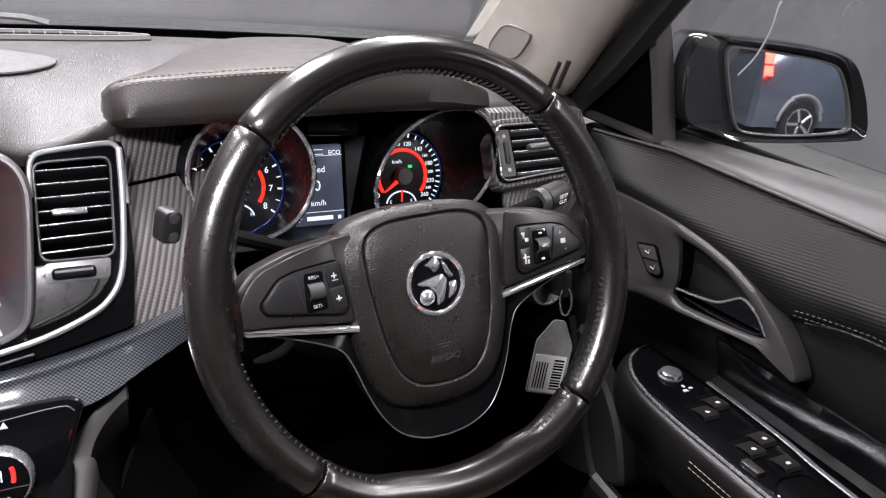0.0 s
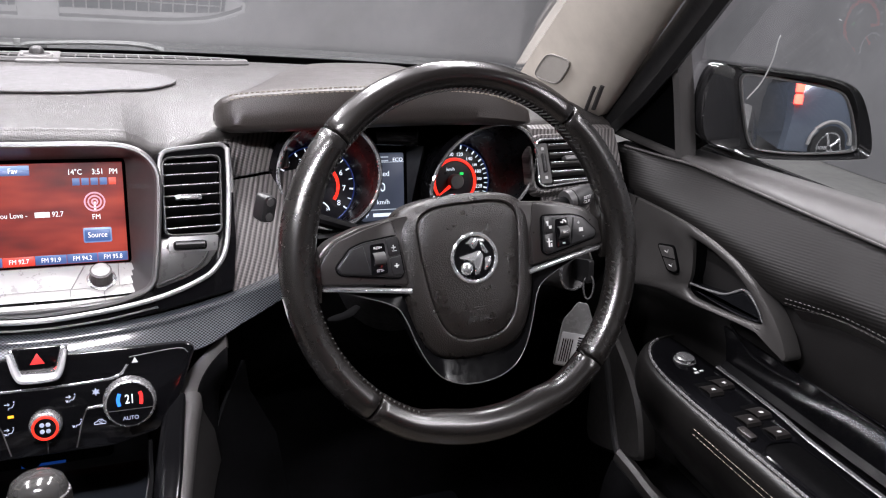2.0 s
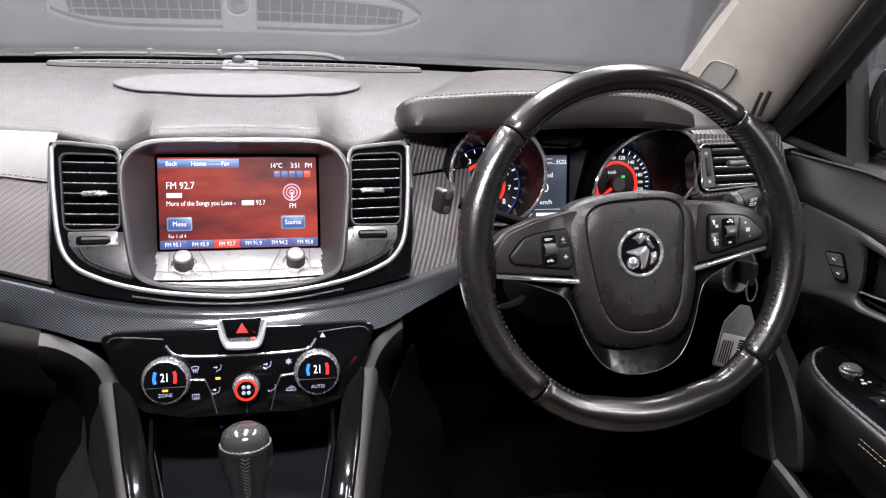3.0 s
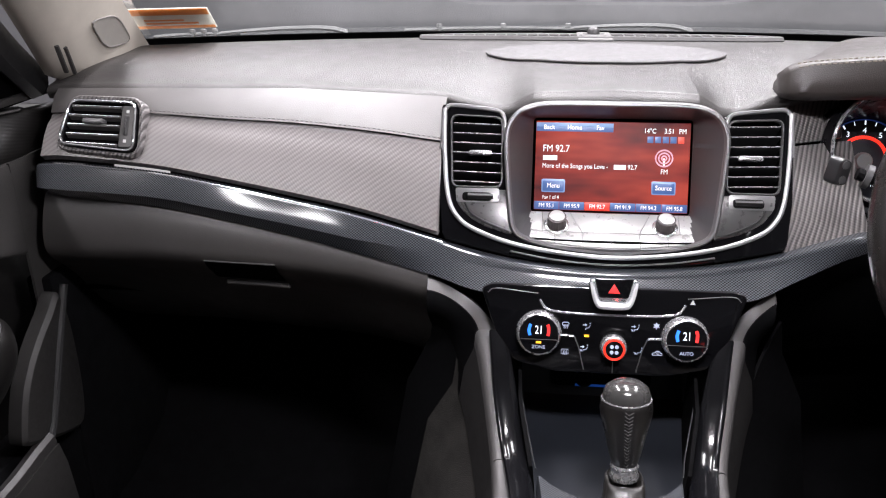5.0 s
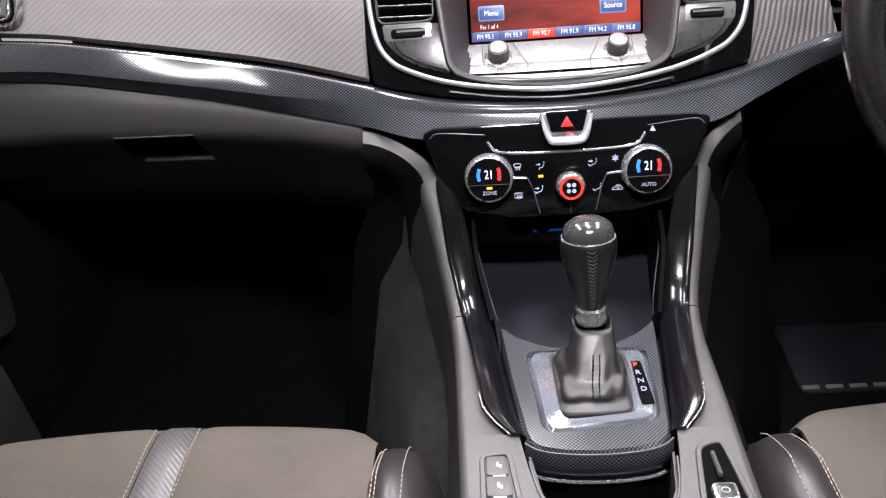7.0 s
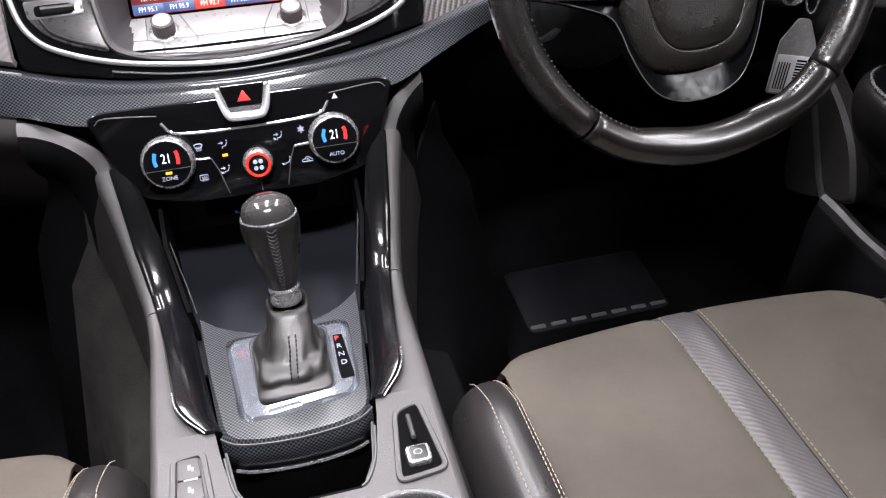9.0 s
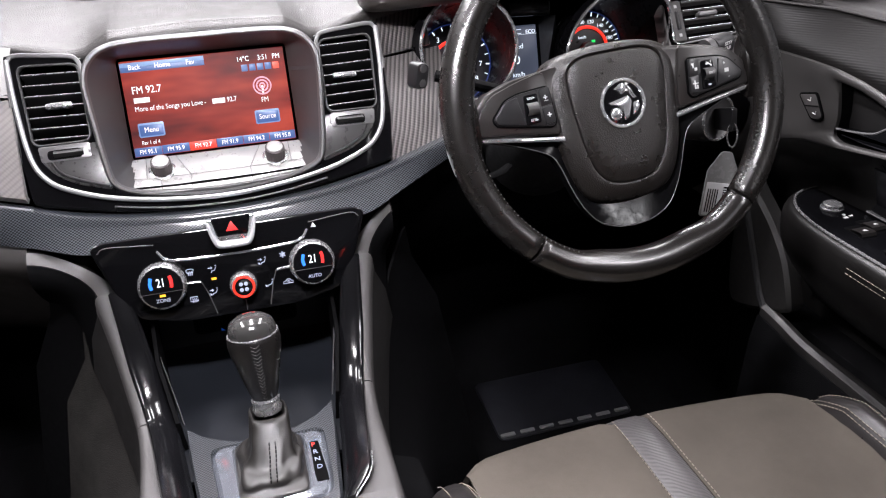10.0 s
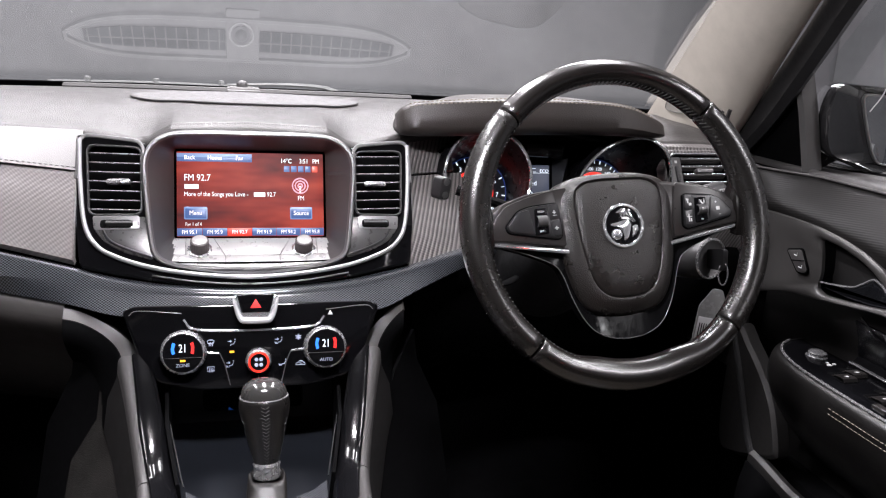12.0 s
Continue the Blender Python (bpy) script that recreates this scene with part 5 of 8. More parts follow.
part("center_key", plate(KP2, rounded([(-0.0316, 0.0188), (0.0316, 0.0188), (0.0448, 0.0495), (-0.0448, 0.0495)], 0.0008, 2), -0.002, 0.0022, 0.0004), M_SILVER, info, "wide silver key")
for s in (-1, 1):
    kp = Plane(KP2(s * 0.0605, 0.029, 0.001), KP2.u, KP2.v)
    part("knob_collar", lathe(kp, [(0.0142, 0), (0.0142, 0.002), (0.0125, 0.003), (0.0115, 0.003), (0.0115, 0.0)], 32), M_SATIN, info)
    rib = [[kp((0.0102 + (0.0004 if j % 2 else 0)) * math.cos(2 * math.pi * j / 48), (0.0102 + (0.0004 if j % 2 else 0)) * math.sin(2 * math.pi * j / 48), w) for j in range(48)] for w in (0.0, 0.012, 0.015)]
    kn_ = part("knob", loft(rib), surface("knob_rubber", (0.05, 0.04, 0.04), 0.45), info, "dark ribbed knob")
    part("knob_cap", lathe(kp, [(0.0088, 0.0148), (0.0086, 0.0162), (0.0065, 0.0168), (0.0003, 0.0168)], 32), M_SILVER, kn_, "bright knob cap")

# ---- hazard switch ----
haz = thing("hazard_switch", (0, -0.09, 0.83), "black hazard switch with a red triangle in a bright bracket", "hazard switch")
ZP = leaned((0.0015, -0.0925, 0.837), 22)
part("bracket", plate(ZP, rounded([(-0.0255, 0.0165), (0.0255, 0.0165), (0.0165, -0.0165), (-0.0165, -0.0165)], 0.003), -0.02, 0.004, 0.0022), M_CHROME, haz, "bright metal bracket")
part("button", plate(ZP, rounded([(-0.021, 0.0175), (0.021, 0.0175), (0.0155, -0.0035), (-0.0155, -0.0035)], 0.002), 0.0, 0.0062, 0.0015), M_GLOSS, haz, "gloss black push button")
part("bracket_lip", sweep(smooth_path([ZP(-0.0245, 0.013, 0.005), ZP(-0.0205, -0.002, 0.006), ZP(-0.0165, -0.0105, 0.0065), ZP(-0.012, -0.0125, 0.007), ZP(0.0, -0.013, 0.0075), ZP(0.012, -0.0125, 0.007), ZP(0.0165, -0.0105, 0.0065), ZP(0.0205, -0.002, 0.006), ZP(0.0245, 0.013, 0.005)], 4), 0.0036, 8, up=(0, -1, 0.4), radii=[0.35 + 0.65 * math.sin(math.pi * k / 32) ** 0.6 for k in range(33)]), M_BRIGHT, haz, "bright rounded lip of the bracket")
part("triangle", plate(ZP, [(-0.0062, 0.0015), (0.0062, 0.0015), (0.0, 0.0118)], 0.005, 0.0068, 0.0002), glow("hazard_red", (0.9, 0.03, 0.03), 1.0), haz, "lit red triangle")

# ---- climate controls ----
cli = thing("climate_panel", (0, -0.1, 0.76), "gloss black climate control panel with two lit temperature knobs", "climate panel")
KP = leaned((0.001, -0.104, 0.79), 18)
kl = rounded([(-0.143, 0.05), (-0.132, 0.055), (0.132, 0.055), (0.143, 0.05), (0.125, 0.0), (0.105, -0.03), (0.06, -0.04), (-0.06, -0.04), (-0.105, -0.03), (-0.125, 0.0)], 0.008, 3)
part("panel", plate(KP, kl, -0.03, 0.0, 0.003), M_GLOSS, cli)
part("top_line", sweep(smooth_path([KP(-0.078, 0.039, 0.001), KP(-0.068, 0.0285, 0.001), KP(-0.04, 0.0255, 0.001), KP(0.0, 0.025, 0.001), KP(0.04, 0.0255, 0.001), KP(0.068, 0.0285, 0.001), KP(0.078, 0.039, 0.001)], 5), 0.0013, 6, up=(0, -1, 0.3), flat=0.6), M_CHROME, cli, "bright curved line")
part("edge_line", sweep(smooth_path([KP(-0.135, 0.045, 0.0012), KP(-0.125, 0.05, 0.0012), KP(-0.08, 0.046, 0.0012)], 4), 0.0006, 5), M_BEZEL, cli)
part("edge_line", sweep(smooth_path([KP(0.135, 0.045, 0.0012), KP(0.125, 0.05, 0.0012), KP(0.08, 0.046, 0.0012)], 4), 0.0006, 5), M_BEZEL, cli)
M_COLD, M_HOT = glow("cold_blue", (0.03, 0.2, 0.9), 1.6), glow("hot_red", (0.9, 0.03, 0.03), 1.4)
M_DIG = glow("digit_white", (0.85, 0.93, 1.0), 1.6)
M_AMBER = glow("amber_led", (1.0, 0.45, 0.03), 1.5)
for s, cap in ((-1, "ZONE"), (1, "AUTO")):
    kp = Plane(KP(s * 0.078, 0.003, 0.0), KP.u, KP.v)
    kr = [[kp((r + (0.0005 if j % 2 else 0)) * math.cos(2 * math.pi * j / 72), (r + (0.0005 if j % 2 else 0)) * math.sin(2 * math.pi * j / 72), w) for j in range(72)] for r, w in ((0.0245, 0.0), (0.024, 0.008), (0.0225, 0.013), (0.0217, 0.0142))]
    kk = part("temperature_knob", loft(kr), M_SATIN, cli, "knurled bright temperature knob", angle=70)
    part("knob_face", lathe(kp, [(0.0212, 0.0135), (0.021, 0.0148), (0.018, 0.0152), (0.0003, 0.0154)], 40), M_GLOSS, kk, "gloss black knob face")
    words("digits", "21", kp, 0.0, 0.0048, 0.0157, 0.0125, M_DIG, kk, "CENTER", squeeze=0.72)
    part("cold_arc", sweep([kp(-0.001 + 0.0095 * math.cos(radians(a)), 0.0045 + 0.0125 * math.sin(radians(a)), 0.0157) for a in np.linspace(148, 205, 10)], 0.0018, 5), M_COLD, kk, "blue arc")
    part("hot_arc", sweep([kp(0.001 + 0.0095 * math.cos(radians(a)), 0.0045 + 0.0125 * math.sin(radians(a)), 0.0157) for a in np.linspace(32, -25, 10)], 0.0018, 5), M_HOT, kk, "red arc")
    part("divider", bars(kp, [(-0.02, -0.0055, 0.02, -0.0049)], 0.0156), M_BEZEL, kk)
    words("caption", cap, kp, 0.0, -0.0135, 0.0156, 0.0052, M_WHITE, kk, "CENTER")
    if s < 0:
        part("led", bars(kp, [(-0.0028, -0.0095, 0.0028, -0.0072)], 0.0156), M_AMBER, kk, "lit amber lamp")
fp = Plane(KP(0.003, -0.0105, 0.0), KP.u, KP.v)
fr = [[fp((r + (0.0004 if j % 2 else 0)) * math.cos(2 * math.pi * j / 56), 0.001 + (r + (0.0004 if j % 2 else 0)) * math.sin(2 * math.pi * j / 56), w) for j in range(56)] for r, w in ((0.0142, 0.0), (0.0138, 0.008), (0.0125, 0.0105), (0.0117, 0.011))]
fk = part("fan_knob", loft(fr), M_SATIN, cli, "knurled fan knob", angle=70)
part("fan_face", lathe(fp, [(0.0114, 0.0105), (0.0112, 0.0118), (0.0003, 0.012)], 32), M_GLOSS, fk)
part("fan_ring", sweep([fp(0.0105 * math.cos(t), 0.0105 * math.sin(t), 0.0122) for t in np.linspace(0, 2 * math.pi, 40, endpoint=False)], 0.0012, 6, closed=True), M_RED, fk, "glowing red ring")
part("fan_blades", join(*[plate(fp, disc(dx * 0.0026, dy * 0.003, 0.0021, 12), 0.0115, 0.0124, 0.0002) for dx in (-1, 1) for dy in (-1, 1)]), M_WHITE, fk, "pale fan sign")
icons = [(-0.049, 0.012), (-0.049, -0.017), (-0.026, 0.012), (-0.028, -0.012), (0.026, 0.0125), (0.03, -0.0125), (0.048, 0.0155), (0.05, -0.0145)]
seated = [[(0.0036, 0.0015), (0.0018, -0.0019), (-0.001, -0.0021), (-0.0016, -0.004)], [(0.0038, 0.0031), (0.0034, 0.0037), (0.0029, 0.0031), (0.0034, 0.0026), (0.0038, 0.0031)]]
flow_up = [[(-0.0045, 0.0012), (-0.0005, 0.0012)], [(-0.0018, 0.0025), (-0.0003, 0.0012), (-0.0018, 0.0)]]
flow_low = [[(-0.0048, -0.0018), (-0.0026, -0.0034)], [(-0.0042, -0.0036), (-0.0025, -0.0035), (-0.003, -0.002)]]
screen_ = [[(-0.0038, 0.0024), (-0.002, 0.0034), (0.002, 0.0034), (0.0038, 0.0024), (0.0027, -0.0006), (-0.0027, -0.0006), (-0.0038, 0.0024)]] + [[(x, 0.001), (x + 0.0006, -0.001), (x, -0.0022), (x + 0.0004, -0.0034)] for x in (-0.0018, 0.0, 0.0018)]
rear_ = [[(-0.0036, 0.0026), (0.0036, 0.0026), (0.004, -0.002), (-0.004, -0.002), (-0.0036, 0.0026)]] + [[(x, 0.0012), (x + 0.0006, -0.0005), (x, -0.0034)] for x in (-0.0018, 0.0, 0.0018)]
flake = [[(-0.0036 * math.cos(a), -0.0036 * math.sin(a)), (0.0036 * math.cos(a), 0.0036 * math.sin(a))] for a in (0.52, 1.57, 2.62)] + [[(0.002 * math.cos(a), 0.002 * math.sin(a)) for a in np.linspace(0, 2 * math.pi, 7)]]
carsign = [[(-0.0052, -0.0018), (-0.005, 0.0002), (-0.0026, 0.0008), (-0.001, 0.0026), (0.002, 0.0026), (0.0034, 0.0006), (0.005, 0.0002), (0.0052, -0.0018), (-0.0052, -0.0018)], [(-0.0012, 0.0002), (0.0012, 0.0014), (0.0018, -0.0006), (-0.0004, -0.0008)]]
signs = [screen_, rear_, seated + flow_up, seated + flow_low + flow_up, seated + flow_up + flow_low, seated + flow_low, flake, carsign]
for (u, v), strokes in zip(icons, signs):
    ip = Plane(KP(u, v, 0.0), KP.u, KP.v)
    part("sign", join(*[sweep([ip(a, b, 0.0005) for a, b in st], 0.00042, 4) for st in strokes]), M_WHITE, cli, "small white printed sign")
part("led", bars(KP, [(-0.0285, 0.0002, -0.0235, 0.0026)], 0.0006), M_AMBER, cli, "lit amber lamp")
for s in (-1, 1):
    part("split_line", sweep([KP(s * 0.052, 0.001, 0.0004), KP(s * 0.039, 0.0, 0.0004), KP(s * 0.034, -0.012, 0.0004), KP(s * 0.028, -0.036, 0.0004)], 0.0007, 5), M_BEZEL, cli, "fine line between keys")
    part("split_tab", sweep([KP(s * 0.055, 0.0015, 0.0005), KP(s * 0.04, 0.0005, 0.0005)], 0.0014, 5), M_SATIN, cli)
part("split_line", sweep([KP(0.003, -0.026, 0.0004), KP(0.003, -0.038, 0.0004)], 0.0006, 5), M_BEZEL, cli)
part("warning_mark", plate(KP, [(0.082, 0.04), (0.088, 0.04), (0.085, 0.0455)], 0, 0.0005, 0.0001), M_PRINT, cli)

# ---- side vents at both ends of the dash ----
for s in (-1, 1):
    v = thing("air_vent", (s * 0.64, 0.1, 0.97), "side air vent with dark vanes in a thin bright rounded frame", "air vent", "dashboard air vents")
    VP = Plane((s * 0.64, 0.073, 0.968), (1, s * 0.11, 0), (0, 0.035, 0.056))
    vl = rounded([(s * 0.05, 0.034), (s * -0.046, 0.034), (s * -0.05, -0.033), (s * 0.061, -0.027)], 0.014, 5)
    part("frame", ring_frame(VP, vl, inset(vl, 0.0042), -0.012, 0.0095, 0.0018), M_TRIMGLOSS, v, "gloss black frame")
    part("frame_line", sweep([VP(a_, b_, 0.0098) for a_, b_ in resample(inset(vl, 0.001), 72)], 0.0013, 6, closed=True), M_CHROME, v, "bright line round the frame")
    part("duct", plate(VP, inset(vl, 0.003), -0.04, 0.0015, 0.001), M_DARK, v, "black duct")
    part("cushion", ring_frame(VP, inset(vl, -0.008), inset(vl, -0.0005), -0.012, 0.0055, 0.003), M_RIBSIDE, v, "twill skin round the frame")
    a, b = sorted((s * -0.024, s * 0.051))
    for k in range(5):
        w = -0.024 + k * 0.0125
        part("vane", loft([[VP(u, w + 0.0012, 0.0072), VP(u, w - 0.0004, 0.0086), VP(u, w - 0.0024, 0.0082), VP(u, w - 0.0056, 0.002), VP(u, w - 0.001, 0.0005)] for u in (a, b)]), M_GREY, v)
        part("vane_edge", sweep([VP(a, w, 0.0084), VP(b, w, 0.0084)], 0.0005, 5), M_SATIN, v)
    part("tab", plate(VP, box_loop(s * 0.012 - 0.015, 0.0015, s * 0.012 + 0.015, 0.0085, 0.0025), 0.004, 0.0135, 0.0018), M_FRAME, v, "bright sliding vane tab")
    e, f = sorted((s * -0.026, s * -0.0445))
    part("control_strip", plate(VP, box_loop(e, -0.027, f, 0.028, 0.003), 0.0, 0.0085, 0.001), M_MIDGREY, v, "grey flow control strip")
    g = s * -0.035
    part("thumbwheel", plate(VP, box_loop(g - 0.003, -0.012, g + 0.003, 0.014, 0.002), 0.006, 0.0115, 0.002), M_BEZEL, v)
    for mk in ((g - 0.002, -0.021, g + 0.002, -0.017), (g - 0.002, 0.018, g + 0.002, 0.022)):
        part("flow_mark", bars(VP, [mk], 0.0088), M_PRINT, v)

# ---- steering wheel ----
wt, wr = radians(20.6), radians(4.0)
wu0, wx0 = Vector((0, math.sin(wt), math.cos(wt))), Vector((1, 0, 0))
WP = Plane((0.391, -0.191, 0.960), wx0 * math.cos(wr) + wu0 * math.sin(wr), wu0 * math.cos(wr) - wx0 * math.sin(wr))
wheel = thing("steering_wheel", WP(0, 0, -0.05), "worn black leather three-spoke steering wheel with airbag cover and keys", "steering wheel")


def rim_ring(t, grow=0.0, m=20):
    """Section of the rim at angle t from the top, clockwise: fatter at the thumb grips, deeper at the bottom."""
    deg = math.degrees(t) % 360
    d = min(deg, 360 - deg)
    R = 0.1695
    side = math.exp(-((d - 75) / 16) ** 2)
    foot = 1 / (1 + math.exp(-(d - 157) / 2.2))
    crest = math.exp(-((d / 46) ** 4))
    ri = 0.0150 + 0.0035 * side + 0.0045 * foot - 0.0028 * crest
    ro = 0.0152
    dp = 0.0165 + 0.001 * side - 0.002 * foot
    out = []
    for j in range(m):
        a = 2 * math.pi * j / m
        c, q = math.cos(a), math.sin(a)
        rr = R + (c * (ro if c > 0 else ri)) * (1 + grow) - 0.002 * foot
        w = q * dp * (1 + grow)
        out.append(WP(rr * math.sin(t), rr * math.cos(t), w))
    return out


def rim_piece(a0, a1, mat, label):
    ts = np.linspace(radians(a0), radians(a1), max(6, int((a1 - a0) / 3)))
    rings = [rim_ring(t) for t in ts]
    rings[0] = rim_ring(ts[0], -0.06)
    rings[-1] = rim_ring(ts[-1], -0.06)
    rings.insert(1, rim_ring(ts[0] + 0.006))
    rings.insert(-1, rim_ring(ts[-1] - 0.006))
    return part("rim_cover", loft(rings), mat, wheel, label, angle=60)


rim_piece(-43.6, 43.6, M_WHEEL, "smooth worn black leather top of the rim")
rim_piece(44.4, 136.6, M_WHEELPERF, "grained black leather grip of the rim")
rim_piece(137.4, 222.6, M_WHEEL, "rubbed shiny leather foot of the rim")
rim_piece(223.4, 315.6, M_WHEELPERF, "grained black leather grip of the rim")
inner = []
for t in np.linspace(0, 2 * math.pi, 180):
    d = min(math.degrees(t) % 360, 360 - math.degrees(t) % 360)
    if d > 160:
        continue
    inner.append((t, d))


def inner_at(t, dr=0.0, w=0.006):
    deg = math.degrees(t) % 360
    d = min(deg, 360 - deg)
    side = math.exp(-((d - 75) / 16) ** 2)
    rr = 0.1695 - 0.0150 - 0.0035 * side + 0.0012 + dr
    return WP(rr * math.sin(t), rr * math.cos(t), w)


for a0, a1 in ((-60, 60), (100, 160), (200, 260)):
    zig = []
    n = int((a1 - a0) / 1.9)
    for k in range(n):
        t = radians(a0 + (a1 - a0) * k / n)
        zig.append(sweep([inner_at(t, 0.0, 0.001), inner_at(t + 0.012, 0.0002, 0.0062), inner_at(t + 0.02, 0.0012, 0.0095)], 0.0008, 5))
    part("rim_stitching", join(*zig), M_STITCHD, wheel, "dark baseball seam inside the rim")

ah = [(0.0, 0.0585), (0.03, 0.0575), (0.056, 0.0515), (0.0695, 0.039), (0.0725, 0.02), (0.0695, -0.015), (0.0655, -0.048), (0.054, -0.08), (0.036, -0.0965), (0.0, -0.102)]
al = [tuple(p)[:2] for p in smooth_path([(u, v, 0) for u, v in mirror_loop(ah)], 4, closed=True)]
gh = [(0.0, 0.0485), (0.027, 0.048), (0.043, 0.0435), (0.0515, 0.033), (0.0518, 0.01), (0.0482, -0.02), (0.0437, -0.045), (0.036, -0.066), (0.0225, -0.078), (0.0, -0.0815)]
gl_ = [tuple(p)[:2] for p in smooth_path([(u, v, 0) for u, v in mirror_loop(gh)], 4, closed=True)]


def dome(f):
    return -0.0105 + 0.011 * (1 - f * f)


rings = []
for f, w in ((1.0, -0.04), (1.0, -0.016), (0.985, -0.0105), (0.95, -0.007), (0.88, -0.004)):
    rings.append([WP(u * f, -0.02 + (v + 0.02) * f, w) for u, v in al])
gn = resample(gl_, len(al))
k0 = min(range(len(gn)), key=lambda k: (Vector(gn[k]) - Vector(al[0])).length)
gn = gn[k0:] + gn[:k0]
gw = [1.035, 1.015, 1.0, 0.985, 0.96, 0.7, 0.4, 0.12]
gz = [0.0008, 0.0004, -0.0018, 0.0004, 0.0014, 0.0034, 0.0044, 0.0048]
for f, w in zip(gw, gz):
    rings.append([WP(u * f, -0.012 + (v + 0.012) * f, w) for u, v in gn])
ab = part("airbag_cover", loft(rings), M_AIRBAG, wheel, "pebble-grained black airbag cover", angle=60)
words("embossed_word", "AIRBAG", WP, 0.0, -0.062, 0.0040, 0.0075, M_STITCHD, ab, "CENTER")
part("embossed_mark", bars(WP, [(-0.006, -0.0515, 0.006, -0.0503), (-0.0035, -0.054, 0.0035, -0.0529)], 0.0045), M_STITCHD, ab)
part("badge_ring", sweep([WP(0.0228 * math.cos(t), -0.0035 + 0.0228 * math.sin(t), 0.006) for t in np.linspace(0, 2 * math.pi, 48, endpoint=False)], 0.0019, 8, closed=True), M_CHROME, wheel, "round chrome badge ring")
bd = part("badge", plate(WP, disc(0, -0.0035, 0.0218, 40), -0.002, 0.0055, 0.0006), M_GLOSS, wheel, "round badge with a plain chrome relief")
SHAPES = [
    [(-0.009, 0.0115), (-0.004, 0.0135), (-0.001, 0.0165), (0.004, 0.0155), (0.006, 0.011), (0.003, 0.006), (-0.001, 0.0045), (-0.003, 0.0085)],
    [(0.006, 0.0145), (0.0105, 0.0105), (0.013, 0.004), (0.0165, -0.0005), (0.012, -0.0015), (0.008, 0.004)],
    [(-0.0165, -0.001), (-0.009, 0.0005), (-0.001, 0.002), (0.006, 0.0035), (0.010, -0.0015), (0.008, -0.0095), (0.0045, -0.0185), (-0.0015, -0.021), (-0.0005, -0.012), (-0.006, -0.0055), (-0.013, -0.004)],
    [(0.0105, -0.004), (0.0175, -0.0035), (0.0175, -0.0105), (0.013, -0.0155), (0.0085, -0.0175), (0.0105, -0.0105)],
]
for sh in SHAPES:
    part("relief", plate(WP, rounded(sh, 0.0022, 3), 0.004, 0.0068, 0.0016, crown=0.0008), M_CHROME, bd, "plain raised chrome shape")
part("relief_ball", lathe(Plane(WP(-0.0088, -0.0128, 0.0055), WP.u, WP.v), [(0.0064, 0), (0.0055, 0.0022), (0.0034, 0.0036), (0.0003, 0.0042)], 24), M_CHROME, bd)

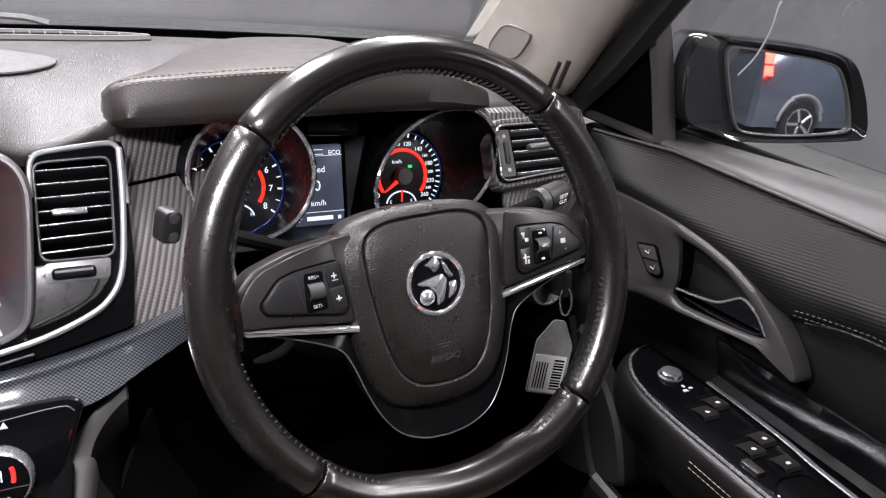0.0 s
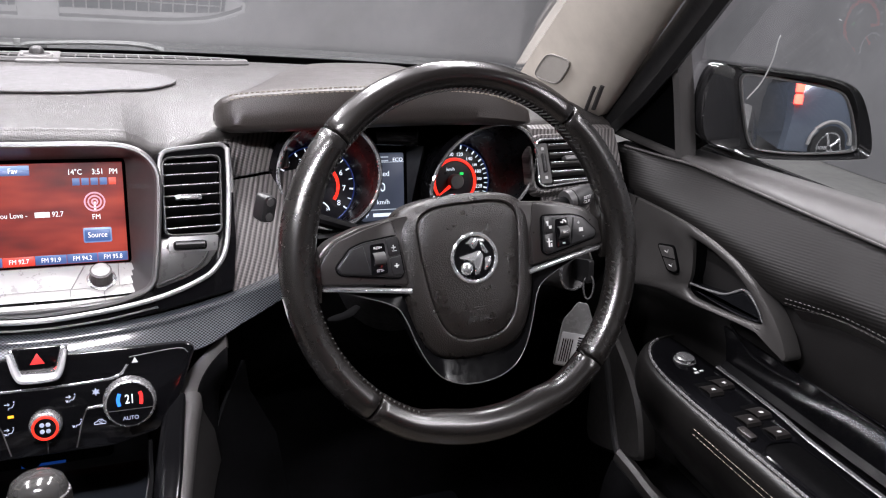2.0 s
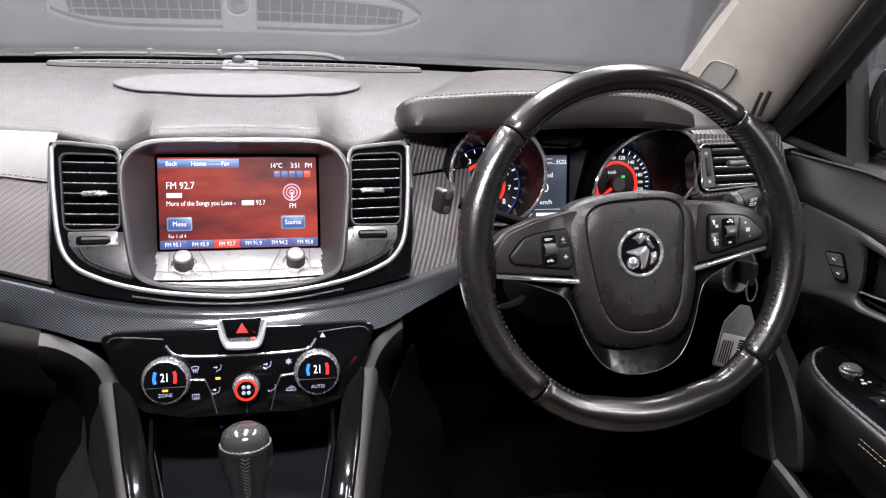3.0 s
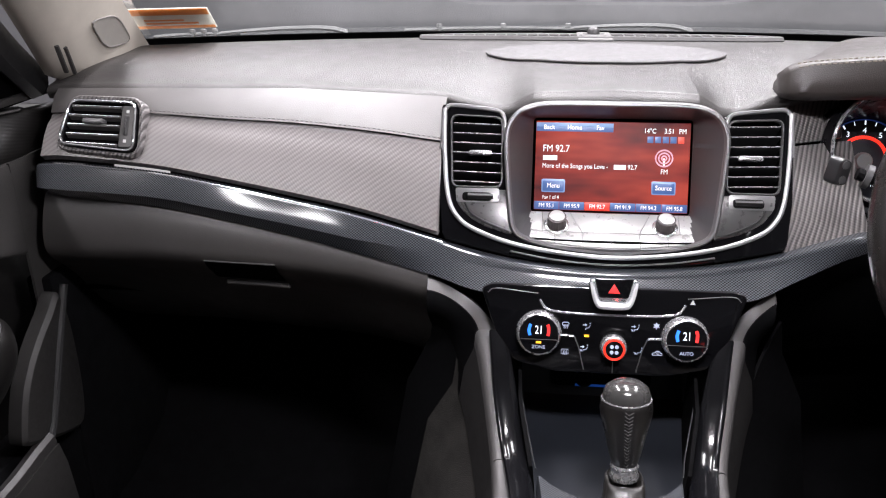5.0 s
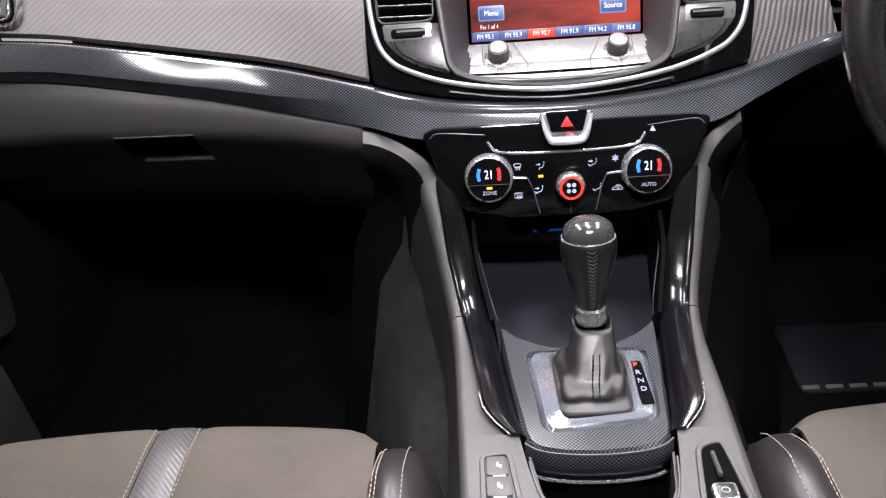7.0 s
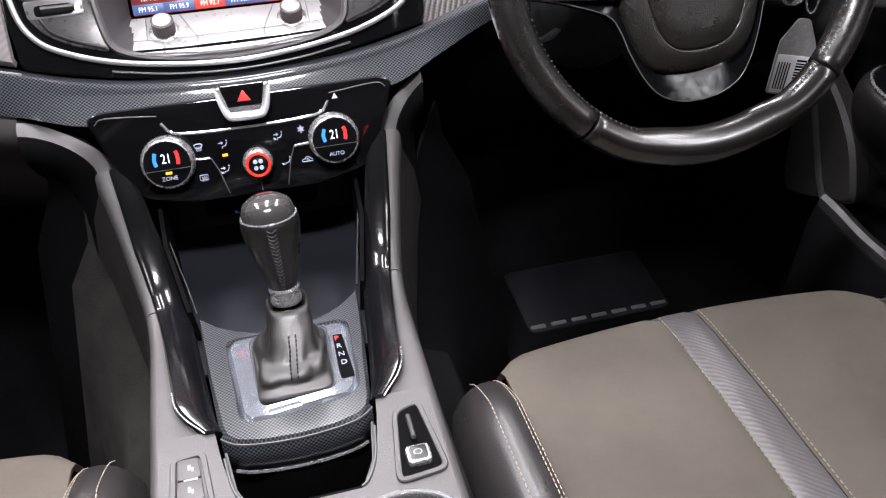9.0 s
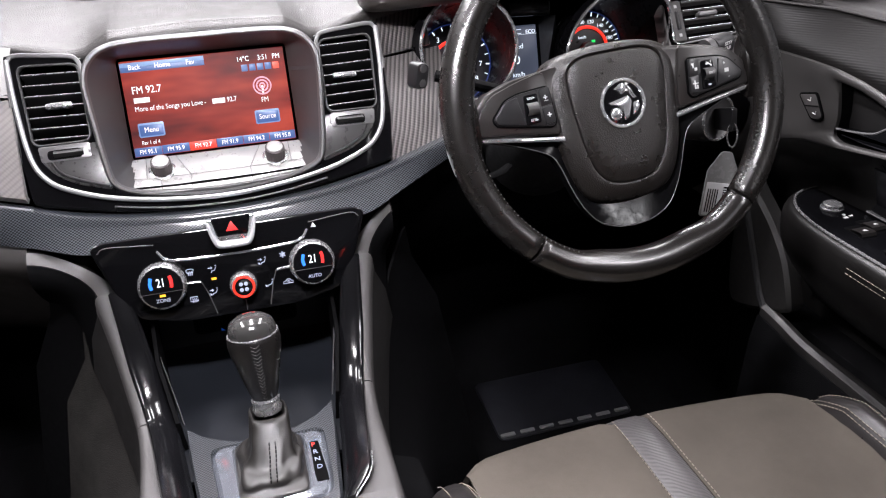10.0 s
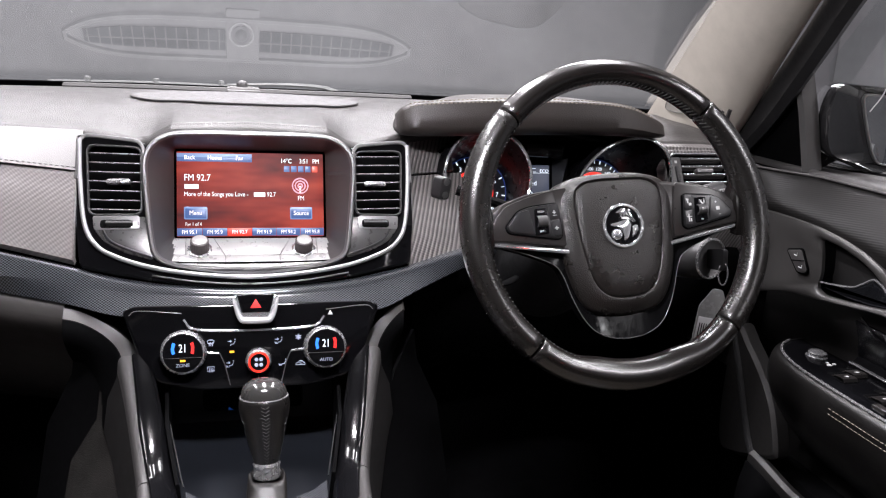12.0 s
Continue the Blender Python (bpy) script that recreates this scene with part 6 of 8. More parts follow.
for s in (-1, 1):
    sp = rounded([(s * 0.05, 0.046), (s * 0.105, 0.0395), (s * 0.135, 0.03), (s * 0.149, 0.017), (s * 0.160, -0.002), (s * 0.157, -0.0095), (s * 0.112, -0.0145), (s * 0.06, -0.0225), (s * 0.06, 0.01)], 0.006, 3)
    spoke = part("spoke_cover", plate(WP, sp, -0.03, -0.0055, 0.004), M_SPOKE, wheel, "satin dark grey spoke cover")
    sf = rounded([(s * 0.074, 0.0425), (s * 0.104, 0.036), (s * 0.131, 0.0275), (s * 0.1445, 0.013), (s * 0.1515, -0.0035), (s * 0.148, -0.0085), (s * 0.112, -0.0125), (s * 0.0655, -0.0205), (s * 0.068, 0.01)], 0.006, 3)
    part("spoke_panel", plate(WP, sf, -0.012, -0.0035, 0.0014), M_SPOKE, spoke, "raised satin panel of the spoke")
    WP_ = Plane(WP(0.007 if s < 0 else 0.002, 0.0, 0.0032), WP.u, WP.v)
    bl = rounded([(s * 0.0795, 0.027), (s * 0.112, 0.0245), (s * 0.125, 0.0205), (s * 0.1395, 0.005), (s * 0.1365, -0.0015), (s * 0.0805, -0.0118), (s * 0.0765, -0.008)], 0.004, 3)
    part("switch_bezel", plate(WP_, inset(bl, -0.0014), -0.008, -0.0047, 0.0006), M_DARK, spoke)
    part("switch_pad", plate(WP_, bl, -0.008, -0.0032, 0.001), M_BUTTON, spoke, "black switch pad")
    if s < 0:
        cells = [[(-0.091, 0.0255), (-0.0795, 0.027), (-0.078, 0.010), (-0.0895, 0.0085)], [(-0.0895, 0.0075), (-0.078, 0.009), (-0.077, -0.0075), (-0.088, -0.0095)], [(-0.1365, -0.0005), (-0.1385, 0.005), (-0.125, 0.0195), (-0.113, 0.022), (-0.108, -0.0055)]]
    else:
        cells = [[(0.0905, 0.0255), (0.0795, 0.0265), (0.0782, 0.0095), (0.089, 0.0095)], [(0.0888, 0.0085), (0.078, 0.0085), (0.0775, -0.0075), (0.0875, -0.0095)], [(0.1365, -0.0005), (0.1385, 0.005), (0.125, 0.0195), (0.113, 0.022), (0.108, -0.0055)]]
    for c in cells:
        part("key", plate(WP_, rounded(c, 0.0015, 2), -0.005, -0.0022, 0.0008), M_BUTTON, spoke)
    cx = s * 0.0995
    part("rocker_well", plate(WP_, rounded([(cx - 0.007, 0.022), (cx + 0.007, 0.0225), (cx + 0.0075, -0.0055), (cx - 0.0085, -0.0065)], 0.002), -0.005, -0.002, 0.0008), M_GLOSS, spoke, "gloss rocker well")
    rk = [[WP_(cx + x, 0.0085 + 0.0062 * math.sin(t), -0.003 + 0.0065 * math.cos(t)) for t in np.linspace(-1.4, 1.4, 9)] for x in (-0.0055, -0.0045, 0.0045, 0.0055)]
    part("rocker", thicken(loft(rk, closed=False), 0.001), M_BEZEL, spoke, "ribbed thumb rocker")
    if s < 0:
        words("key_text", "RES/+", WP_, cx, 0.0185, -0.0018, 0.0034, M_PRINT, spoke, "CENTER")
        words("key_text", "SET/-", WP_, cx, -0.0025, -0.0018, 0.0034, M_PRINT, spoke, "CENTER")
        marks = [(-0.0865, 0.0165, -0.0825, 0.0175), (-0.0850, 0.0150, -0.0840, 0.0192), (-0.0855, -0.0005, -0.0810, 0.0005), (-0.0838, -0.002, -0.0828, 0.0022), (-0.0862, 0.0135, -0.0818, 0.0141)]
    else:
        words("key_text", "+", WP_, 0.1185, 0.0155, -0.0018, 0.006, M_PRINT, spoke, "CENTER")
        words("key_text", "-", WP_, 0.1225, 0.002, -0.0018, 0.006, M_PRINT, spoke, "CENTER")
        words("key_text", "SRC", WP_, cx, 0.0085, 0.0038, 0.0034, M_PRINT, spoke, "CENTER")
        marks = [(0.0815, 0.0195, 0.0845, 0.0215), (0.0825, 0.0165, 0.084, 0.0195), (0.0845, 0.0135, 0.0875, 0.0165), (0.0805, 0.0005, 0.0865, 0.0015), (0.082, -0.0045, 0.0835, 0.004), (0.0845, -0.0045, 0.086, -0.001), (cx - 0.0016, 0.0175, cx + 0.0016, 0.0192), (cx - 0.0016, -0.0035, cx + 0.0016, -0.0018), (0.1185, 0.0065, 0.123, 0.0105)]
    part("key_marks", bars(WP_, marks, -0.0019), M_PRINT, spoke, "pale printed signs")
    part("spoke_trim", plate(WP, rounded([(s * 0.062, -0.024), (s * 0.11, -0.0160), (s * 0.147, -0.0105), (s * 0.146, -0.0148), (s * 0.11, -0.0208), (s * 0.062, -0.0292)], 0.0012, 2), -0.02, -0.004, 0.0015), M_CHROME, spoke, "bright metal spoke trim")
    # leather root of the spoke on the rim
    root = [[WP(s * (0.148 + 0.004 * k), v, w) for v, w in ((0.044 - 0.002 * k, -0.004), (0.02, 0.002 + 0.001 * k), (-0.01, -0.001), (-0.024, -0.008), (-0.02, -0.018), (0.03, -0.018))] for k in range(3)]
    part("spoke_root", loft(root), M_WHEELPERF, wheel, "leather root of a spoke")

tlh = [(0.15, -0.0115), (0.112, -0.024), (0.08, -0.0385), (0.07, -0.053), (0.0625, -0.076), (0.0525, -0.0985), (0.039, -0.1155), (0.02, -0.1245), (0.0, -0.127)]
tin = [(0.146, -0.0085), (0.108, -0.0165), (0.064, -0.0235), (0.058, -0.05), (0.052, -0.074), (0.043, -0.088), (0.032, -0.0965), (0.016, -0.1), (0.0, -0.101)]
o_ = smooth_path([(u, v, 0) for u, v in tlh], 4)
i_ = smooth_path([(u, v, 0) for u, v in tin], 4)
o_ = o_ + [Vector((-p.x, p.y, 0)) for p in reversed(o_[:-1])]
i_ = i_ + [Vector((-p.x, p.y, 0)) for p in reversed(i_[:-1])]
rows = []
for a, b in zip(o_, i_):
    rows.append([WP(a.x, a.y, -0.026), WP(a.x, a.y, -0.0125), WP(a.x * 0.97 + b.x * 0.03, a.y * 0.97 + b.y * 0.03, -0.0105), WP((a.x + b.x) / 2, (a.y + b.y) / 2, -0.0135), WP(b.x, b.y, -0.016), WP(b.x, b.y, -0.028)])
part("lower_trim", loft(rows, closed=True, caps=True), M_LOWTRIM, wheel, "satin black lower spoke trim")
part("trim_edge", sweep([WP(a.x, a.y, -0.0108) for a in o_], 0.0006, 5), M_FRAME, wheel, "thin bright edge of the lower trim")
part("hub_back", lathe(Plane(WP(0, -0.01, 0), WP.u, WP.v), [(0.05, -0.03), (0.055, -0.05), (0.05, -0.07), (0.048, -0.075)], 32), M_DARK, wheel)

# ---- column, stalks, ignition, keys ----
col = thing("steering_column", WP(0, 0, -0.12), "black plastic steering column shroud", "steering column")
rings = []
for w, a, b, dv in ((-0.065, 0.052, 0.042, -0.008), (-0.1, 0.062, 0.05, -0.012), (-0.16, 0.07, 0.058, -0.02), (-0.24, 0.075, 0.07, -0.03)):
    rings.append([WP(a * math.cos(t), dv + b * math.sin(t) * (1.0 if math.sin(t) < 0 else 0.8), w) for t in np.linspace(0, 2 * math.pi, 28, endpoint=False)])
part("shroud", loft(rings), M_BLACK, col)
part("release_lever", sweep(smooth_path([(0.305, -0.11, 0.875), (0.292, -0.118, 0.871), (0.28, -0.12, 0.869), (0.271, -0.12, 0.868)], 4), 0.006, 8, flat=0.45, radii=[0.7, 0.8, 0.9, 1.0, 1.0, 1.0, 1.0, 1.0, 1.0, 0.9, 0.8, 0.6, 0.4]), M_DARK, col, "small black column release lever")
stalk = thing("wiper_stalk", (0.3, -0.08, 0.97), "black wiper stalk with a ribbed round end", "control stalk", "column stalks")
part("arm", sweep(smooth_path([(0.335, -0.095, 0.945), (0.29, -0.086, 0.957), (0.235, -0.072, 0.9725)], 5), 0.0085, 10, flat=0.7), M_DARK, stalk)
SE = Plane((0.2175, -0.076, 0.9755), (0.93, 0.3, -0.12), (0.1, 0.08, 0.99))
part("end_cap", plate(SE, rounded([(-0.009, -0.0135), (0.0075, -0.0145), (0.0095, 0.0125), (-0.0065, 0.0145)], 0.0065, 4), -0.012, 0.005, 0.004), M_BUTTON, stalk, "rounded black switch end")
for d in (-0.0075, 0.0075):
    part("dot", lathe(Plane(SE(0.0005, d, 0.0045), SE.u, SE.v), [(0.0042, -0.001), (0.0042, 0.0008), (0.003, 0.0012), (0.0003, 0.0008)], 16), M_BEZEL, stalk, "grey round mark")
part("ring", sweep([(0.247, -0.075, 0.9695), (0.2415, -0.0735, 0.971)], 0.0125, 12), M_BEZEL, stalk, "printed ring on the stalk")
st2 = thing("lamp_stalk", (0.5, -0.08, 0.96), "grey-printed lamp stalk beside the driver's vent", "control stalk", "column stalks")
part("arm", sweep(smooth_path([(0.46, -0.1, 0.955), (0.52, -0.09, 0.963), (0.56, -0.082, 0.97)], 5), 0.0085, 10, flat=0.8), M_DARK, st2)
part("ring", sweep([(0.555, -0.083, 0.9695), (0.563, -0.0815, 0.971)], 0.013, 12), M_BEZEL, st2, "ribbed grey ring")
part("end_cap", sweep([(0.564, -0.081, 0.971), (0.585, -0.076, 0.975), (0.59, -0.075, 0.976)], 0.0125, 12, radii=[1.05, 1.0, 0.85]), M_BLACK, st2)
SPn = Plane((0.535, -0.0985, 0.9685), (1, 0.15, 0.17), (-0.15, -0.2, 1))
part("marks", bars(SPn, [(-0.02, -0.002, -0.008, 0.002), (-0.004, -0.003, 0.004, 0.003)], 0.001), M_PRINT, st2, "pale printed signs")
words("print_text", "SET/", SPn, 0.04, 0.005, 0.004, 0.0055, M_PRINT, st2, "CENTER")
words("print_text", "CLR", SPn, 0.04, -0.001, 0.004, 0.0055, M_PRINT, st2, "CENTER")
ig = thing("ignition_lock", (0.585, -0.07, 0.885), "dark grey ignition lock with bright ring, key inserted", "ignition lock")
IP = Plane((0.577, -0.088, 0.888), (0.96, 0.25, 0.05), (0.02, 0.2, 0.98))
part("barrel", lathe(IP, [(0.028, -0.06), (0.028, -0.012), (0.026, 0.0), (0.024, 0.004), (0.02, 0.002), (0.014, 0.001), (0.0003, 0.001)], 36), M_BEZEL, ig)
part("bright_ring", sweep([IP(0.025 * math.cos(t), 0.025 * math.sin(t), 0.003) for t in np.linspace(0, 2 * math.pi, 40, endpoint=False)], 0.0018, 8, closed=True), M_SATIN, ig, "bright metal ring")
key = thing("car_key", (0.58, -0.1, 0.87), "car key on a ring with a clear plastic stock tag", "key")
part("key_blade", plate(Plane(IP(0, 0, 0), IP.v, IP.n), rounded([(-0.012, 0.0), (0.012, 0.0), (0.014, 0.028), (-0.014, 0.028)], 0.004), -0.005, 0.005, 0.003), M_BUTTON, key, "black key head")
part("key_ring", sweep([IP(-0.002 + 0.004 * math.sin(t), -0.018 + 0.014 * math.cos(t), 0.026 + 0.004 * math.sin(t)) for t in np.linspace(0, 2 * math.pi, 24, endpoint=False)], 0.0011, 6, closed=True), M_CHROME, key, "split steel ring")
TP = Plane((0.573, -0.117, 0.808), (0.93, -0.36, -0.1), (0.1, 0.02, 0.99))
tag = rounded([(-0.019, -0.036), (0.019, -0.036), (0.0195, 0.02), (0.006, 0.047), (-0.006, 0.047), (-0.019, 0.022)], 0.003, 3)
part("tag", plate(TP, tag, -0.0009, 0.0009, 0.0005), surface("tag_plastic", (0.22, 0.22, 0.22), 0.25, vary=0.1), key, "grey see-through tag sleeve")
tp = part("tag_paper", plate(TP, box_loop(-0.0165, -0.034, 0.0165, 0.008, 0.001), -0.0002, 0.0014, 0.0002), surface("tag_card", (0.55, 0.55, 0.56), 0.6), key, "white printed card")
part("tag_print", bars(TP, [(0.004 + 0.0, -0.03 + k * 0.0032, 0.0145, -0.0285 + k * 0.0032 + (0.0006 if k % 3 else 0)) for k in range(11)] + [(-0.014 + 0.0028 * k, -0.03, -0.0128 + 0.0028 * k, 0.0) for k in range(5)], 0.0015), M_DARK, tp, "plain dark bars")

# ---- centre console ----
con = thing("center_console", (0, -0.3, 0.36), "dark grey center console with gloss black side trims and carbon-look plate", "console")
# stations: y, z of crown, inner x, edge of the crown, outer x
ST = [(-0.03, 0.842, 0.150, 0.184, 0.205), (-0.05, 0.826, 0.138, 0.170, 0.190), (-0.075, 0.80, 0.126, 0.1545, 0.172), (-0.105, 0.765, 0.119, 0.142, 0.156), (-0.14, 0.722, 0.112, 0.1315, 0.144), (-0.175, 0.688, 0.104, 0.1235, 0.134), (-0.215, 0.6775, 0.097, 0.1195, 0.130), (-0.27, 0.6785, 0.092, 0.1172, 0.128), (-0.335, 0.679, 0.078, 0.115, 0.127), (-0.355, 0.679, 0.0735, 0.1142, 0.127), (-0.39, 0.679, 0.100, 0.113, 0.127), (-0.43, 0.679, 0.099, 0.112, 0.127), (-0.5, 0.679, 0.098, 0.111, 0.127), (-0.62, 0.679, 0.098, 0.111, 0.127), (-0.8, 0.679, 0.098, 0.111, 0.127)]
for s in (-1, 1):
    def crown_rows(sts):
        return [[(s * xi, y, z - 0.02), (s * xi, y, z - 0.003), (s * (xi + 0.003), y, z), (s * (xc - 0.0075), y, z), (s * (xc - 0.0045), y, z - 0.001), (s * (xc - 0.002), y, z - 0.0035), (s * (xc - 0.0005), y, z - 0.008), (s * xc, y, z - 0.015), (s * (xc + 0.0005), y, z - 0.02)] for y, z, xi, xc, xo in sts]

    def side_rows(sts):
        return [[(s * (xc - 0.0008), y, z - 0.015), (s * (xc + 0.0015), y, z - 0.026), (s * (xo - 0.004), y, z - 0.05), (s * (xo + 0.002), y, z - 0.09)] for y, z, xi, xc, xo in sts]

    def dense(sts, n):
        t = np.linspace(0, len(sts) - 1, n)
        return [tuple(spline(range(len(sts)), [q[k] for q in sts], v) for k in range(5)) for v in t]
    allst = dense(ST, 60)
    def at_y(yy):
        return tuple(float(np.interp(-yy, [-q[0] for q in allst], [q[k] for q in allst])) for k in range(5))

    front = [at_y(-0.088)] + [q for q in allst if -0.092 > q[0] > -0.184] + [at_y(-0.1852)]
    back = [at_y(-0.1856)] + [q for q in allst if q[0] < -0.187]
    # shoulder that turns from the dashboard into the rail
    y0, z0 = spline(CX, CLY, -0.2), spline(CX, CLZ, -0.2)
    c0, c1 = crown_rows([at_y(-0.088)])[0], crown_rows([at_y(-0.094)])[0]
    e0, e1 = side_rows([at_y(-0.088)])[0], side_rows([at_y(-0.094)])[0]
    rail0, rail1 = c0[1:8] + e0[1:], c1[1:8] + e1[1:]
    gl = [(0.002, 0.001), (-0.008, -0.002), (-0.015, -0.0045), (-0.021, -0.01), (-0.025, -0.016), (-0.0265, -0.023), (-0.026, -0.031), (-0.017, -0.043), (0.0, -0.06), (0.04, -0.092)]
    xs_ = 0.2035 if s < 0 else 0.176
    along = []
    for v in np.linspace(0, 1, 12):
        h = (2 * v ** 3 - 3 * v ** 2 + 1, v ** 3 - 2 * v ** 2 + v, -2 * v ** 3 + 3 * v ** 2, v ** 3 - v ** 2)
        ring = []
        for (dy, dz), b0, b1 in zip(gl, rail0, rail1):
            A, B = Vector((s * xs_, y0 + dy, z0 + dz)), Vector(b0)
            ring.append(tuple(A * h[0] + Vector((-s * (0.075 if s < 0 else 0.03), -0.004, -0.006 if s < 0 else -0.02)) * h[1] + B * h[2] + (Vector(b1) - B).normalized() * 0.06 * h[3]))
        along.append(ring)
    # one shoulder in split tones: shaded side and flat black, lit crest grey
    part("shoulder_side", thicken(loft([r[3:] for r in along], closed=False), 0.003), M_DARK, con, "side of the shoulder, blackened for its shade", angle=60)
    part("shoulder_top", thicken(loft([r[:2] for r in along], closed=False), 0.004), M_SHADEDSKIN, con, "flat of the shoulder under the dashboard, blackened for its shade", angle=60)
    part("rail_shoulder", thicken(loft([r[1:4] for r in along], closed=False), 0.004), M_SURROUND, con, "grained shoulder crest flowing from the dashboard, coloured grey as the lit part", angle=60)
    part("front_side_rail", thicken(loft(crown_rows(front), closed=False), 0.004), M_GREY, con, "grained dark grey front side rail", angle=60)
    rear = [(q[0] - 0.0012,) + q[1:] for q in back]
    part("side_deck", thicken(loft(crown_rows(rear), closed=False), 0.004), M_GREY, con, "grained dark grey console deck", angle=60)
    part("upper_side", thicken(loft(side_rows(front + rear[1:]), closed=False), 0.004), M_DOORSKIN, con, "black upper console side", angle=60)
    flare = lambda y: min(1.0, max(0.0, (y + 0.36) / 0.1))
    low_rows = [[(s * (xo - 0.004), y, z - 0.06), (s * (xo + 0.002), y, z - 0.1), (s * (xo + 0.012 + 0.02 * flare(y)), y, z - 0.3 * (z - 0.3)), (s * (xo + 0.03 + 0.06 * flare(y)), y, 0.36)] for y, z, xi, xc, xo in allst]
    cut_ = next(k for k, r in enumerate(low_rows) if r[0][1] < (-0.07 if s < 0 else -0.185))
    # near-black front stretch: the shade under the dash is put into its colour
    part("front_lower_side", thicken(loft(low_rows[: cut_ + 1], closed=False), 0.004), M_DARK, con, "front console side, blackened for the footwell shade", angle=60)
    # one carpet in two tones: lit passenger side paler, shaded driver's side blacker
    part("lower_side", thicken(loft(low_rows[cut_:], closed=False), 0.004), M_CARPETLIT if s < 0 else M_CARPET, con, "dark carpeted console side, paler in colour on the lit passenger side", angle=60)
    tr = [(0.121, -0.102, 0.79), (0.115, -0.118, 0.762), (0.108, -0.142, 0.722), (0.099, -0.176, 0.69), (0.0905, -0.225, 0.683), (0.0835, -0.28, 0.684), (0.0765, -0.325, 0.685), (0.064, -0.35, 0.682)]
    p = smooth_path(flip(tr, s), 5)
    rows = []
    for k, q in enumerate(p):
        f = 0.7 + 0.3 * min(1, k / 10) if k < len(p) - 6 else 0.45 + 0.55 * (len(p) - 1 - k) / 6
        rows.append([(q.x + s * du * f, q.y, q.z + dz * f) for du, dz in ((0.0145, -0.012), (0.0145, 0.001), (0.0125, 0.0042), (0.005, 0.0035), (-0.004, 0.0005), (-0.0115, -0.0055), (-0.0135, -0.009), (-0.0135, -0.02))])
    part("side_trim", loft(rows), M_TRIMGLOSS, con, "gloss black side trim", angle=60)
    part("trim_tip", sweep([(r[1][0] + s * 0.0002, r[1][1], r[1][2] - 0.001) for r in rows[-9:]], 0.0009, 6), M_SATIN, con, "bright edge at the end of the trim")
    inn = [[(s * 0.1, -0.06, 0.77), (s * 0.1, -0.06, 0.63)], [(s * 0.096, -0.14, 0.725), (s * 0.09, -0.14, 0.63)], [(s * 0.083, -0.195, 0.683), (s * 0.078, -0.195, 0.63)]]
    part("tray_side", thicken(loft(inn, closed=False), 0.004), M_DARK, con, "dark tray side")
    part("tray_edge", sweep(smooth_path(flip([(0.094, -0.12, 0.725), (0.082, -0.16, 0.685), (0.0755, -0.192, 0.678)], s), 4), 0.0009, 5), M_BLACK, con)
# open tray in front of the lever
tray = [[(x, y, z) for y, z in ((-0.245, 0.648), (-0.17, 0.648), (-0.08, 0.655), (-0.03, 0.67), (-0.01, 0.70), (-0.01, 0.76))] for x in np.linspace(-0.1, 0.1, 9)]
part("tray_floor", thicken(loft(tray, closed=False), 0.004), surface("tray_rubber", (0.008, 0.0092, 0.012), 0.32, vary=0.25, rvary=0.04), con, "dark open tray floor")
part("socket_panel", plate(leaned((0, -0.035, 0.70), 10), box_loop(-0.06, -0.012, 0.06, 0.018, 0.008), -0.004, 0.006, 0.003), M_DARK, con, "small panel with sockets at the back of the tray")
part("socket_lamp", bars(leaned((0, -0.035, 0.70), 10), [(-0.03, -0.0105, 0.012, -0.0075)], 0.0068), glow("socket_blue", (0.01, 0.08, 0.45), 0.25), con, "dim blue socket lamp")
part("socket_cap", lathe(leaned((-0.02, -0.042, 0.703), 10), [(0.011, 0), (0.011, 0.006), (0.008, 0.007), (0.0003, 0.007)], 20), M_DARK, con)
# carbon plate
fe = [(0.0745, -0.198), (0.06, -0.216), (0.04, -0.229), (0.02, -0.237), (0.0, -0.24)]
pl = fe + [(-u, v) for u, v in reversed(fe[:-1])] + [(-0.0675, -0.28), (-0.0605, -0.345), (-0.057, -0.357), (-0.05, -0.3635), (-0.03, -0.3695), (0.0, -0.372), (0.03, -0.3695), (0.05, -0.3635), (0.057, -0.357), (0.0605, -0.345), (0.0675, -0.28)]
so = [(u * 0.98 + 0.003, v) for u, v in rounded([(-0.056, -0.243), (0.056, -0.243), (0.0505, -0.335), (-0.0445, -0.347)], 0.014, 5)]
si = rounded([(-0.028, -0.246), (0.036, -0.246), (0.034, -0.326), (-0.026, -0.33)], 0.008, 4)
part("carbon_plate", ring_frame(Plane((0, 0, 0.66), (1, 0, 0), (0, 1, 0)), pl, inset(so, 0.0005), -0.01, 0.019, 0.004, n=120), M_CARBONFLAT, con, "chequered carbon-look plate round the lever")
def rear_y(x):
    """y of the rounded back edge of the plate."""
    return -0.3725 + 0.006 * (x / 0.05) ** 2 + 0.006 * (abs(x) / 0.058) ** 8


rx_ = np.linspace(-0.0595, 0.0595, 25)
part("plate_edge", sweep([(x, rear_y(x) + 0.0005, 0.6775) for x in rx_], 0.001, 6), M_BEZEL, con, "grey plate edge")
face = [[(x, rear_y(x), 0.6765), (x, rear_y(x) - 0.0035, 0.672), (x, rear_y(x) - 0.004, 0.662), (x, rear_y(x) - 0.0015, 0.648), (x, rear_y(x) + 0.006, 0.64)] for x in rx_]
part("plate_face", thicken(loft(face, closed=False), 0.003), M_CARBON, con, "carbon-look rear face of the plate")
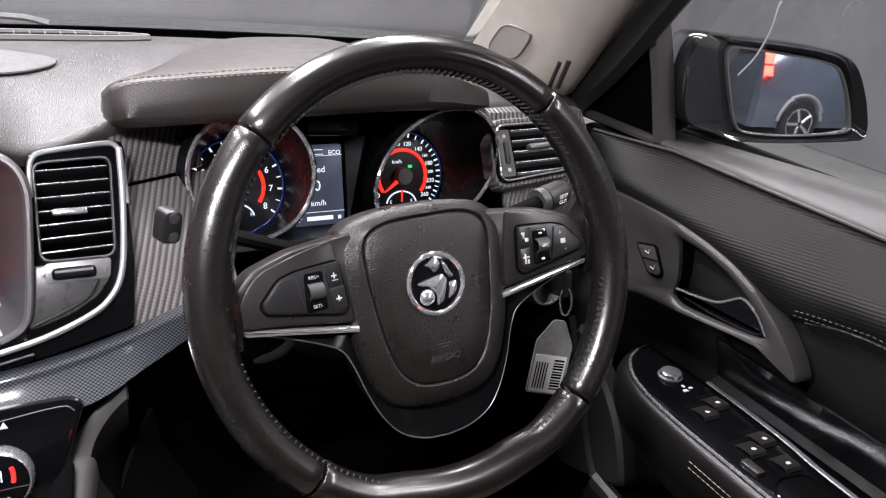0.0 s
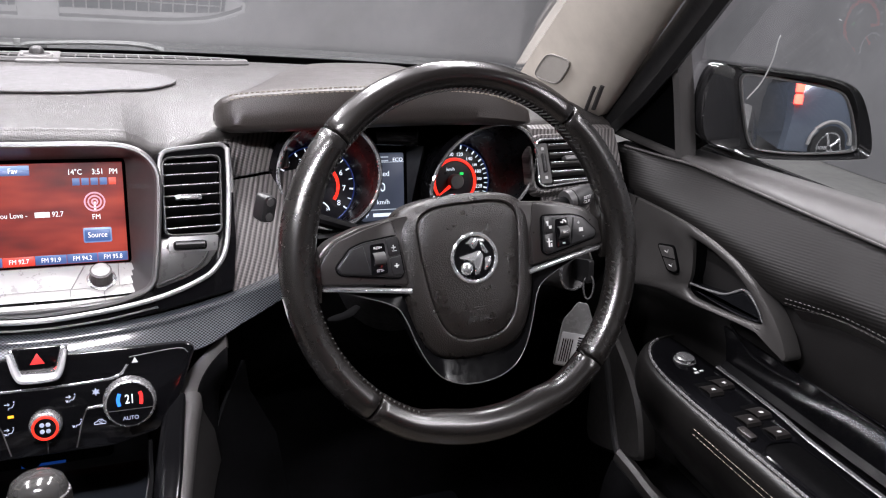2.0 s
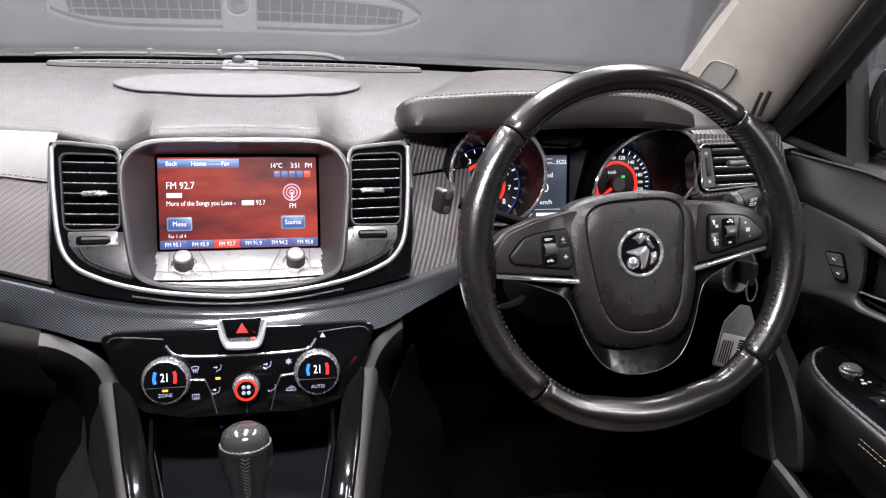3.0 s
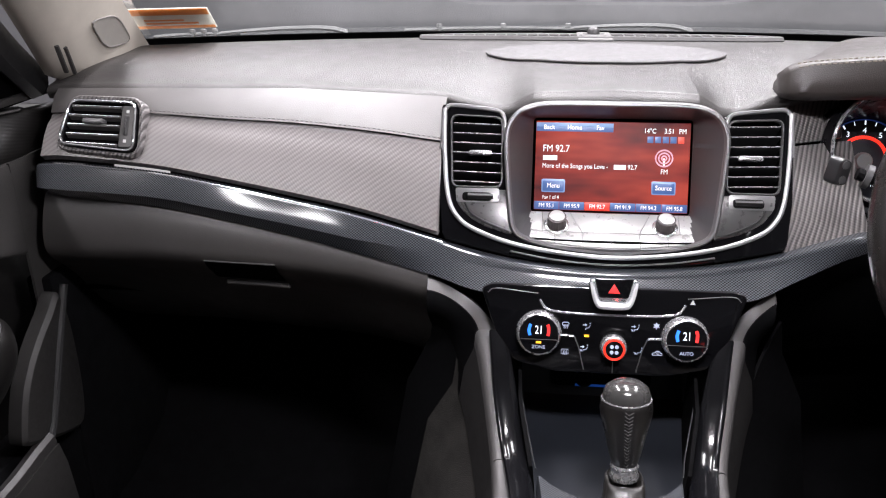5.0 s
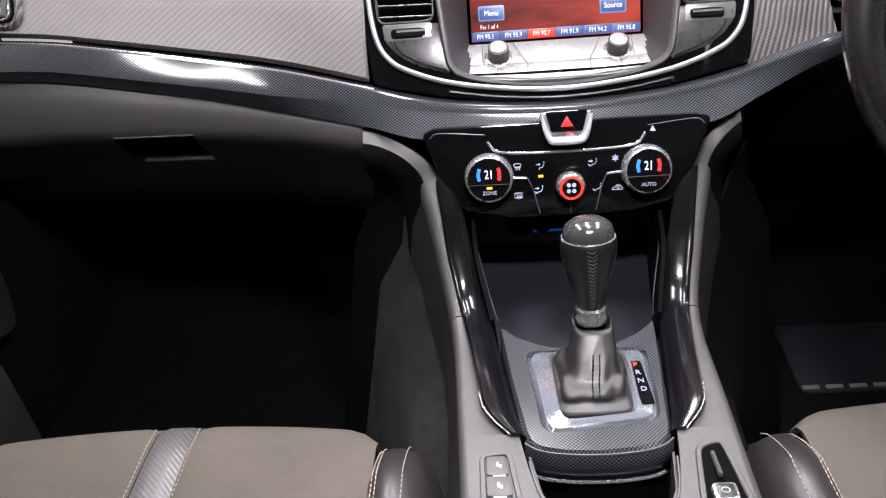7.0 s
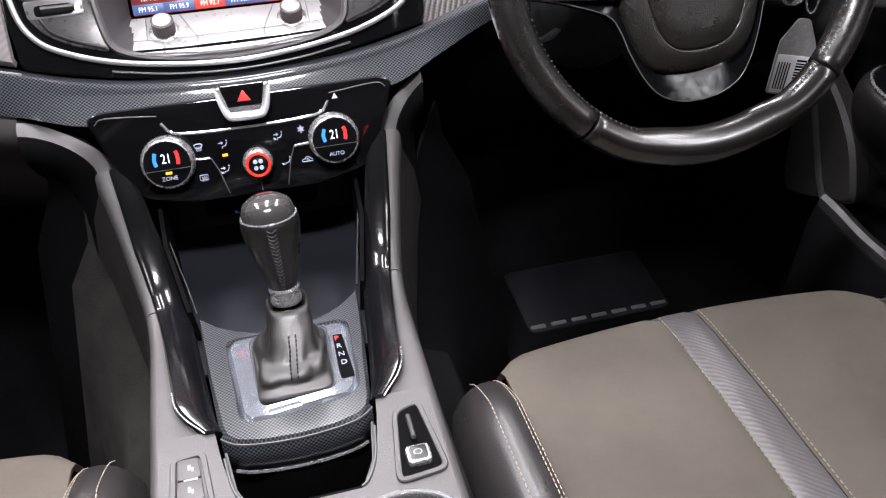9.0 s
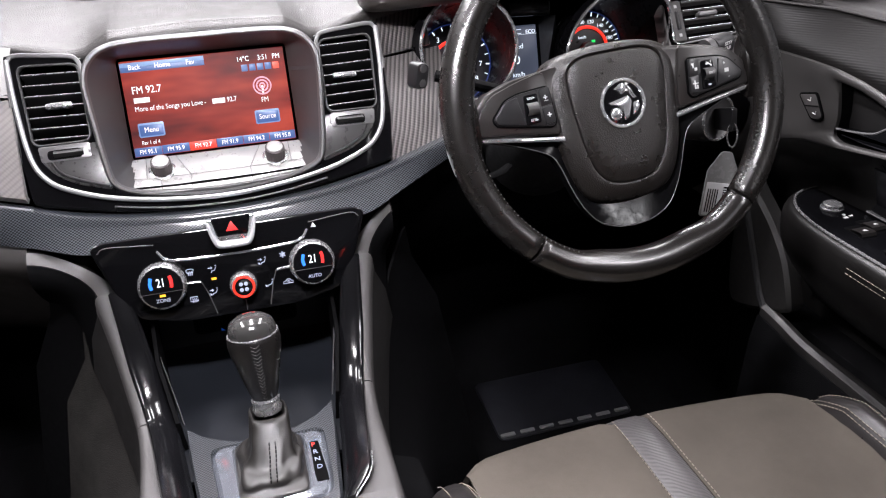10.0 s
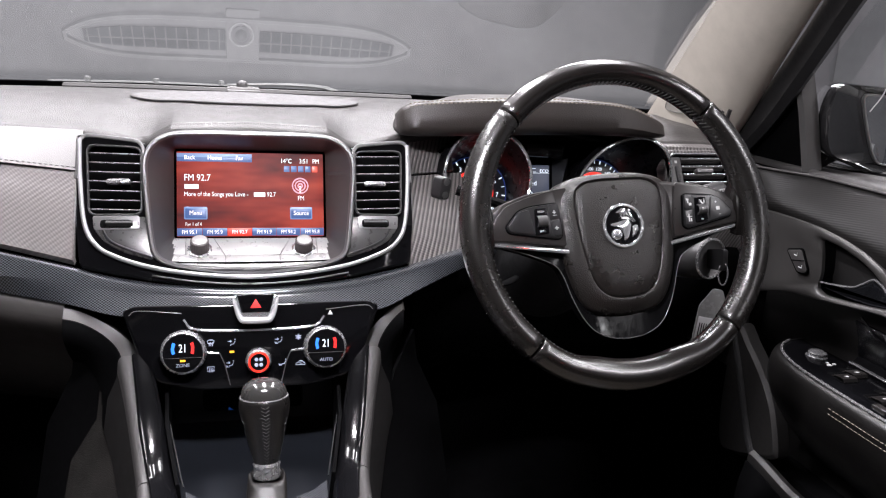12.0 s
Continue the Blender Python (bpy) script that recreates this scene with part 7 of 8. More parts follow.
# little open bin behind the plate
part("bin_lip", sweep([(x, rear_y(x) - 0.0065, 0.6545) for x in np.linspace(-0.052, 0.052, 21)], 0.0016, 6), M_SATIN, con, "bright lip of the bin")
bn = [[(x, rear_y(x) - 0.005, 0.652), (x, -0.385, 0.58), (x, -0.43, 0.58), (x, -0.433, 0.677)] for x in (-0.056, -0.02, 0.02, 0.056)]
part("bin", thicken(loft(bn, closed=False), 0.003), M_DARK, con, "black open bin")
for s in (-1, 1):
    part("bin_side", thicken(loft([[(s * 0.0575, -0.37, 0.676), (s * 0.0575, -0.37, 0.58)], [(s * 0.0515, -0.41, 0.678), (s * 0.0515, -0.41, 0.58)], [(s * 0.041, -0.4325, 0.678), (s * 0.041, -0.4325, 0.58)]], closed=False), 0.002), M_BLACK, con)
    part("bin_edge", sweep(smooth_path([(s * 0.0575, -0.378, 0.679), (s * 0.0525, -0.408, 0.6798), (s * 0.0445, -0.427, 0.6798), (s * 0.038, -0.433, 0.6798)], 4), 0.0011, 6), M_BEZEL, con, "grey edge of the bin")


def deck_sheet(outline, holes, z, t):
    """Flat sheet with round holes, t thick under z."""
    bm = bmesh.new()
    edges = []
    for loop in [outline] + holes:
        vs = [bm.verts.new((x, y, z)) for x, y in loop]
        edges += [bm.edges.new((vs[i], vs[(i + 1) % len(vs)])) for i in range(len(vs))]
    bmesh.ops.triangle_fill(bm, edges=edges, use_beauty=True, normal=(0, 0, 1))
    for f in bm.faces:
        if f.normal.z < 0:
            f.normal_flip()
    bmesh.ops.solidify(bm, geom=bm.faces[:], thickness=t)
    return bm


# cup holders
CUPS = ((-0.055, -0.492), (0.062, -0.492))
arm = [(0.118, -0.347), (0.064, -0.347), (0.0615, -0.366), (0.0585, -0.384), (0.0535, -0.408), (0.0455, -0.4275), (0.038, -0.434)]
edge_ = [(0.1025, -0.62), (0.1025, -0.5), (0.1042, -0.43), (0.1052, -0.39), (0.1065, -0.347)]
part("rear_deck", deck_sheet(edge_ + arm[1:] + [(-u, v) for u, v in reversed(arm[1:])] + [(-u, v) for u, v in reversed(edge_)], [disc(cx, cy, 0.0455, 48) for cx, cy in CUPS], 0.6792, 0.005), M_GREY, con, "grained grey deck round the cup holders", angle=30)
for cx, cy in CUPS:
    part("cup_ring", loft([[(cx + r * math.cos(2 * math.pi * j / 48), cy + r * math.sin(2 * math.pi * j / 48), 0.6792 + w) for j in range(48)] for r, w in ((0.0428, -0.014), (0.0432, -0.001), (0.0445, 0.0016), (0.0462, 0.002), (0.048, 0.001), (0.0488, -0.001))], caps=False), M_CHROME, con, "bright cup holder ring")
    part("cup_well", loft([[(x, y, z) for x, y in disc(cx, cy, r, 48)] for r, z in ((0.0438, 0.6668), (0.0412, 0.6640), (0.0392, 0.61), (0.002, 0.608))], caps=False), M_DARK, con, "black cup holder well")
part("cup_bridge", sweep(smooth_path([(-0.022, -0.456, 0.6812), (-0.008, -0.4625, 0.6812), (0.0, -0.4635, 0.6812), (0.012, -0.463, 0.6812), (0.028, -0.455, 0.6812)], 4), 0.0024, 8, flat=0.6), M_CHROME, con)
# key bank and parking brake switch
KB = rounded([(-0.097, -0.369), (-0.071, -0.366), (-0.063, -0.432), (-0.096, -0.438)], 0.008, 4)
DK2 = Plane((0, 0, 0.68), (1, 0, 0), (0, 1, 0))
part("key_bank_rim", ring_frame(DK2, KB, inset(KB, 0.0045), -0.004, 0.0016, 0.0008), M_GREY, con)
for k in range(3):
    y0, y1 = -0.3725 - k * 0.0208, -0.3725 - (k + 1) * 0.0208 + 0.0012
    kx = lambda y: float(np.interp(-y, [0.37, 0.435], [-0.0765, -0.0695]))
    kbut = part("deck_key", plate(DK2, rounded([(-0.0915, y0), (kx(y0), y0), (kx(y1), y1), (-0.0915, y1)], 0.0025, 3), -0.003, 0.0018, 0.0008), M_GREY, con, "dark grey push key")
    if k:
        part("key_line", bars(DK2, [(-0.0865, y0 - 0.001, -0.0765, y0 + 0.0002)], 0.0021), M_PRINT, kbut, "pale printed line")
    part("key_sign", bars(DK2, [(-0.0835, y1 + 0.008, -0.0815, y1 + 0.0125), (-0.081, y1 + 0.0065, -0.0795, y1 + 0.010)], 0.002), M_PRINT, kbut)
PB = rounded([(0.073, -0.367), (0.097, -0.36), (0.104, -0.436), (0.062, -0.44)], 0.01, 4)
part("brake_rim", ring_frame(DK2, PB, inset(PB, 0.0045), -0.004, 0.0018, 0.0008), M_GREY, con)
part("brake_well", plate(DK2, inset(PB, 0.0042), -0.004, 0.0008, 0.0003), M_DARK, con, "black well of the parking brake switch")
bs = part("brake_switch", plate(DK2, box_loop(0.074, -0.4275, 0.0925, -0.4105, 0.0035), 0, 0.006, 0.002), M_SATIN, con, "satin parking brake switch")
part("brake_face", plate(DK2, box_loop(0.0765, -0.4255, 0.09, -0.4125, 0.0028), 0.005, 0.0066, 0.0008), M_BUTTON, bs)
part("brake_sign", sweep([(0.0828 + 0.003 * math.cos(t), -0.419 + 0.0024 * math.sin(t), 0.6868) for t in np.linspace(0, 2 * math.pi, 20, endpoint=False)], 0.0003, 4, closed=True), M_PRINT, bs)
part("brake_lever", sweep([(0.084, -0.378, 0.6825), (0.083, -0.405, 0.687)], 0.002, 6), M_BEZEL, con)

# ---- gear selector ----
gear = thing("gear_selector", (0.006, -0.285, 0.68), "automatic gear lever with a stitched leather knob and gathered boot", "gear lever")
part("surround", ring_frame(Plane((0, 0, 0.66), (1, 0, 0), (0, 1, 0)), so, si, 0.0, 0.0195, 0.0035, n=100, w1_in=0.0205), surface("smoked_gloss", (0.42, 0.45, 0.51), 0.1, metal=0.8, vary=0.03, rvary=0.02), gear, "smoky mirror-like surround")
part("gate", plate(Plane((0, 0, 0.66), (1, 0, 0), (0, 1, 0)), inset(si, -0.0005), 0.0, 0.012, 0.0005), M_DARK, gear)
GP = Plane((0, 0, 0.6795), (1, 0, 0), (0, 1, 0))
gdp = part("gate_letters", plate(GP, rounded([(0.0375, -0.262), (0.05, -0.262), (0.0525, -0.318), (0.041, -0.32)], 0.003), -0.004, 0.0008, 0.0003), M_DARK, gear, "black strip with the gear letters")
M_PLIT = glow("gear_letter_lit", (1.0, 0.05, 0.04), 1.6)
for k, ch in enumerate("PRND"):
    words("letter", ch, GP, 0.0445 + 0.0006 * k, -0.2675 - 0.0108 * k, 0.001, 0.0078, M_PLIT if ch == "P" else M_WHITE, gdp, "CENTER")
# squarish boot: a flat hem, a lip of folds, then an upright sleeve
rings = []
N = 72
BOOT = [(0.6745, -0.2825, 0.003, 0.0325, 0.0435, 0.0), (0.6785, -0.2825, 0.003, 0.032, 0.0425, 0.0), (0.680, -0.282, 0.003, 0.030, 0.039, 0.1), (0.6815, -0.2815, 0.003, 0.0275, 0.0345, 0.5), (0.6855, -0.280, 0.0035, 0.0278, 0.034, 0.8), (0.689, -0.278, 0.004, 0.0258, 0.031, 0.8), (0.6905, -0.275, 0.0045, 0.0215, 0.0262, 0.6), (0.695, -0.2715, 0.0055, 0.0192, 0.0242, 0.4), (0.7005, -0.266, 0.0065, 0.0186, 0.0228, 0.35), (0.7065, -0.2595, 0.0072, 0.0186, 0.0213, 0.35), (0.7125, -0.2535, 0.008, 0.0184, 0.0196, 0.35), (0.7165, -0.2495, 0.008, 0.0176, 0.018, 0.3), (0.7175, -0.2475, 0.008, 0.0158, 0.0158, 0.2), (0.714, -0.246, 0.008, 0.0142, 0.0142, 0.0), (0.708, -0.246, 0.008, 0.0125, 0.0125, 0.0)]
for k, (z, cy, cx, rx, ry, fold) in enumerate(BOOT):
    ring = []
    e = 9 if k < 3 else (5 if k < 10 else 3)
    for j in range(N):
        t = 2 * math.pi * j / N
        c, q = math.cos(t), math.sin(t)
        sq = (abs(c) ** e + abs(q) ** e) ** (-1 / e)
        ridge = abs(math.sin(2.5 * t + 0.35 * k)) ** 3 + 0.6 * abs(math.sin(4.5 * t - 0.5 * k + 1)) ** 4
        dent = math.exp(-((t - 5.35) / 0.22) ** 2) + 0.7 * math.exp(-((t - 0.35) / 0.25) ** 2) + 0.6 * math.exp(-((t - 3.4) / 0.2) ** 2)
        wob = 1 + fold * (0.11 * ridge - 0.2 * dent)
        ring.append((cx + rx * c * sq * wob, cy + ry * q * sq * wob, z + fold * 0.0022 * (math.sin(t + 2.4) + 0.6 * math.sin(3 * t + 0.6 * k))))
    rings.append(ring)
smoothed = []
for a, b in zip(rings, rings[1:]):
    smoothed.append(a)
    smoothed.append([tuple((Vector(p) + Vector(q)) / 2) for p, q in zip(a, b)])
smoothed.append(rings[-1])
part("boot", loft(smoothed), leather("boot_leather", (0.0125, 0.0112, 0.0102), 0.43, 900, 0.2), gear, "soft dark leather boot", angle=80)
bst = [(cx, cy - ry * 1.0, z) for z, cy, cx, rx, ry, fold in BOOT[4:10]]
part("boot_stitching", join(*[stitches(smooth_path([(x + d, y - 0.0022, z + 0.0012) for x, y, z in bst], 4), 0.0032, 0.0008, 0.00065) for d in (-0.0028, 0.0028)]), M_DARK, gear, "double dark seam")
ax = Vector((-0.03, 0.16, 1)).normalized()
KG = Plane((0.008, -0.243, 0.7155), Vector((1, 0, 0)) - ax * ax.x, ax.cross(Vector((1, 0, 0)) - ax * ax.x))
part("collar", lathe(KG, [(0.0135, -0.002), (0.0142, 0.002), (0.0128, 0.005), (0.0128, 0.009), (0.0138, 0.0115), (0.0125, 0.014)], 28), M_SATIN, gear, "bright metal collar")
kprof = [(0.0112, 0.011), (0.0118, 0.0135), (0.0138, 0.024), (0.0165, 0.038), (0.0195, 0.052), (0.0218, 0.063), (0.0226, 0.070), (0.0222, 0.0765), (0.0212, 0.0795), (0.0206, 0.0800)]
kprof = [(r * 1.1, w + 0.003 * (w < 0.014)) for r, w in kprof]
kn_ = part("knob", lathe(KG, kprof, 36), leather("knob_leather", (0.0085, 0.0078, 0.0075), 0.3, 900, 0.25), gear, "black stitched leather knob")
part("knob_cap", lathe(Plane(KG(0, 0, 0.0), KG.u, KG.v), [(0.0227, 0.0795), (0.0222, 0.085), (0.0198, 0.091), (0.0138, 0.0955), (0.0066, 0.097), (0.0003, 0.0975)], 36), surface("cap_gloss", (0.1, 0.098, 0.096), 0.13, metal=0.7, vary=0.08, rvary=0.02), kn_, "smoked metal knob cap")
part("cap_ring", sweep([KG(0.0229 * math.cos(t), 0.0229 * math.sin(t), 0.08) for t in np.linspace(0, 2 * math.pi, 36, endpoint=False)], 0.0009, 6, closed=True), M_SATIN, kn_)
zz = []
for k in range(17):
    w = 0.016 + k * 0.0036
    r = float(np.interp(w, [p[1] for p in kprof], [p[0] for p in kprof])) + 0.0002
    a0 = -math.pi / 2
    zz.append(sweep([KG(r * math.cos(a0 - 0.16), r * math.sin(a0 - 0.16), w + 0.0022), KG((r + 0.0006) * math.cos(a0), (r + 0.0006) * math.sin(a0), w), KG(r * math.cos(a0 + 0.16), r * math.sin(a0 + 0.16), w + 0.0022)], 0.0006, 5))
part("knob_stitching", join(*zz), M_STITCHD, kn_, "dark herringbone seam")

# ---- front doors ----
def front_door(s):
    door = thing("door_1" if s > 0 else "door_2", (s * 0.79, -0.3, 0.36), "closed dark front door with twill pad, grey handle surround and armrest", "car door", "front doors")

    def D(y, z, out=0.0):
        """Point on the door face; out: metres into the cabin from x 0.76."""
        return (s * (0.76 - out), y, z)

    class Face:
        def __call__(self, u, v, w=0.0):
            return Vector(D(u, v, w))

    F = Face()
    ys = np.linspace(0.19, -1.08, 36)
    prof = [(0.968, 0.885), (0.972, 0.86), (0.97, 0.835), (0.968, 0.815), (0.965, 0.80), (0.945, 0.783), (0.915, 0.772), (0.86, 0.768), (0.81, 0.782), (0.77, 0.806), (0.70, 0.81), (0.6, 0.80), (0.5, 0.785), (0.40, 0.775), (0.33, 0.78)]
    rows = [[(s * (x + 0.006), y, z + 0.012 * max(0, -y - 0.05) * (1 if z > 0.9 else 0)) for z, x in prof] for y in ys]
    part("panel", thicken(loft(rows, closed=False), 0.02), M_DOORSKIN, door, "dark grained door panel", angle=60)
    ledge = []
    for y in np.linspace(0.19, -1.08, 32):
        zo = 0.986 + 0.066 * min(0.35, max(-0.13, -y))
        ledge.append([(s * x, y, z) for z, x in ((zo - 0.006, 0.888), (zo + 0.003, 0.866), (zo, 0.846), (zo * 0.55 + 0.984 * 0.45 + 0.003, 0.822), (0.989, 0.806), (0.9845, 0.8005), (0.979, 0.8005))])
    part("window_ledge", thicken(loft([[tuple(p) for p in smooth_path(r, 3)] for r in ledge], closed=False), 0.006), M_GREY, door, "smooth grey window ledge", angle=60)
    rib = []
    for y in np.linspace(0.19, -1.08, 52):
        zb = spline([-1.08, -0.33, -0.28, -0.24, -0.156, -0.067, 0.04, 0.125], [0.93, 0.912, 0.905, 0.892, 0.905, 0.918, 0.924, 0.92], y)
        zt = 0.982 - 0.004 * max(0, y) / 0.125
        xt = 0.797 - 0.03 * max(0, y) / 0.125
        rib.append([(s * (xt + 0.01), y, zt), (s * xt, y, zt - 0.004), (s * (xt * 0.5 + 0.377), y, zt * 0.6 + zb * 0.4), (s * 0.757, y, zt * 0.25 + zb * 0.75), (s * 0.757, y, zb), (s * 0.77, y, zb - 0.006)])
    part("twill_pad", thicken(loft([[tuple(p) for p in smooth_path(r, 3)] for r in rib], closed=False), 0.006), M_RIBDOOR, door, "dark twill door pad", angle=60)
    part("pad_piping", sweep([(s * (0.797 - 0.03 * max(0, y) / 0.125 + 0.0015), y, 0.982 - 0.004 * max(0, y) / 0.125 + 0.0006) for y in np.linspace(0.12, -1.06, 40)], 0.002, 8), M_GREY, door, "rolled leather piping along the pad")
    seam = [D(y, spline([-1.08, -0.33, -0.28, -0.24], [0.93, 0.912, 0.905, 0.897], y) + 0.003, 0.006) for y in np.linspace(-0.24, -1.0, 30)]
    part("pad_stitching", join(stitches(seam, 0.0042, 0.002, 0.0007), stitches([(p[0], p[1], p[2] - 0.005) for p in seam], 0.0042, 0.002, 0.0007)), M_GREY, door, "double grey seam")
    lowpad = []
    for y in np.linspace(-0.25, -1.05, 20):
        zb = spline([-1.08, -0.33, -0.28, -0.24], [0.93, 0.912, 0.905, 0.892], y)
        lowpad.append([D(y, zb + 0.012, -0.02), D(y, zb + 0.002, -0.004)] + [D(y, zb - 0.004 - 0.011 * k, 0.001 - 0.012 * k) for k in range(8)])
    part("lower_pad", thicken(loft(lowpad, closed=False), 0.006), M_SEATL, door, "smooth black lower pad")
    # handle surround
    outer = rounded([(0.122, 0.918), (0.07, 0.923), (0.03, 0.925), (-0.025, 0.926), (-0.073, 0.925), (-0.118, 0.92), (-0.159, 0.912), (-0.195, 0.899), (-0.231, 0.877), (-0.252, 0.858), (-0.266, 0.838), (-0.262, 0.832), (-0.245, 0.8385), (-0.222, 0.8455), (-0.182, 0.842), (-0.142, 0.836), (-0.1, 0.829), (-0.042, 0.822), (0.0, 0.812), (0.05, 0.795), (0.122, 0.77)], 0.008, 3)
    inn = rounded([(-0.076, 0.912), (-0.121, 0.909), (-0.156, 0.901), (-0.182, 0.891), (-0.207, 0.876), (-0.22, 0.860), (-0.212, 0.854), (-0.18, 0.848), (-0.142, 0.842), (-0.1, 0.837), (-0.084, 0.842), (-0.088, 0.866), (-0.082, 0.895)], 0.008, 3)
    cy, cz = -0.15, 0.872

    def by_angle(loop, n=120):
        out = []
        m = len(loop)
        for k in range(n):
            a = -math.pi + 2 * math.pi * (k + 0.5) / n
            dy, dz = math.cos(a), math.sin(a) / 2.2
            best = None
            for i in range(m):
                p, q = loop[i], loop[(i + 1) % m]
                ex, ez = q[0] - p[0], q[1] - p[1]
                det = dy * -ez + dz * ex
                if abs(det) < 1e-12:
                    continue
                t = ((p[0] - cy) * -ez + (p[1] - cz) * ex) / det
                w = (dy * (p[1] - cz) - dz * (p[0] - cy)) / det
                if t > 0 and -1e-6 <= w <= 1 + 1e-6 and (best is None or t > best):
                    best = t
            best = best if best is not None else 0.01
            out.append((cy + dy * best, cz + dz * best))
        return out

    O, I = by_angle(outer), by_angle(inn)
    rg = [[F(u, v, -0.012) for u, v in O], [F(u, v, 0.006) for u, v in O]]
    for f, w in ((0.04, 0.0095), (0.3, 0.0115), (0.7, 0.011), (0.95, 0.009)):
        rg.append([F(a[0] + (b[0] - a[0]) * f, a[1] + (b[1] - a[1]) * f, w) for a, b in zip(O, I)])
    rg += [[F(u, v, 0.006) for u, v in I], [F(u, v, 0.001) for u, v in I]]
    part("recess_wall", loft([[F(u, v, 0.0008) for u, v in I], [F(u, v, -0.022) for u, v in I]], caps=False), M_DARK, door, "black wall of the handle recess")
    part("front_skin", thicken(loft([[F(u, v, 0.0075) for v in np.linspace(0.66, 0.925, 8)] for u in np.linspace(0.045, 0.3, 8)], closed=False), 0.004), M_SURROUND, door, "grained grey panel running under the dash end")
    part("handle_surround", loft(rg, caps=False), M_SURROUND, door, "grained grey handle surround", angle=50)
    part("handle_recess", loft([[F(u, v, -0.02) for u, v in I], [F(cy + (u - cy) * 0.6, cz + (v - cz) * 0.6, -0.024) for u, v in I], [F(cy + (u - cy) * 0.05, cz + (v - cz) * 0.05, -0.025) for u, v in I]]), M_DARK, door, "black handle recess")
    # handle: dark glossy lever with a bright upper edge
    he = [(-0.088, 0.852), (-0.113, 0.8555), (-0.146, 0.863), (-0.163, 0.873), (-0.178, 0.8825), (-0.194, 0.8785), (-0.207, 0.869), (-0.216, 0.859)]
    hl_ = he + [(-0.205, 0.853), (-0.18, 0.8485), (-0.142, 0.8455), (-0.1, 0.8455)]
    part("handle", plate(F, rounded(hl_, 0.004, 3), -0.012, 0.006, 0.005), surface("dark_chrome", (0.09, 0.095, 0.11), 0.12, metal=0.95, vary=0.05, rvary=0.02), door, "dark chrome door lever")
    part("handle_edge", sweep(smooth_path([F(u, v, 0.0045) for u, v in he], 4), 0.0017, 8), M_CHROME, door, "bright upper edge of the lever")
    part("surround_edge", sweep(smooth_path([F(u, v, 0.008) for u, v in ((-0.085, 0.8385), (-0.1, 0.834), (-0.142, 0.84), (-0.182, 0.8455), (-0.218, 0.8515))], 4), 0.0024, 6), M_SURROUND, door)
    # lock switch
    ls = rounded([(-0.02, 0.880), (-0.05, 0.888), (-0.067, 0.862), (-0.062, 0.857), (-0.048, 0.855)], 0.004, 3)
    part("lock_rim", plate(F, inset(ls, -0.0022), 0.0, 0.0122, 0.0008), M_DARK, door)
    lk = part("lock_switch", plate(F, ls, 0.004, 0.0128, 0.0012), M_GREY, door, "small two-way lock switch")
    part("lock_split", sweep([F(-0.034, 0.8685, 0.013), F(-0.0585, 0.874, 0.013)], 0.0008, 5), M_DARK, lk)
    part("lock_sign", join(*[sweep([F(y, z, 0.0131), F(y - 0.006, z - 0.0005, 0.0131), F(y - 0.006, z + 0.004, 0.0131)], 0.0006, 4) for y, z in ((-0.037, 0.8775), (-0.05, 0.863))]), M_PRINT, lk)
    # armrest
    plan = [(0.775, -0.042), (0.752, -0.046), (0.728, -0.06), (0.706, -0.09), (0.694, -0.13), (0.689, -0.18), (0.687, -0.25), (0.687, -0.4), (0.69, -0.62), (0.70, -0.9)]
    pp = smooth_path([(x, y, 0) for x, y in plan], 5)
    rows = []
    for p in pp:
        k = min(1.0, (p.x - 0.68) / 0.1)
        rows.append([(s * (p.x + 0.01), p.y - 0.002, 0.752), (s * (p.x + 0.003), p.y, 0.7515), (s * (p.x - 0.003), p.y + 0.003, 0.746), (s * (p.x - 0.006), p.y + 0.006, 0.73), (s * (p.x - 0.003), p.y + 0.006, 0.705), (s * (p.x + 0.012), p.y + 0.0, 0.672), (s * (p.x + 0.045), p.y - 0.006, 0.63), (s * 0.80, p.y - 0.01, 0.58)])
    part("armrest", thicken(loft([[tuple(q) for q in smooth_path(r, 2)] for r in rows], closed=False), 0.004), M_ARMREST, door, "rounded dark leather armrest", angle=60)
    ast = [(s * (p.x - 0.0062), p.y + 0.006, 0.734) for p in pp if p.y < -0.23]
    part("armrest_stitching", join(stitches(ast, 0.0045, 0.002, 0.00045), stitches([(a, b, c - 0.007) for a, b, c in ast], 0.0045, 0.002, 0.00045)), M_STITCH, door, "pale double seam on the armrest")
    AP = Plane((0, 0, 0.75), (1, 0, 0), (0, 1, 0))
    sw = [(0.775, -0.048), (0.752, -0.053), (0.731, -0.067), (0.711, -0.096), (0.7, -0.134), (0.6955, -0.18), (0.6945, -0.25), (0.6945, -0.6), (0.785, -0.6), (0.785, -0.4), (0.783, -0.25), (0.7815, -0.15), (0.779, -0.09)]
    swl = [(s * x, y) for x, y in rounded(sw, 0.006, 2)]
    swp = part("switch_plate", plate(AP, swl, -0.01, 0.003, 0.0015), M_GLOSS, door, "gloss black switch plate")
    edge = smooth_path([(s * x, y, 0.7535) for x, y in [(0.752, -0.0515), (0.7305, -0.065), (0.7095, -0.095), (0.698, -0.134), (0.6935, -0.18), (0.6925, -0.25), (0.6925, -0.4), (0.693, -0.6)]], 4)
    part("inner_edge", sweep(edge, 0.0019, 6), M_SATIN, door, "bright inner edge of the armrest")
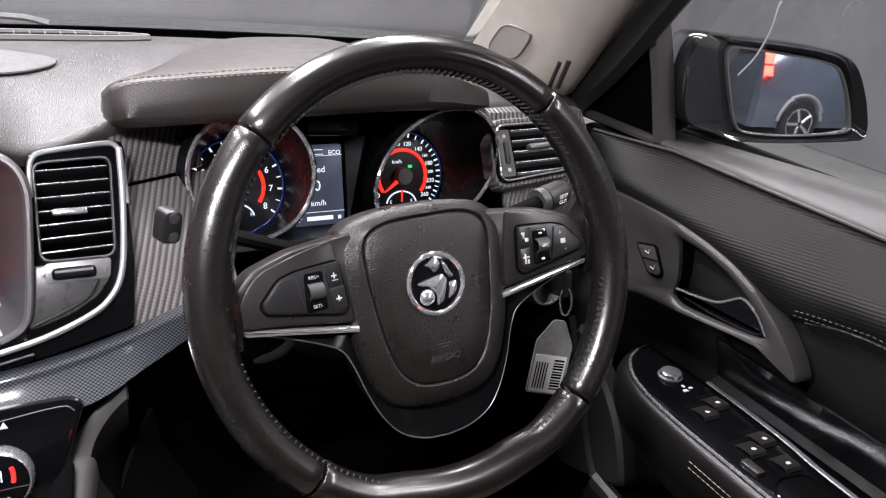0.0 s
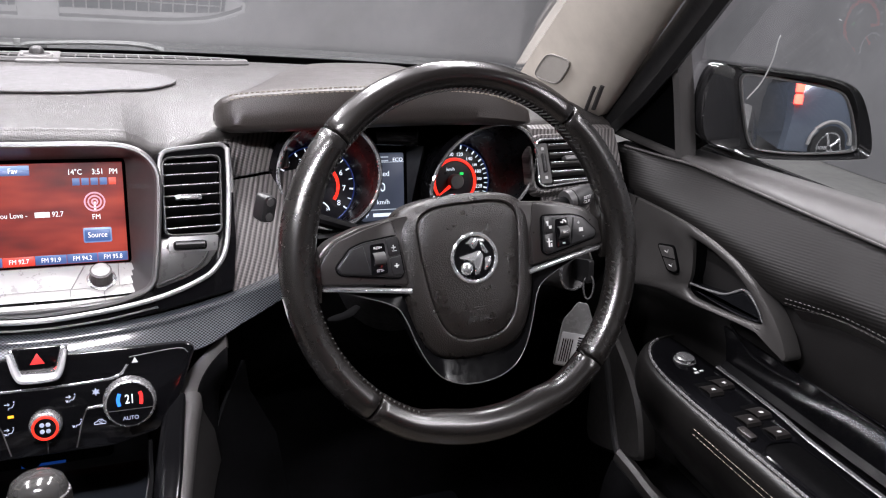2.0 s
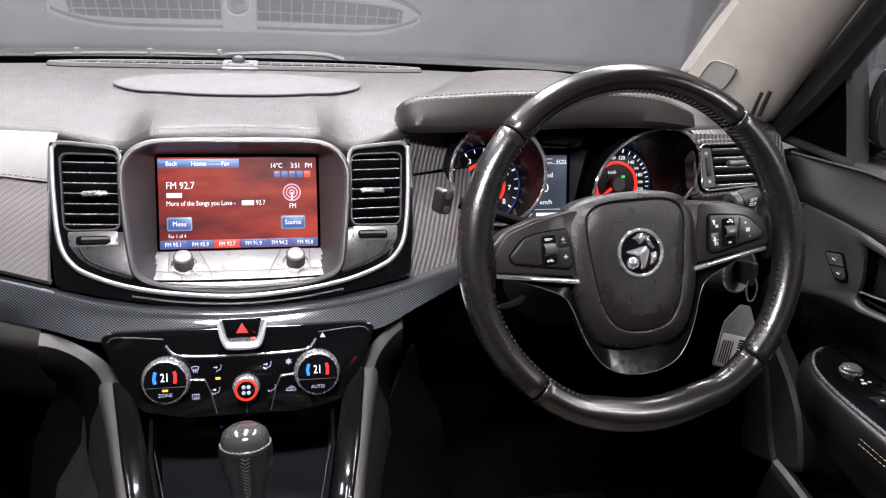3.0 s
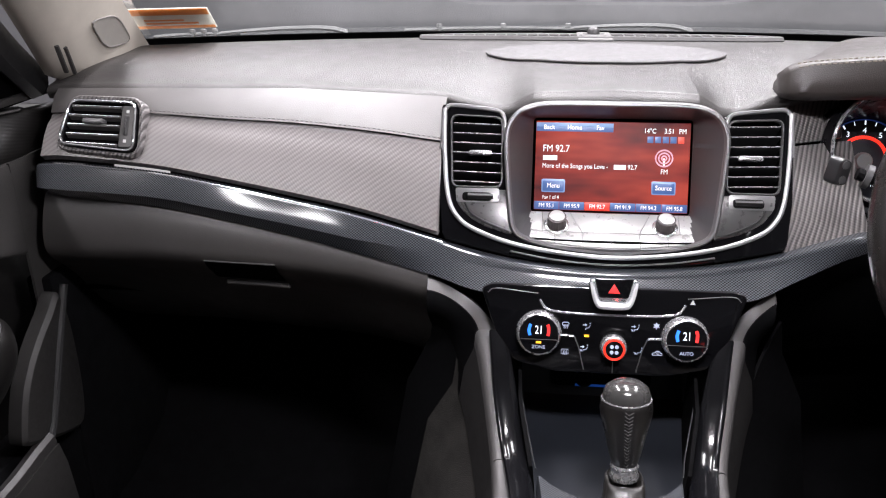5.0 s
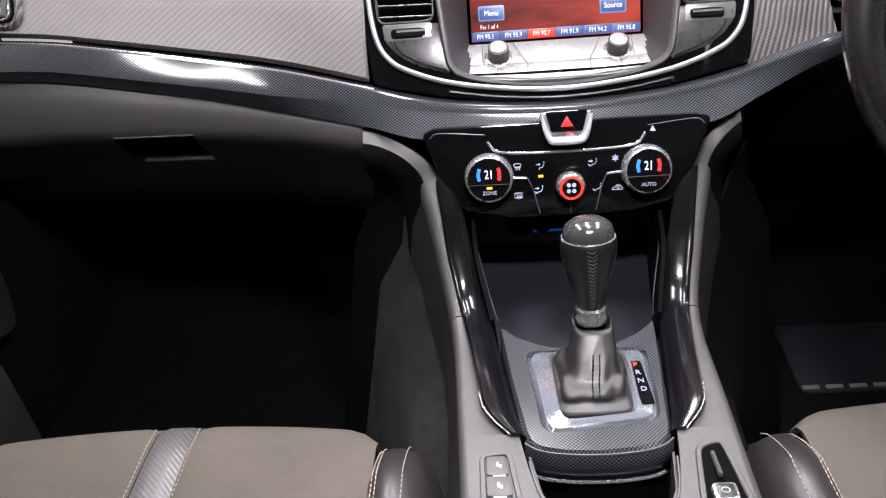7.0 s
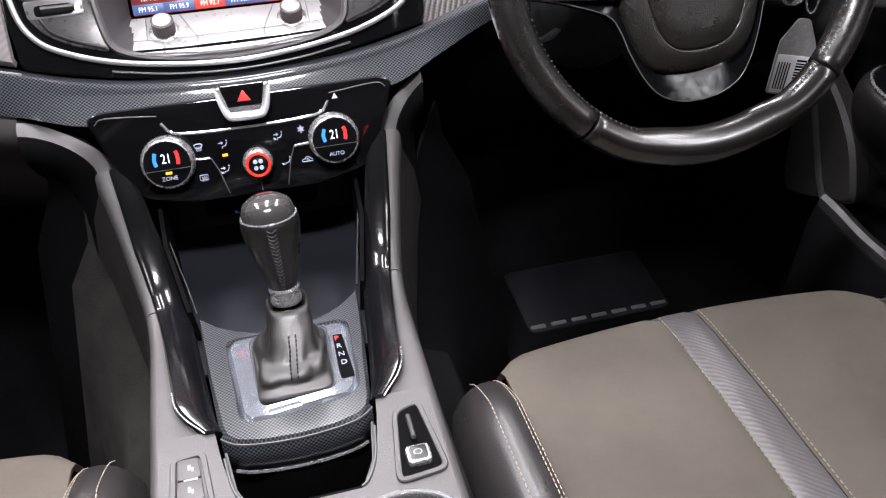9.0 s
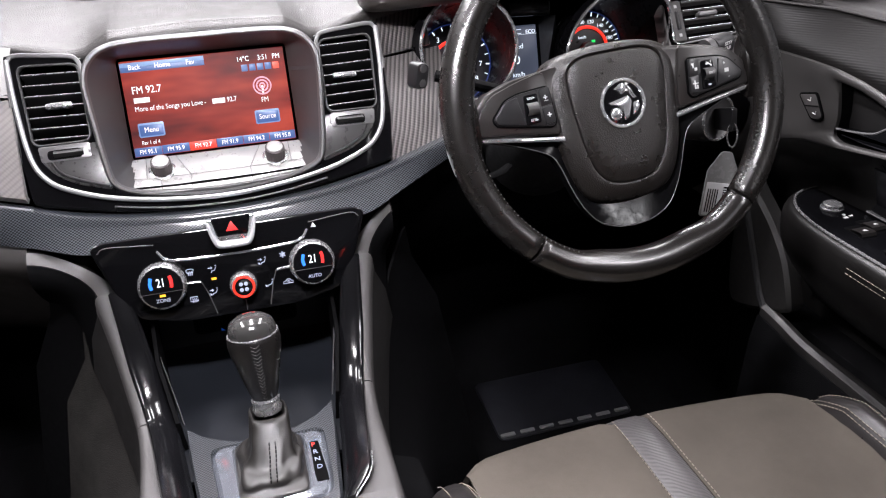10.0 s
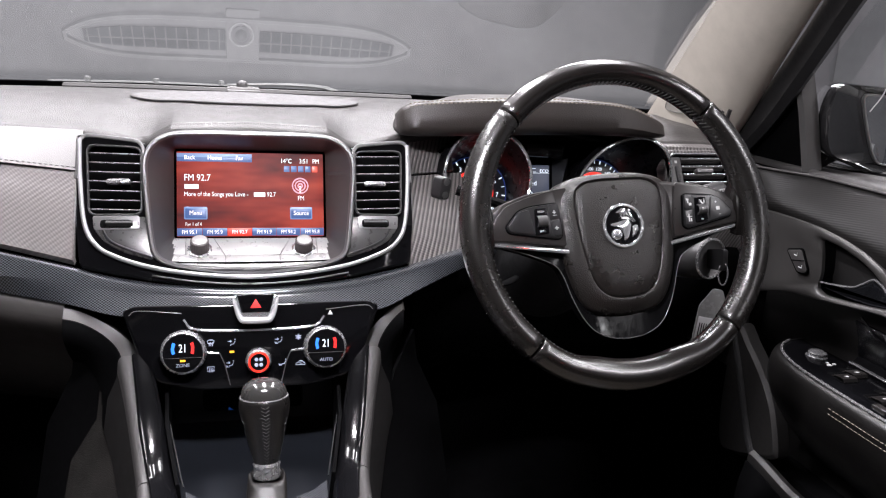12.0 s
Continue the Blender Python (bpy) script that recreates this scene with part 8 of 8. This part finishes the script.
    edge2 = [(s * x, y, z) for x, y, z in ((0.7805, -0.14, 0.755), (0.7785, -0.2, 0.756), (0.774, -0.26, 0.757), (0.768, -0.31, 0.757), (0.766, -0.4, 0.757), (0.767, -0.6, 0.757))]
    part("outer_edge", sweep(smooth_path(edge2, 5), 0.0034, 8, flat=0.5), M_CHROME, door, "bright tapering outer trim")
    wellp = rounded([(0.701, -0.305), (0.72, -0.292), (0.757, -0.297), (0.7585, -0.33), (0.757, -0.5), (0.703, -0.5)], 0.01, 4)
    part("grab_cup", ring_frame(AP, [(s * x, y) for x, y in wellp], [(s * x, y) for x, y in inset(wellp, 0.004)], 0.0, 0.0055, 0.001), M_GLOSS, door)
    part("grab_well", plate(AP, [(s * x, y) for x, y in inset(wellp, 0.0035)], 0.0, 0.0036, 0.0003), M_DARK, door, "black grab recess")
    AQ = Plane((0, 0, 0.753), (1, 0, 0), (0, 1, 0))

    def win_switch(x, y):
        part("switch_well", plate(AQ, [(s * a, b) for a, b in rounded([(x - 0.0115, y - 0.0125), (x + 0.0115, y - 0.0125), (x + 0.0115, y + 0.02), (x - 0.0115, y + 0.02)], 0.002, 2)], 0.0, 0.0006, 0.0002), M_DARK, swp)
        rows_ = [[(s * a, y + b, 0.7535 + c) for b, c in ((0.012, 0.0005), (0.008, 0.003), (-0.004, 0.0045), (-0.0095, 0.004), (-0.0115, 0.0005))] for a in (x - 0.0102, x - 0.009, x + 0.009, x + 0.0102)]
        k = part("window_switch", thicken(loft(rows_, closed=False), 0.001), M_SPOKE, swp, "satin black window switch")
        part("switch_sign", plate(Plane((s * x, y - 0.003, 0.758), (1, 0, 0), (0, 1, -0.15)), box_loop(-0.0024, -0.0022, 0.0024, 0.0022, 0.001), 0, 0.0004, 0.0001), M_PRINT, k)

    if s > 0:
        kp = Plane((0.749, -0.113, 0.753), (1, 0, 0), (0, 1, 0))
        part("mirror_knob", lathe(kp, [(0.0145, 0.0), (0.0145, 0.002), (0.0125, 0.003), (0.012, 0.0065), (0.009, 0.0085), (0.0003, 0.009)], 28), M_CHROME, swp, "small chrome mirror knob")
        part("mirror_marks", bars(AQ, [(0.742, -0.145, 0.748, -0.141), (0.752, -0.142, 0.757, -0.139), (0.747, -0.137, 0.75, -0.133)], 0.0005), M_PRINT, swp)
        for x, y in ((0.757, -0.176), (0.733, -0.186), (0.755, -0.243), (0.731, -0.252)):
            win_switch(x, y)
        part("lock_out_switch", plate(AQ, rounded([(0.705, -0.262), (0.716, -0.262), (0.716, -0.285), (0.705, -0.285)], 0.003), 0, 0.004, 0.001), M_SPOKE, swp)
        win_switch(0.7465, -0.281)
    else:
        win_switch(0.735, -0.2)
        wl = rounded([(0.7225, -0.2145), (0.7475, -0.2145), (0.7475, -0.178), (0.7225, -0.178)], 0.003, 3)
        part("switch_frame", ring_frame(AQ, [(s * a, b) for a, b in wl], [(s * a, b) for a, b in inset(wl, 0.0014)], 0.0, 0.002, 0.0006), M_CHROME, swp, "bright frame round the switch")
    # pocket behind the switch plate with a twill strip
    pk = [[(s * x, y, z) for x, z in ((0.786, 0.754), (0.795, 0.762), (0.788, 0.79), (0.778, 0.815))] for y in np.linspace(-0.14, -0.6, 14)]
    part("pocket_strip", thicken(loft(pk, closed=False), 0.003), M_TRIMGLOSS, door, "black strip behind the armrest")
    part("pocket_edge", sweep(smooth_path([(s * 0.775, -0.15, 0.822), (s * 0.778, -0.19, 0.80), (s * 0.781, -0.25, 0.80), (s * 0.78, -0.32, 0.815), (s * 0.78, -0.5, 0.82)], 4), 0.0016, 6), M_GLOSS, door)
    # map pocket at the bottom
    mpk = [[(s * 0.757, y, 0.545 - 0.02 * (y + 0.1)), (s * 0.75, y, 0.5), (s * 0.752, y, 0.4), (s * 0.76, y, 0.34)] for y in np.linspace(-0.1, -0.9, 12)]
    part("map_pocket", thicken(loft(mpk, closed=False), 0.01), M_DOORSKIN, door, "dark door pocket")
    # window channel, mirror triangle, frame
    fr = [(0.79, 0.2, 1.0), (0.782, 0.12, 1.065), (0.762, 0.02, 1.155), (0.73, -0.1, 1.255), (0.69, -0.25, 1.345), (0.68, -0.5, 1.385), (0.68, -0.8, 1.385), (0.7, -1.05, 1.35)]
    part("window_frame", sweep(smooth_path(flip(fr, s), 5), 0.026, 8, up=(s, 0, 0), flat=0.7), M_BLACK, door, "black window frame")
    part("window_channel", sweep(flip([(0.812, 0.036, 0.985), (0.802, 0.052, 1.07), (0.788, 0.068, 1.15)], s), 0.017, 8, up=(0, 1, 0), flat=0.55), M_SURROUND, door, "dark grey window channel")
    tri = [(0.26, 0.975), (0.05, 0.975), (0.06, 1.047), (0.07, 1.14), (0.134, 1.10), (0.184, 1.063), (0.24, 1.013)]
    part("mirror_panel", loft([[(s * (0.805 - 0.1 * (z - 1.0)), y, z) for y, z in tri], [(s * (0.82 - 0.1 * (z - 1.0)), y, z) for y, z in tri]]), M_DARK, door, "matt black mirror triangle panel")
    gp = [[(s * (0.852 - 0.25 * (z - 1.0) - 0.25 * (z - 1.0) ** 2), y, z) for z in np.linspace(0.99, min(1.37, top), 8)] for y, top in ((0.04, 1.14), (-0.1, 1.25), (-0.25, 1.34), (-0.5, 1.38), (-0.8, 1.38), (-1.05, 1.35))]
    g = part("window_pane", loft(gp, closed=False), M_GLASS, door, "clear side window, raised")
    face_cabin(g)
    g.visible_shadow = False
    outs = [[(s * 0.90, y, 0.99), (s * 0.93, y, 0.9), (s * 0.95, y, 0.7), (s * 0.92, y, 0.45), (s * 0.88, y, 0.25)] for y in np.linspace(0.25, -1.08, 10)]
    part("outer_skin", thicken(loft(outs, closed=False), 0.004), M_BODY, door, "black painted outer skin")
    return door


front_door(1)
front_door(-1).location.x -= 0.017

# faint smear on the driver's glass
sm = thing("glass_smear", (0.84, -0.02, 1.1), "pale wiped smear on the side window", "smear")
pth = smooth_path([(0.822, -0.045, 1.081), (0.819, -0.066, 1.105), (0.813, -0.083, 1.135), (0.807, -0.091, 1.158), (0.805, -0.095, 1.165)], 6)
part("streak", sweep(pth, 0.0011, 6, up=(1, 0, 0), flat=0.1), surface("smear_film", (0.4, 0.4, 0.4), 0.7), sm)

# ---- door mirrors ----
for s in (-1, 1):
    mir = thing("door_mirror", (s * 0.9, 0.06, 1.0), "black door mirror with a wide rounded glass", "door mirror", "door mirrors")
    MP = Plane((s * 0.945, -0.012, 1.05), (1 * s, -0.34, 0), (0.0, 0.05, 1)) if s > 0 else Plane((-0.945, -0.012, 1.05), (1, 0.34, 0), (0, 0.05, 1))
    k = 1 if s > 0 else -1
    gl = resample([tuple(q)[:2] for q in smooth_path([(k * a, b, 0) for a, b in ((-0.081, 0.049), (-0.0745, 0.0502), (-0.017, 0.0457), (0.049, 0.0378), (0.0685, 0.0225), (0.084, -0.0093), (0.0915, -0.0345), (0.085, -0.0415), (0.019, -0.0485), (-0.039, -0.0475), (-0.0565, -0.039), (-0.0715, -0.0005), (-0.0835, 0.0435))], 4, closed=True)], 72)
    hs = resample([tuple(q)[:2] for q in smooth_path([(k * a, b, 0) for a, b in ((-0.122, 0.064), (-0.1154, 0.0652), (-0.05, 0.0624), (0.0253, 0.0575), (0.0699, 0.047), (0.0925, 0.0197), (0.1104, -0.0229), (0.1125, -0.0455), (0.1026, -0.0515), (0.0136, -0.0588), (-0.0556, -0.0592), (-0.095, -0.0485), (-0.128, -0.036), (-0.137, 0.01), (-0.132, 0.054))], 4, closed=True)], 72)
    part("mirror_glass", loft([[MP(u, v, -0.008) for u, v in gl]] + [[MP(u * f, v * f, 0.0005 - 0.385 * f * f * (u * u + v * v)) for u, v in gl] for f in (1.0, 0.85, 0.7, 0.5, 0.3, 0.1, 0.01)]), M_MIRROR, mir, "silvered mirror glass")
    part("glass_rim", ring_frame(MP, inset(gl, -0.0028), gl, -0.006, 0.0018, 0.001), M_FRAME, mir, "grey edge of the glass")
    rings = [[MP(u, v, w) for u, v in inset(gl, -0.0035)] if f is None else [MP(u * f, v * f + dv, w) for u, v in hs] for f, w, dv in ((None, -0.014, 0), (None, -0.006, 0), (0.955, 0.009, 0), (0.975, 0.0105, 0), (1.0, 0.006, 0), (1.015, -0.02, 0.0), (0.98, -0.06, 0.0), (0.85, -0.095, 0.0), (0.5, -0.115, 0.0), (0.1, -0.12, 0.0))]
    part("housing", loft(rings), M_BODY, mir, "gloss black mirror housing")
    part("foot", sweep(smooth_path(flip([(0.885, 0.06, 1.02), (0.86, 0.075, 1.005), (0.84, 0.08, 0.995)], s), 4), 0.03, 8, flat=0.55), M_BLACK, mir, "black mirror foot")

# ---- front seats ----
def front_seat(cx, label):
    seat = thing("front_seat", (cx, -0.5, 0.36), label, "car seat", "front seats")

    def top(x, y):
        """Height of the cushion over a point; x from the seat's middle."""
        a = abs(x)
        fwd = -0.232 - y
        base = 0.606 - 0.05 * max(0.0, fwd - 0.15) - 0.006 * (1 - min(1, fwd / 0.05)) ** 2
        bol = 0.03 * max(0.0, min(1, (a - 0.19) / 0.035)) * min(1, max(0, fwd - 0.02) / 0.1)
        drop = 0.10 * max(0.0, (a - 0.235) / 0.035) ** 2 if a > 0.235 else 0.0
        return base + bol - drop

    def front(x):
        """y of the front edge."""
        return -0.222 - 0.03 * (max(0, abs(x) - 0.17) / 0.05) ** 2 - 0.02 * (abs(x) / 0.2) ** 2

    def piece(name, x0, x1, y_back, mat, lab, dent=0.0, n=14, seamy=None):
        rows = []
        for x in np.linspace(x0, x1, n):
            e = min(x - x0, x1 - x) / 0.008
            sink = 0.004 * (1 - min(1, e)) ** 2
            yf = front(x)
            r = [(cx + x, yf + 0.012, 0.50), (cx + x, yf + 0.004, 0.55), (cx + x, yf - 0.001, 0.582), (cx + x, yf - 0.012, top(x, yf - 0.012) - sink - 0.006)]
            for y in np.linspace(yf - 0.025, y_back, 16):
                q = sink
                if seamy is not None:
                    q += 0.005 * math.exp(-((y - seamy) / 0.006) ** 2)
                r.append((cx + x, y, top(x, y) - q))
            rows.append(r)
        return part(name, thicken(loft(rows, closed=False), 0.006), mat, seat, lab, angle=70)

    piece("insert", -0.205, -0.0205, -0.78, M_SUEDE, "taupe suede insert", seamy=-0.435)
    piece("insert", 0.0205, 0.205, -0.78, M_SUEDE, "taupe suede insert", seamy=-0.435)
    piece("twill_band", -0.0195, 0.0195, -0.78, M_RIBSEAT, "grey twill middle band", n=6, seamy=-0.435)
    # side bolsters
    for s in (-1, 1):
        rows = []
        for y in np.linspace(-0.262, -0.78, 22):
            k = min(1, max(0.0, (-0.262 - y) / 0.07)) ** 0.5
            zt = 0.575 + 0.055 * k - 0.05 * max(0, -0.43 - y)
            rows.append([(cx + s * 0.1995, y, zt - 0.03), (cx + s * (0.206), y, zt - 0.012), (cx + s * 0.222, y, zt), (cx + s * (0.238 + 0.006 * k), y, zt - 0.006), (cx + s * (0.25 + 0.012 * k), y, zt - 0.03), (cx + s * (0.256 + 0.014 * k), y, zt - 0.075), (cx + s * 0.25, y, 0.44)])
        bo = part("bolster", thicken(loft([[tuple(p) for p in smooth_path(r, 2)] for r in rows], closed=False), 0.006), M_SEATL, seat, "smooth black leather bolster", angle=70)
        nose = [[(cx + s * x, y, z) for x, z in ((0.2, 0.46), (0.2, 0.545), (0.222, 0.572), (0.24, 0.565), (0.252, 0.54), (0.252, 0.46))] for y in (-0.2625, -0.254)]
        part("bolster_nose", loft([[tuple(p) for p in nose[0]], [(cx + s * (0.226 + (abs(px - cx) - 0.226) * 0.9), -0.251, pz * 0.97 + 0.01) for px, _, pz in nose[0]]]), M_SEATL, seat, angle=70)
        for off in (0.2085, 0.2125, 0.236):
            st = []
            for y in np.linspace(-0.268, -0.77, 40):
                k = min(1, max(0.0, (-0.262 - y) / 0.07)) ** 0.5
                zt = 0.575 + 0.055 * k - 0.05 * max(0, -0.43 - y)
                st.append((cx + s * off, y, zt + (-0.0075 if off < 0.21 else -0.0045 if off < 0.22 else -0.0028) + 0.0012))
            part("bolster_stitching", stitches(st, 0.0042, 0.0016, 0.00062), M_STITCH, bo, "pale seam thread")
    for xx in (-0.0225, 0.0225):
        st = [(cx + xx, y, top(xx, y) - 0.001) for y in np.linspace(front(0) - 0.02, -0.77, 40)]
        part("band_stitching", stitches(st, 0.0042, 0.0016, 0.00062), M_STITCH, seat, "pale seam thread")
    part("base", block((cx - 0.235, -0.78, 0.365), (cx + 0.235, -0.275, 0.5), 0.02), M_DARK, seat, "dark seat base")
    return seat


front_seat(0.402, "driver's seat cushion in taupe suede with black leather bolsters")
front_seat(-0.402, "passenger's seat cushion in taupe suede with black leather bolsters")

# ---- floor mats, pedals, kick panels ----
for s in (-1, 1):
    mat_rows = [[(s * x, y, 0.3475 + max(0, y - 0.15) * 0.35) for y in np.linspace(-0.22, 0.24, 10)] for x in np.linspace(0.25, 0.66, 10)]
    m = thing("floor_mat", (s * 0.45, 0.0, 0.345), "black carpet floor mat in the front footwell", "floor mat", "floor mats")
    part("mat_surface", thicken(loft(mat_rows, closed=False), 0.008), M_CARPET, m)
    if s > 0:
        HPp = Plane((0.465, 0.13, 0.358), (1, 0, 0), (0, 1, 0.12))
        hpd = part("heel_pad", plate(HPp, box_loop(-0.115, -0.085, 0.115, 0.05, 0.012), -0.004, 0.003, 0.0015), surface("heel_vinyl", (0.012, 0.0125, 0.016), 0.4, vary=0.3, scale=30), m, "scuffed black vinyl heel pad")
        for k in range(7):
            part("pad_rib", plate(HPp, box_loop(-0.112 + k * 0.033, -0.08, -0.088 + k * 0.033, -0.073, 0.002), 0.002, 0.005, 0.001), surface("rib_vinyl", (0.14, 0.14, 0.14), 0.5), hpd, "worn pale rib")
ped = thing("brake_pedal", (0.36, 0.3, 0.45), "dark rubber-faced brake pedal", "pedal", "pedals")
PP = leaned((0.262, 0.29, 0.372), 35)
part("pad", plate(PP, rounded([(-0.022, -0.048), (0.02, -0.048), (0.024, 0.045), (-0.024, 0.045)], 0.008), -0.01, 0.006, 0.003), M_GREY, ped)
part("arm", sweep([PP(0, 0.02, -0.01), (0.262, 0.42, 0.52), (0.27, 0.48, 0.68)], 0.009, 8), M_DARK, ped)
for s in (-1, 1):
    kp = thing("kick_panel", (s * 0.735, 0.0, 0.56), "dark grey side trim under the end of the dash", "side trim", "footwell side trims")
    KF = [(0.03, 0.75), (0.0, 0.73), (-0.04, 0.70), (-0.075, 0.66), (-0.098, 0.605), (-0.094, 0.588), (-0.06, 0.572), (-0.01, 0.55), (0.03, 0.545), (0.045, 0.6), (0.045, 0.7)]
    loopk = [tuple(p)[:2] for p in smooth_path([(y, z, 0) for y, z in KF], 3, closed=True)]
    part("panel", loft([[(s * 0.745, y, z) for y, z in loopk], [(s * 0.727, y, z) for y, z in loopk], [(s * 0.722, y, z) for y, z in inset(loopk, 0.006)]]), M_KICK, kp)
    part("seal", sweep(smooth_path(flip([(0.7235, 0.045, 0.755), (0.7215, 0.0, 0.67), (0.7205, -0.035, 0.60), (0.72, -0.052, 0.575)], s), 5), 0.0055, 8), M_RUBBER, kp, "dark rubber seal")
    sill = smooth_path(flip([(0.722, -0.055, 0.572), (0.726, -0.085, 0.565), (0.732, -0.13, 0.552), (0.738, -0.19, 0.545), (0.742, -0.3, 0.54), (0.742, -0.6, 0.53), (0.742, -1.0, 0.53)], s), 5)
    sec = [(0.013, -0.012), (0.0115, 0.002), (0.006, 0.0095), (-0.002, 0.0105), (-0.0085, 0.006), (-0.0105, -0.002), (-0.009, -0.012)]
    solo("sill_trim", thicken(loft([[(q.x + s * dx, q.y, q.z + dz) for dx, dz in sec] for q in sill], closed=False), 0.004), surface("sill_plastic", (0.02, 0.019, 0.0187), 0.45, vary=0.15, grain=0.4), "dark grey rounded sill trim along the door opening", "sill trim", "sill trims", kind="structure")
    apron = [(-0.0095, -0.006), (-0.0165, -0.035), (-0.021, -0.09), (-0.028, -0.2)]
    # same sill on both sides; the driver's darker material carries its shade
    solo("sill_apron", thicken(loft([[(q.x + s * dx, q.y, q.z + dz) for dx, dz in apron] for q in sill], closed=False), 0.004), M_CARPET if s > 0 else M_KICK, "side of the sill, coloured darker on the shaded driver's side", "sill side", "sill sides", kind="structure")
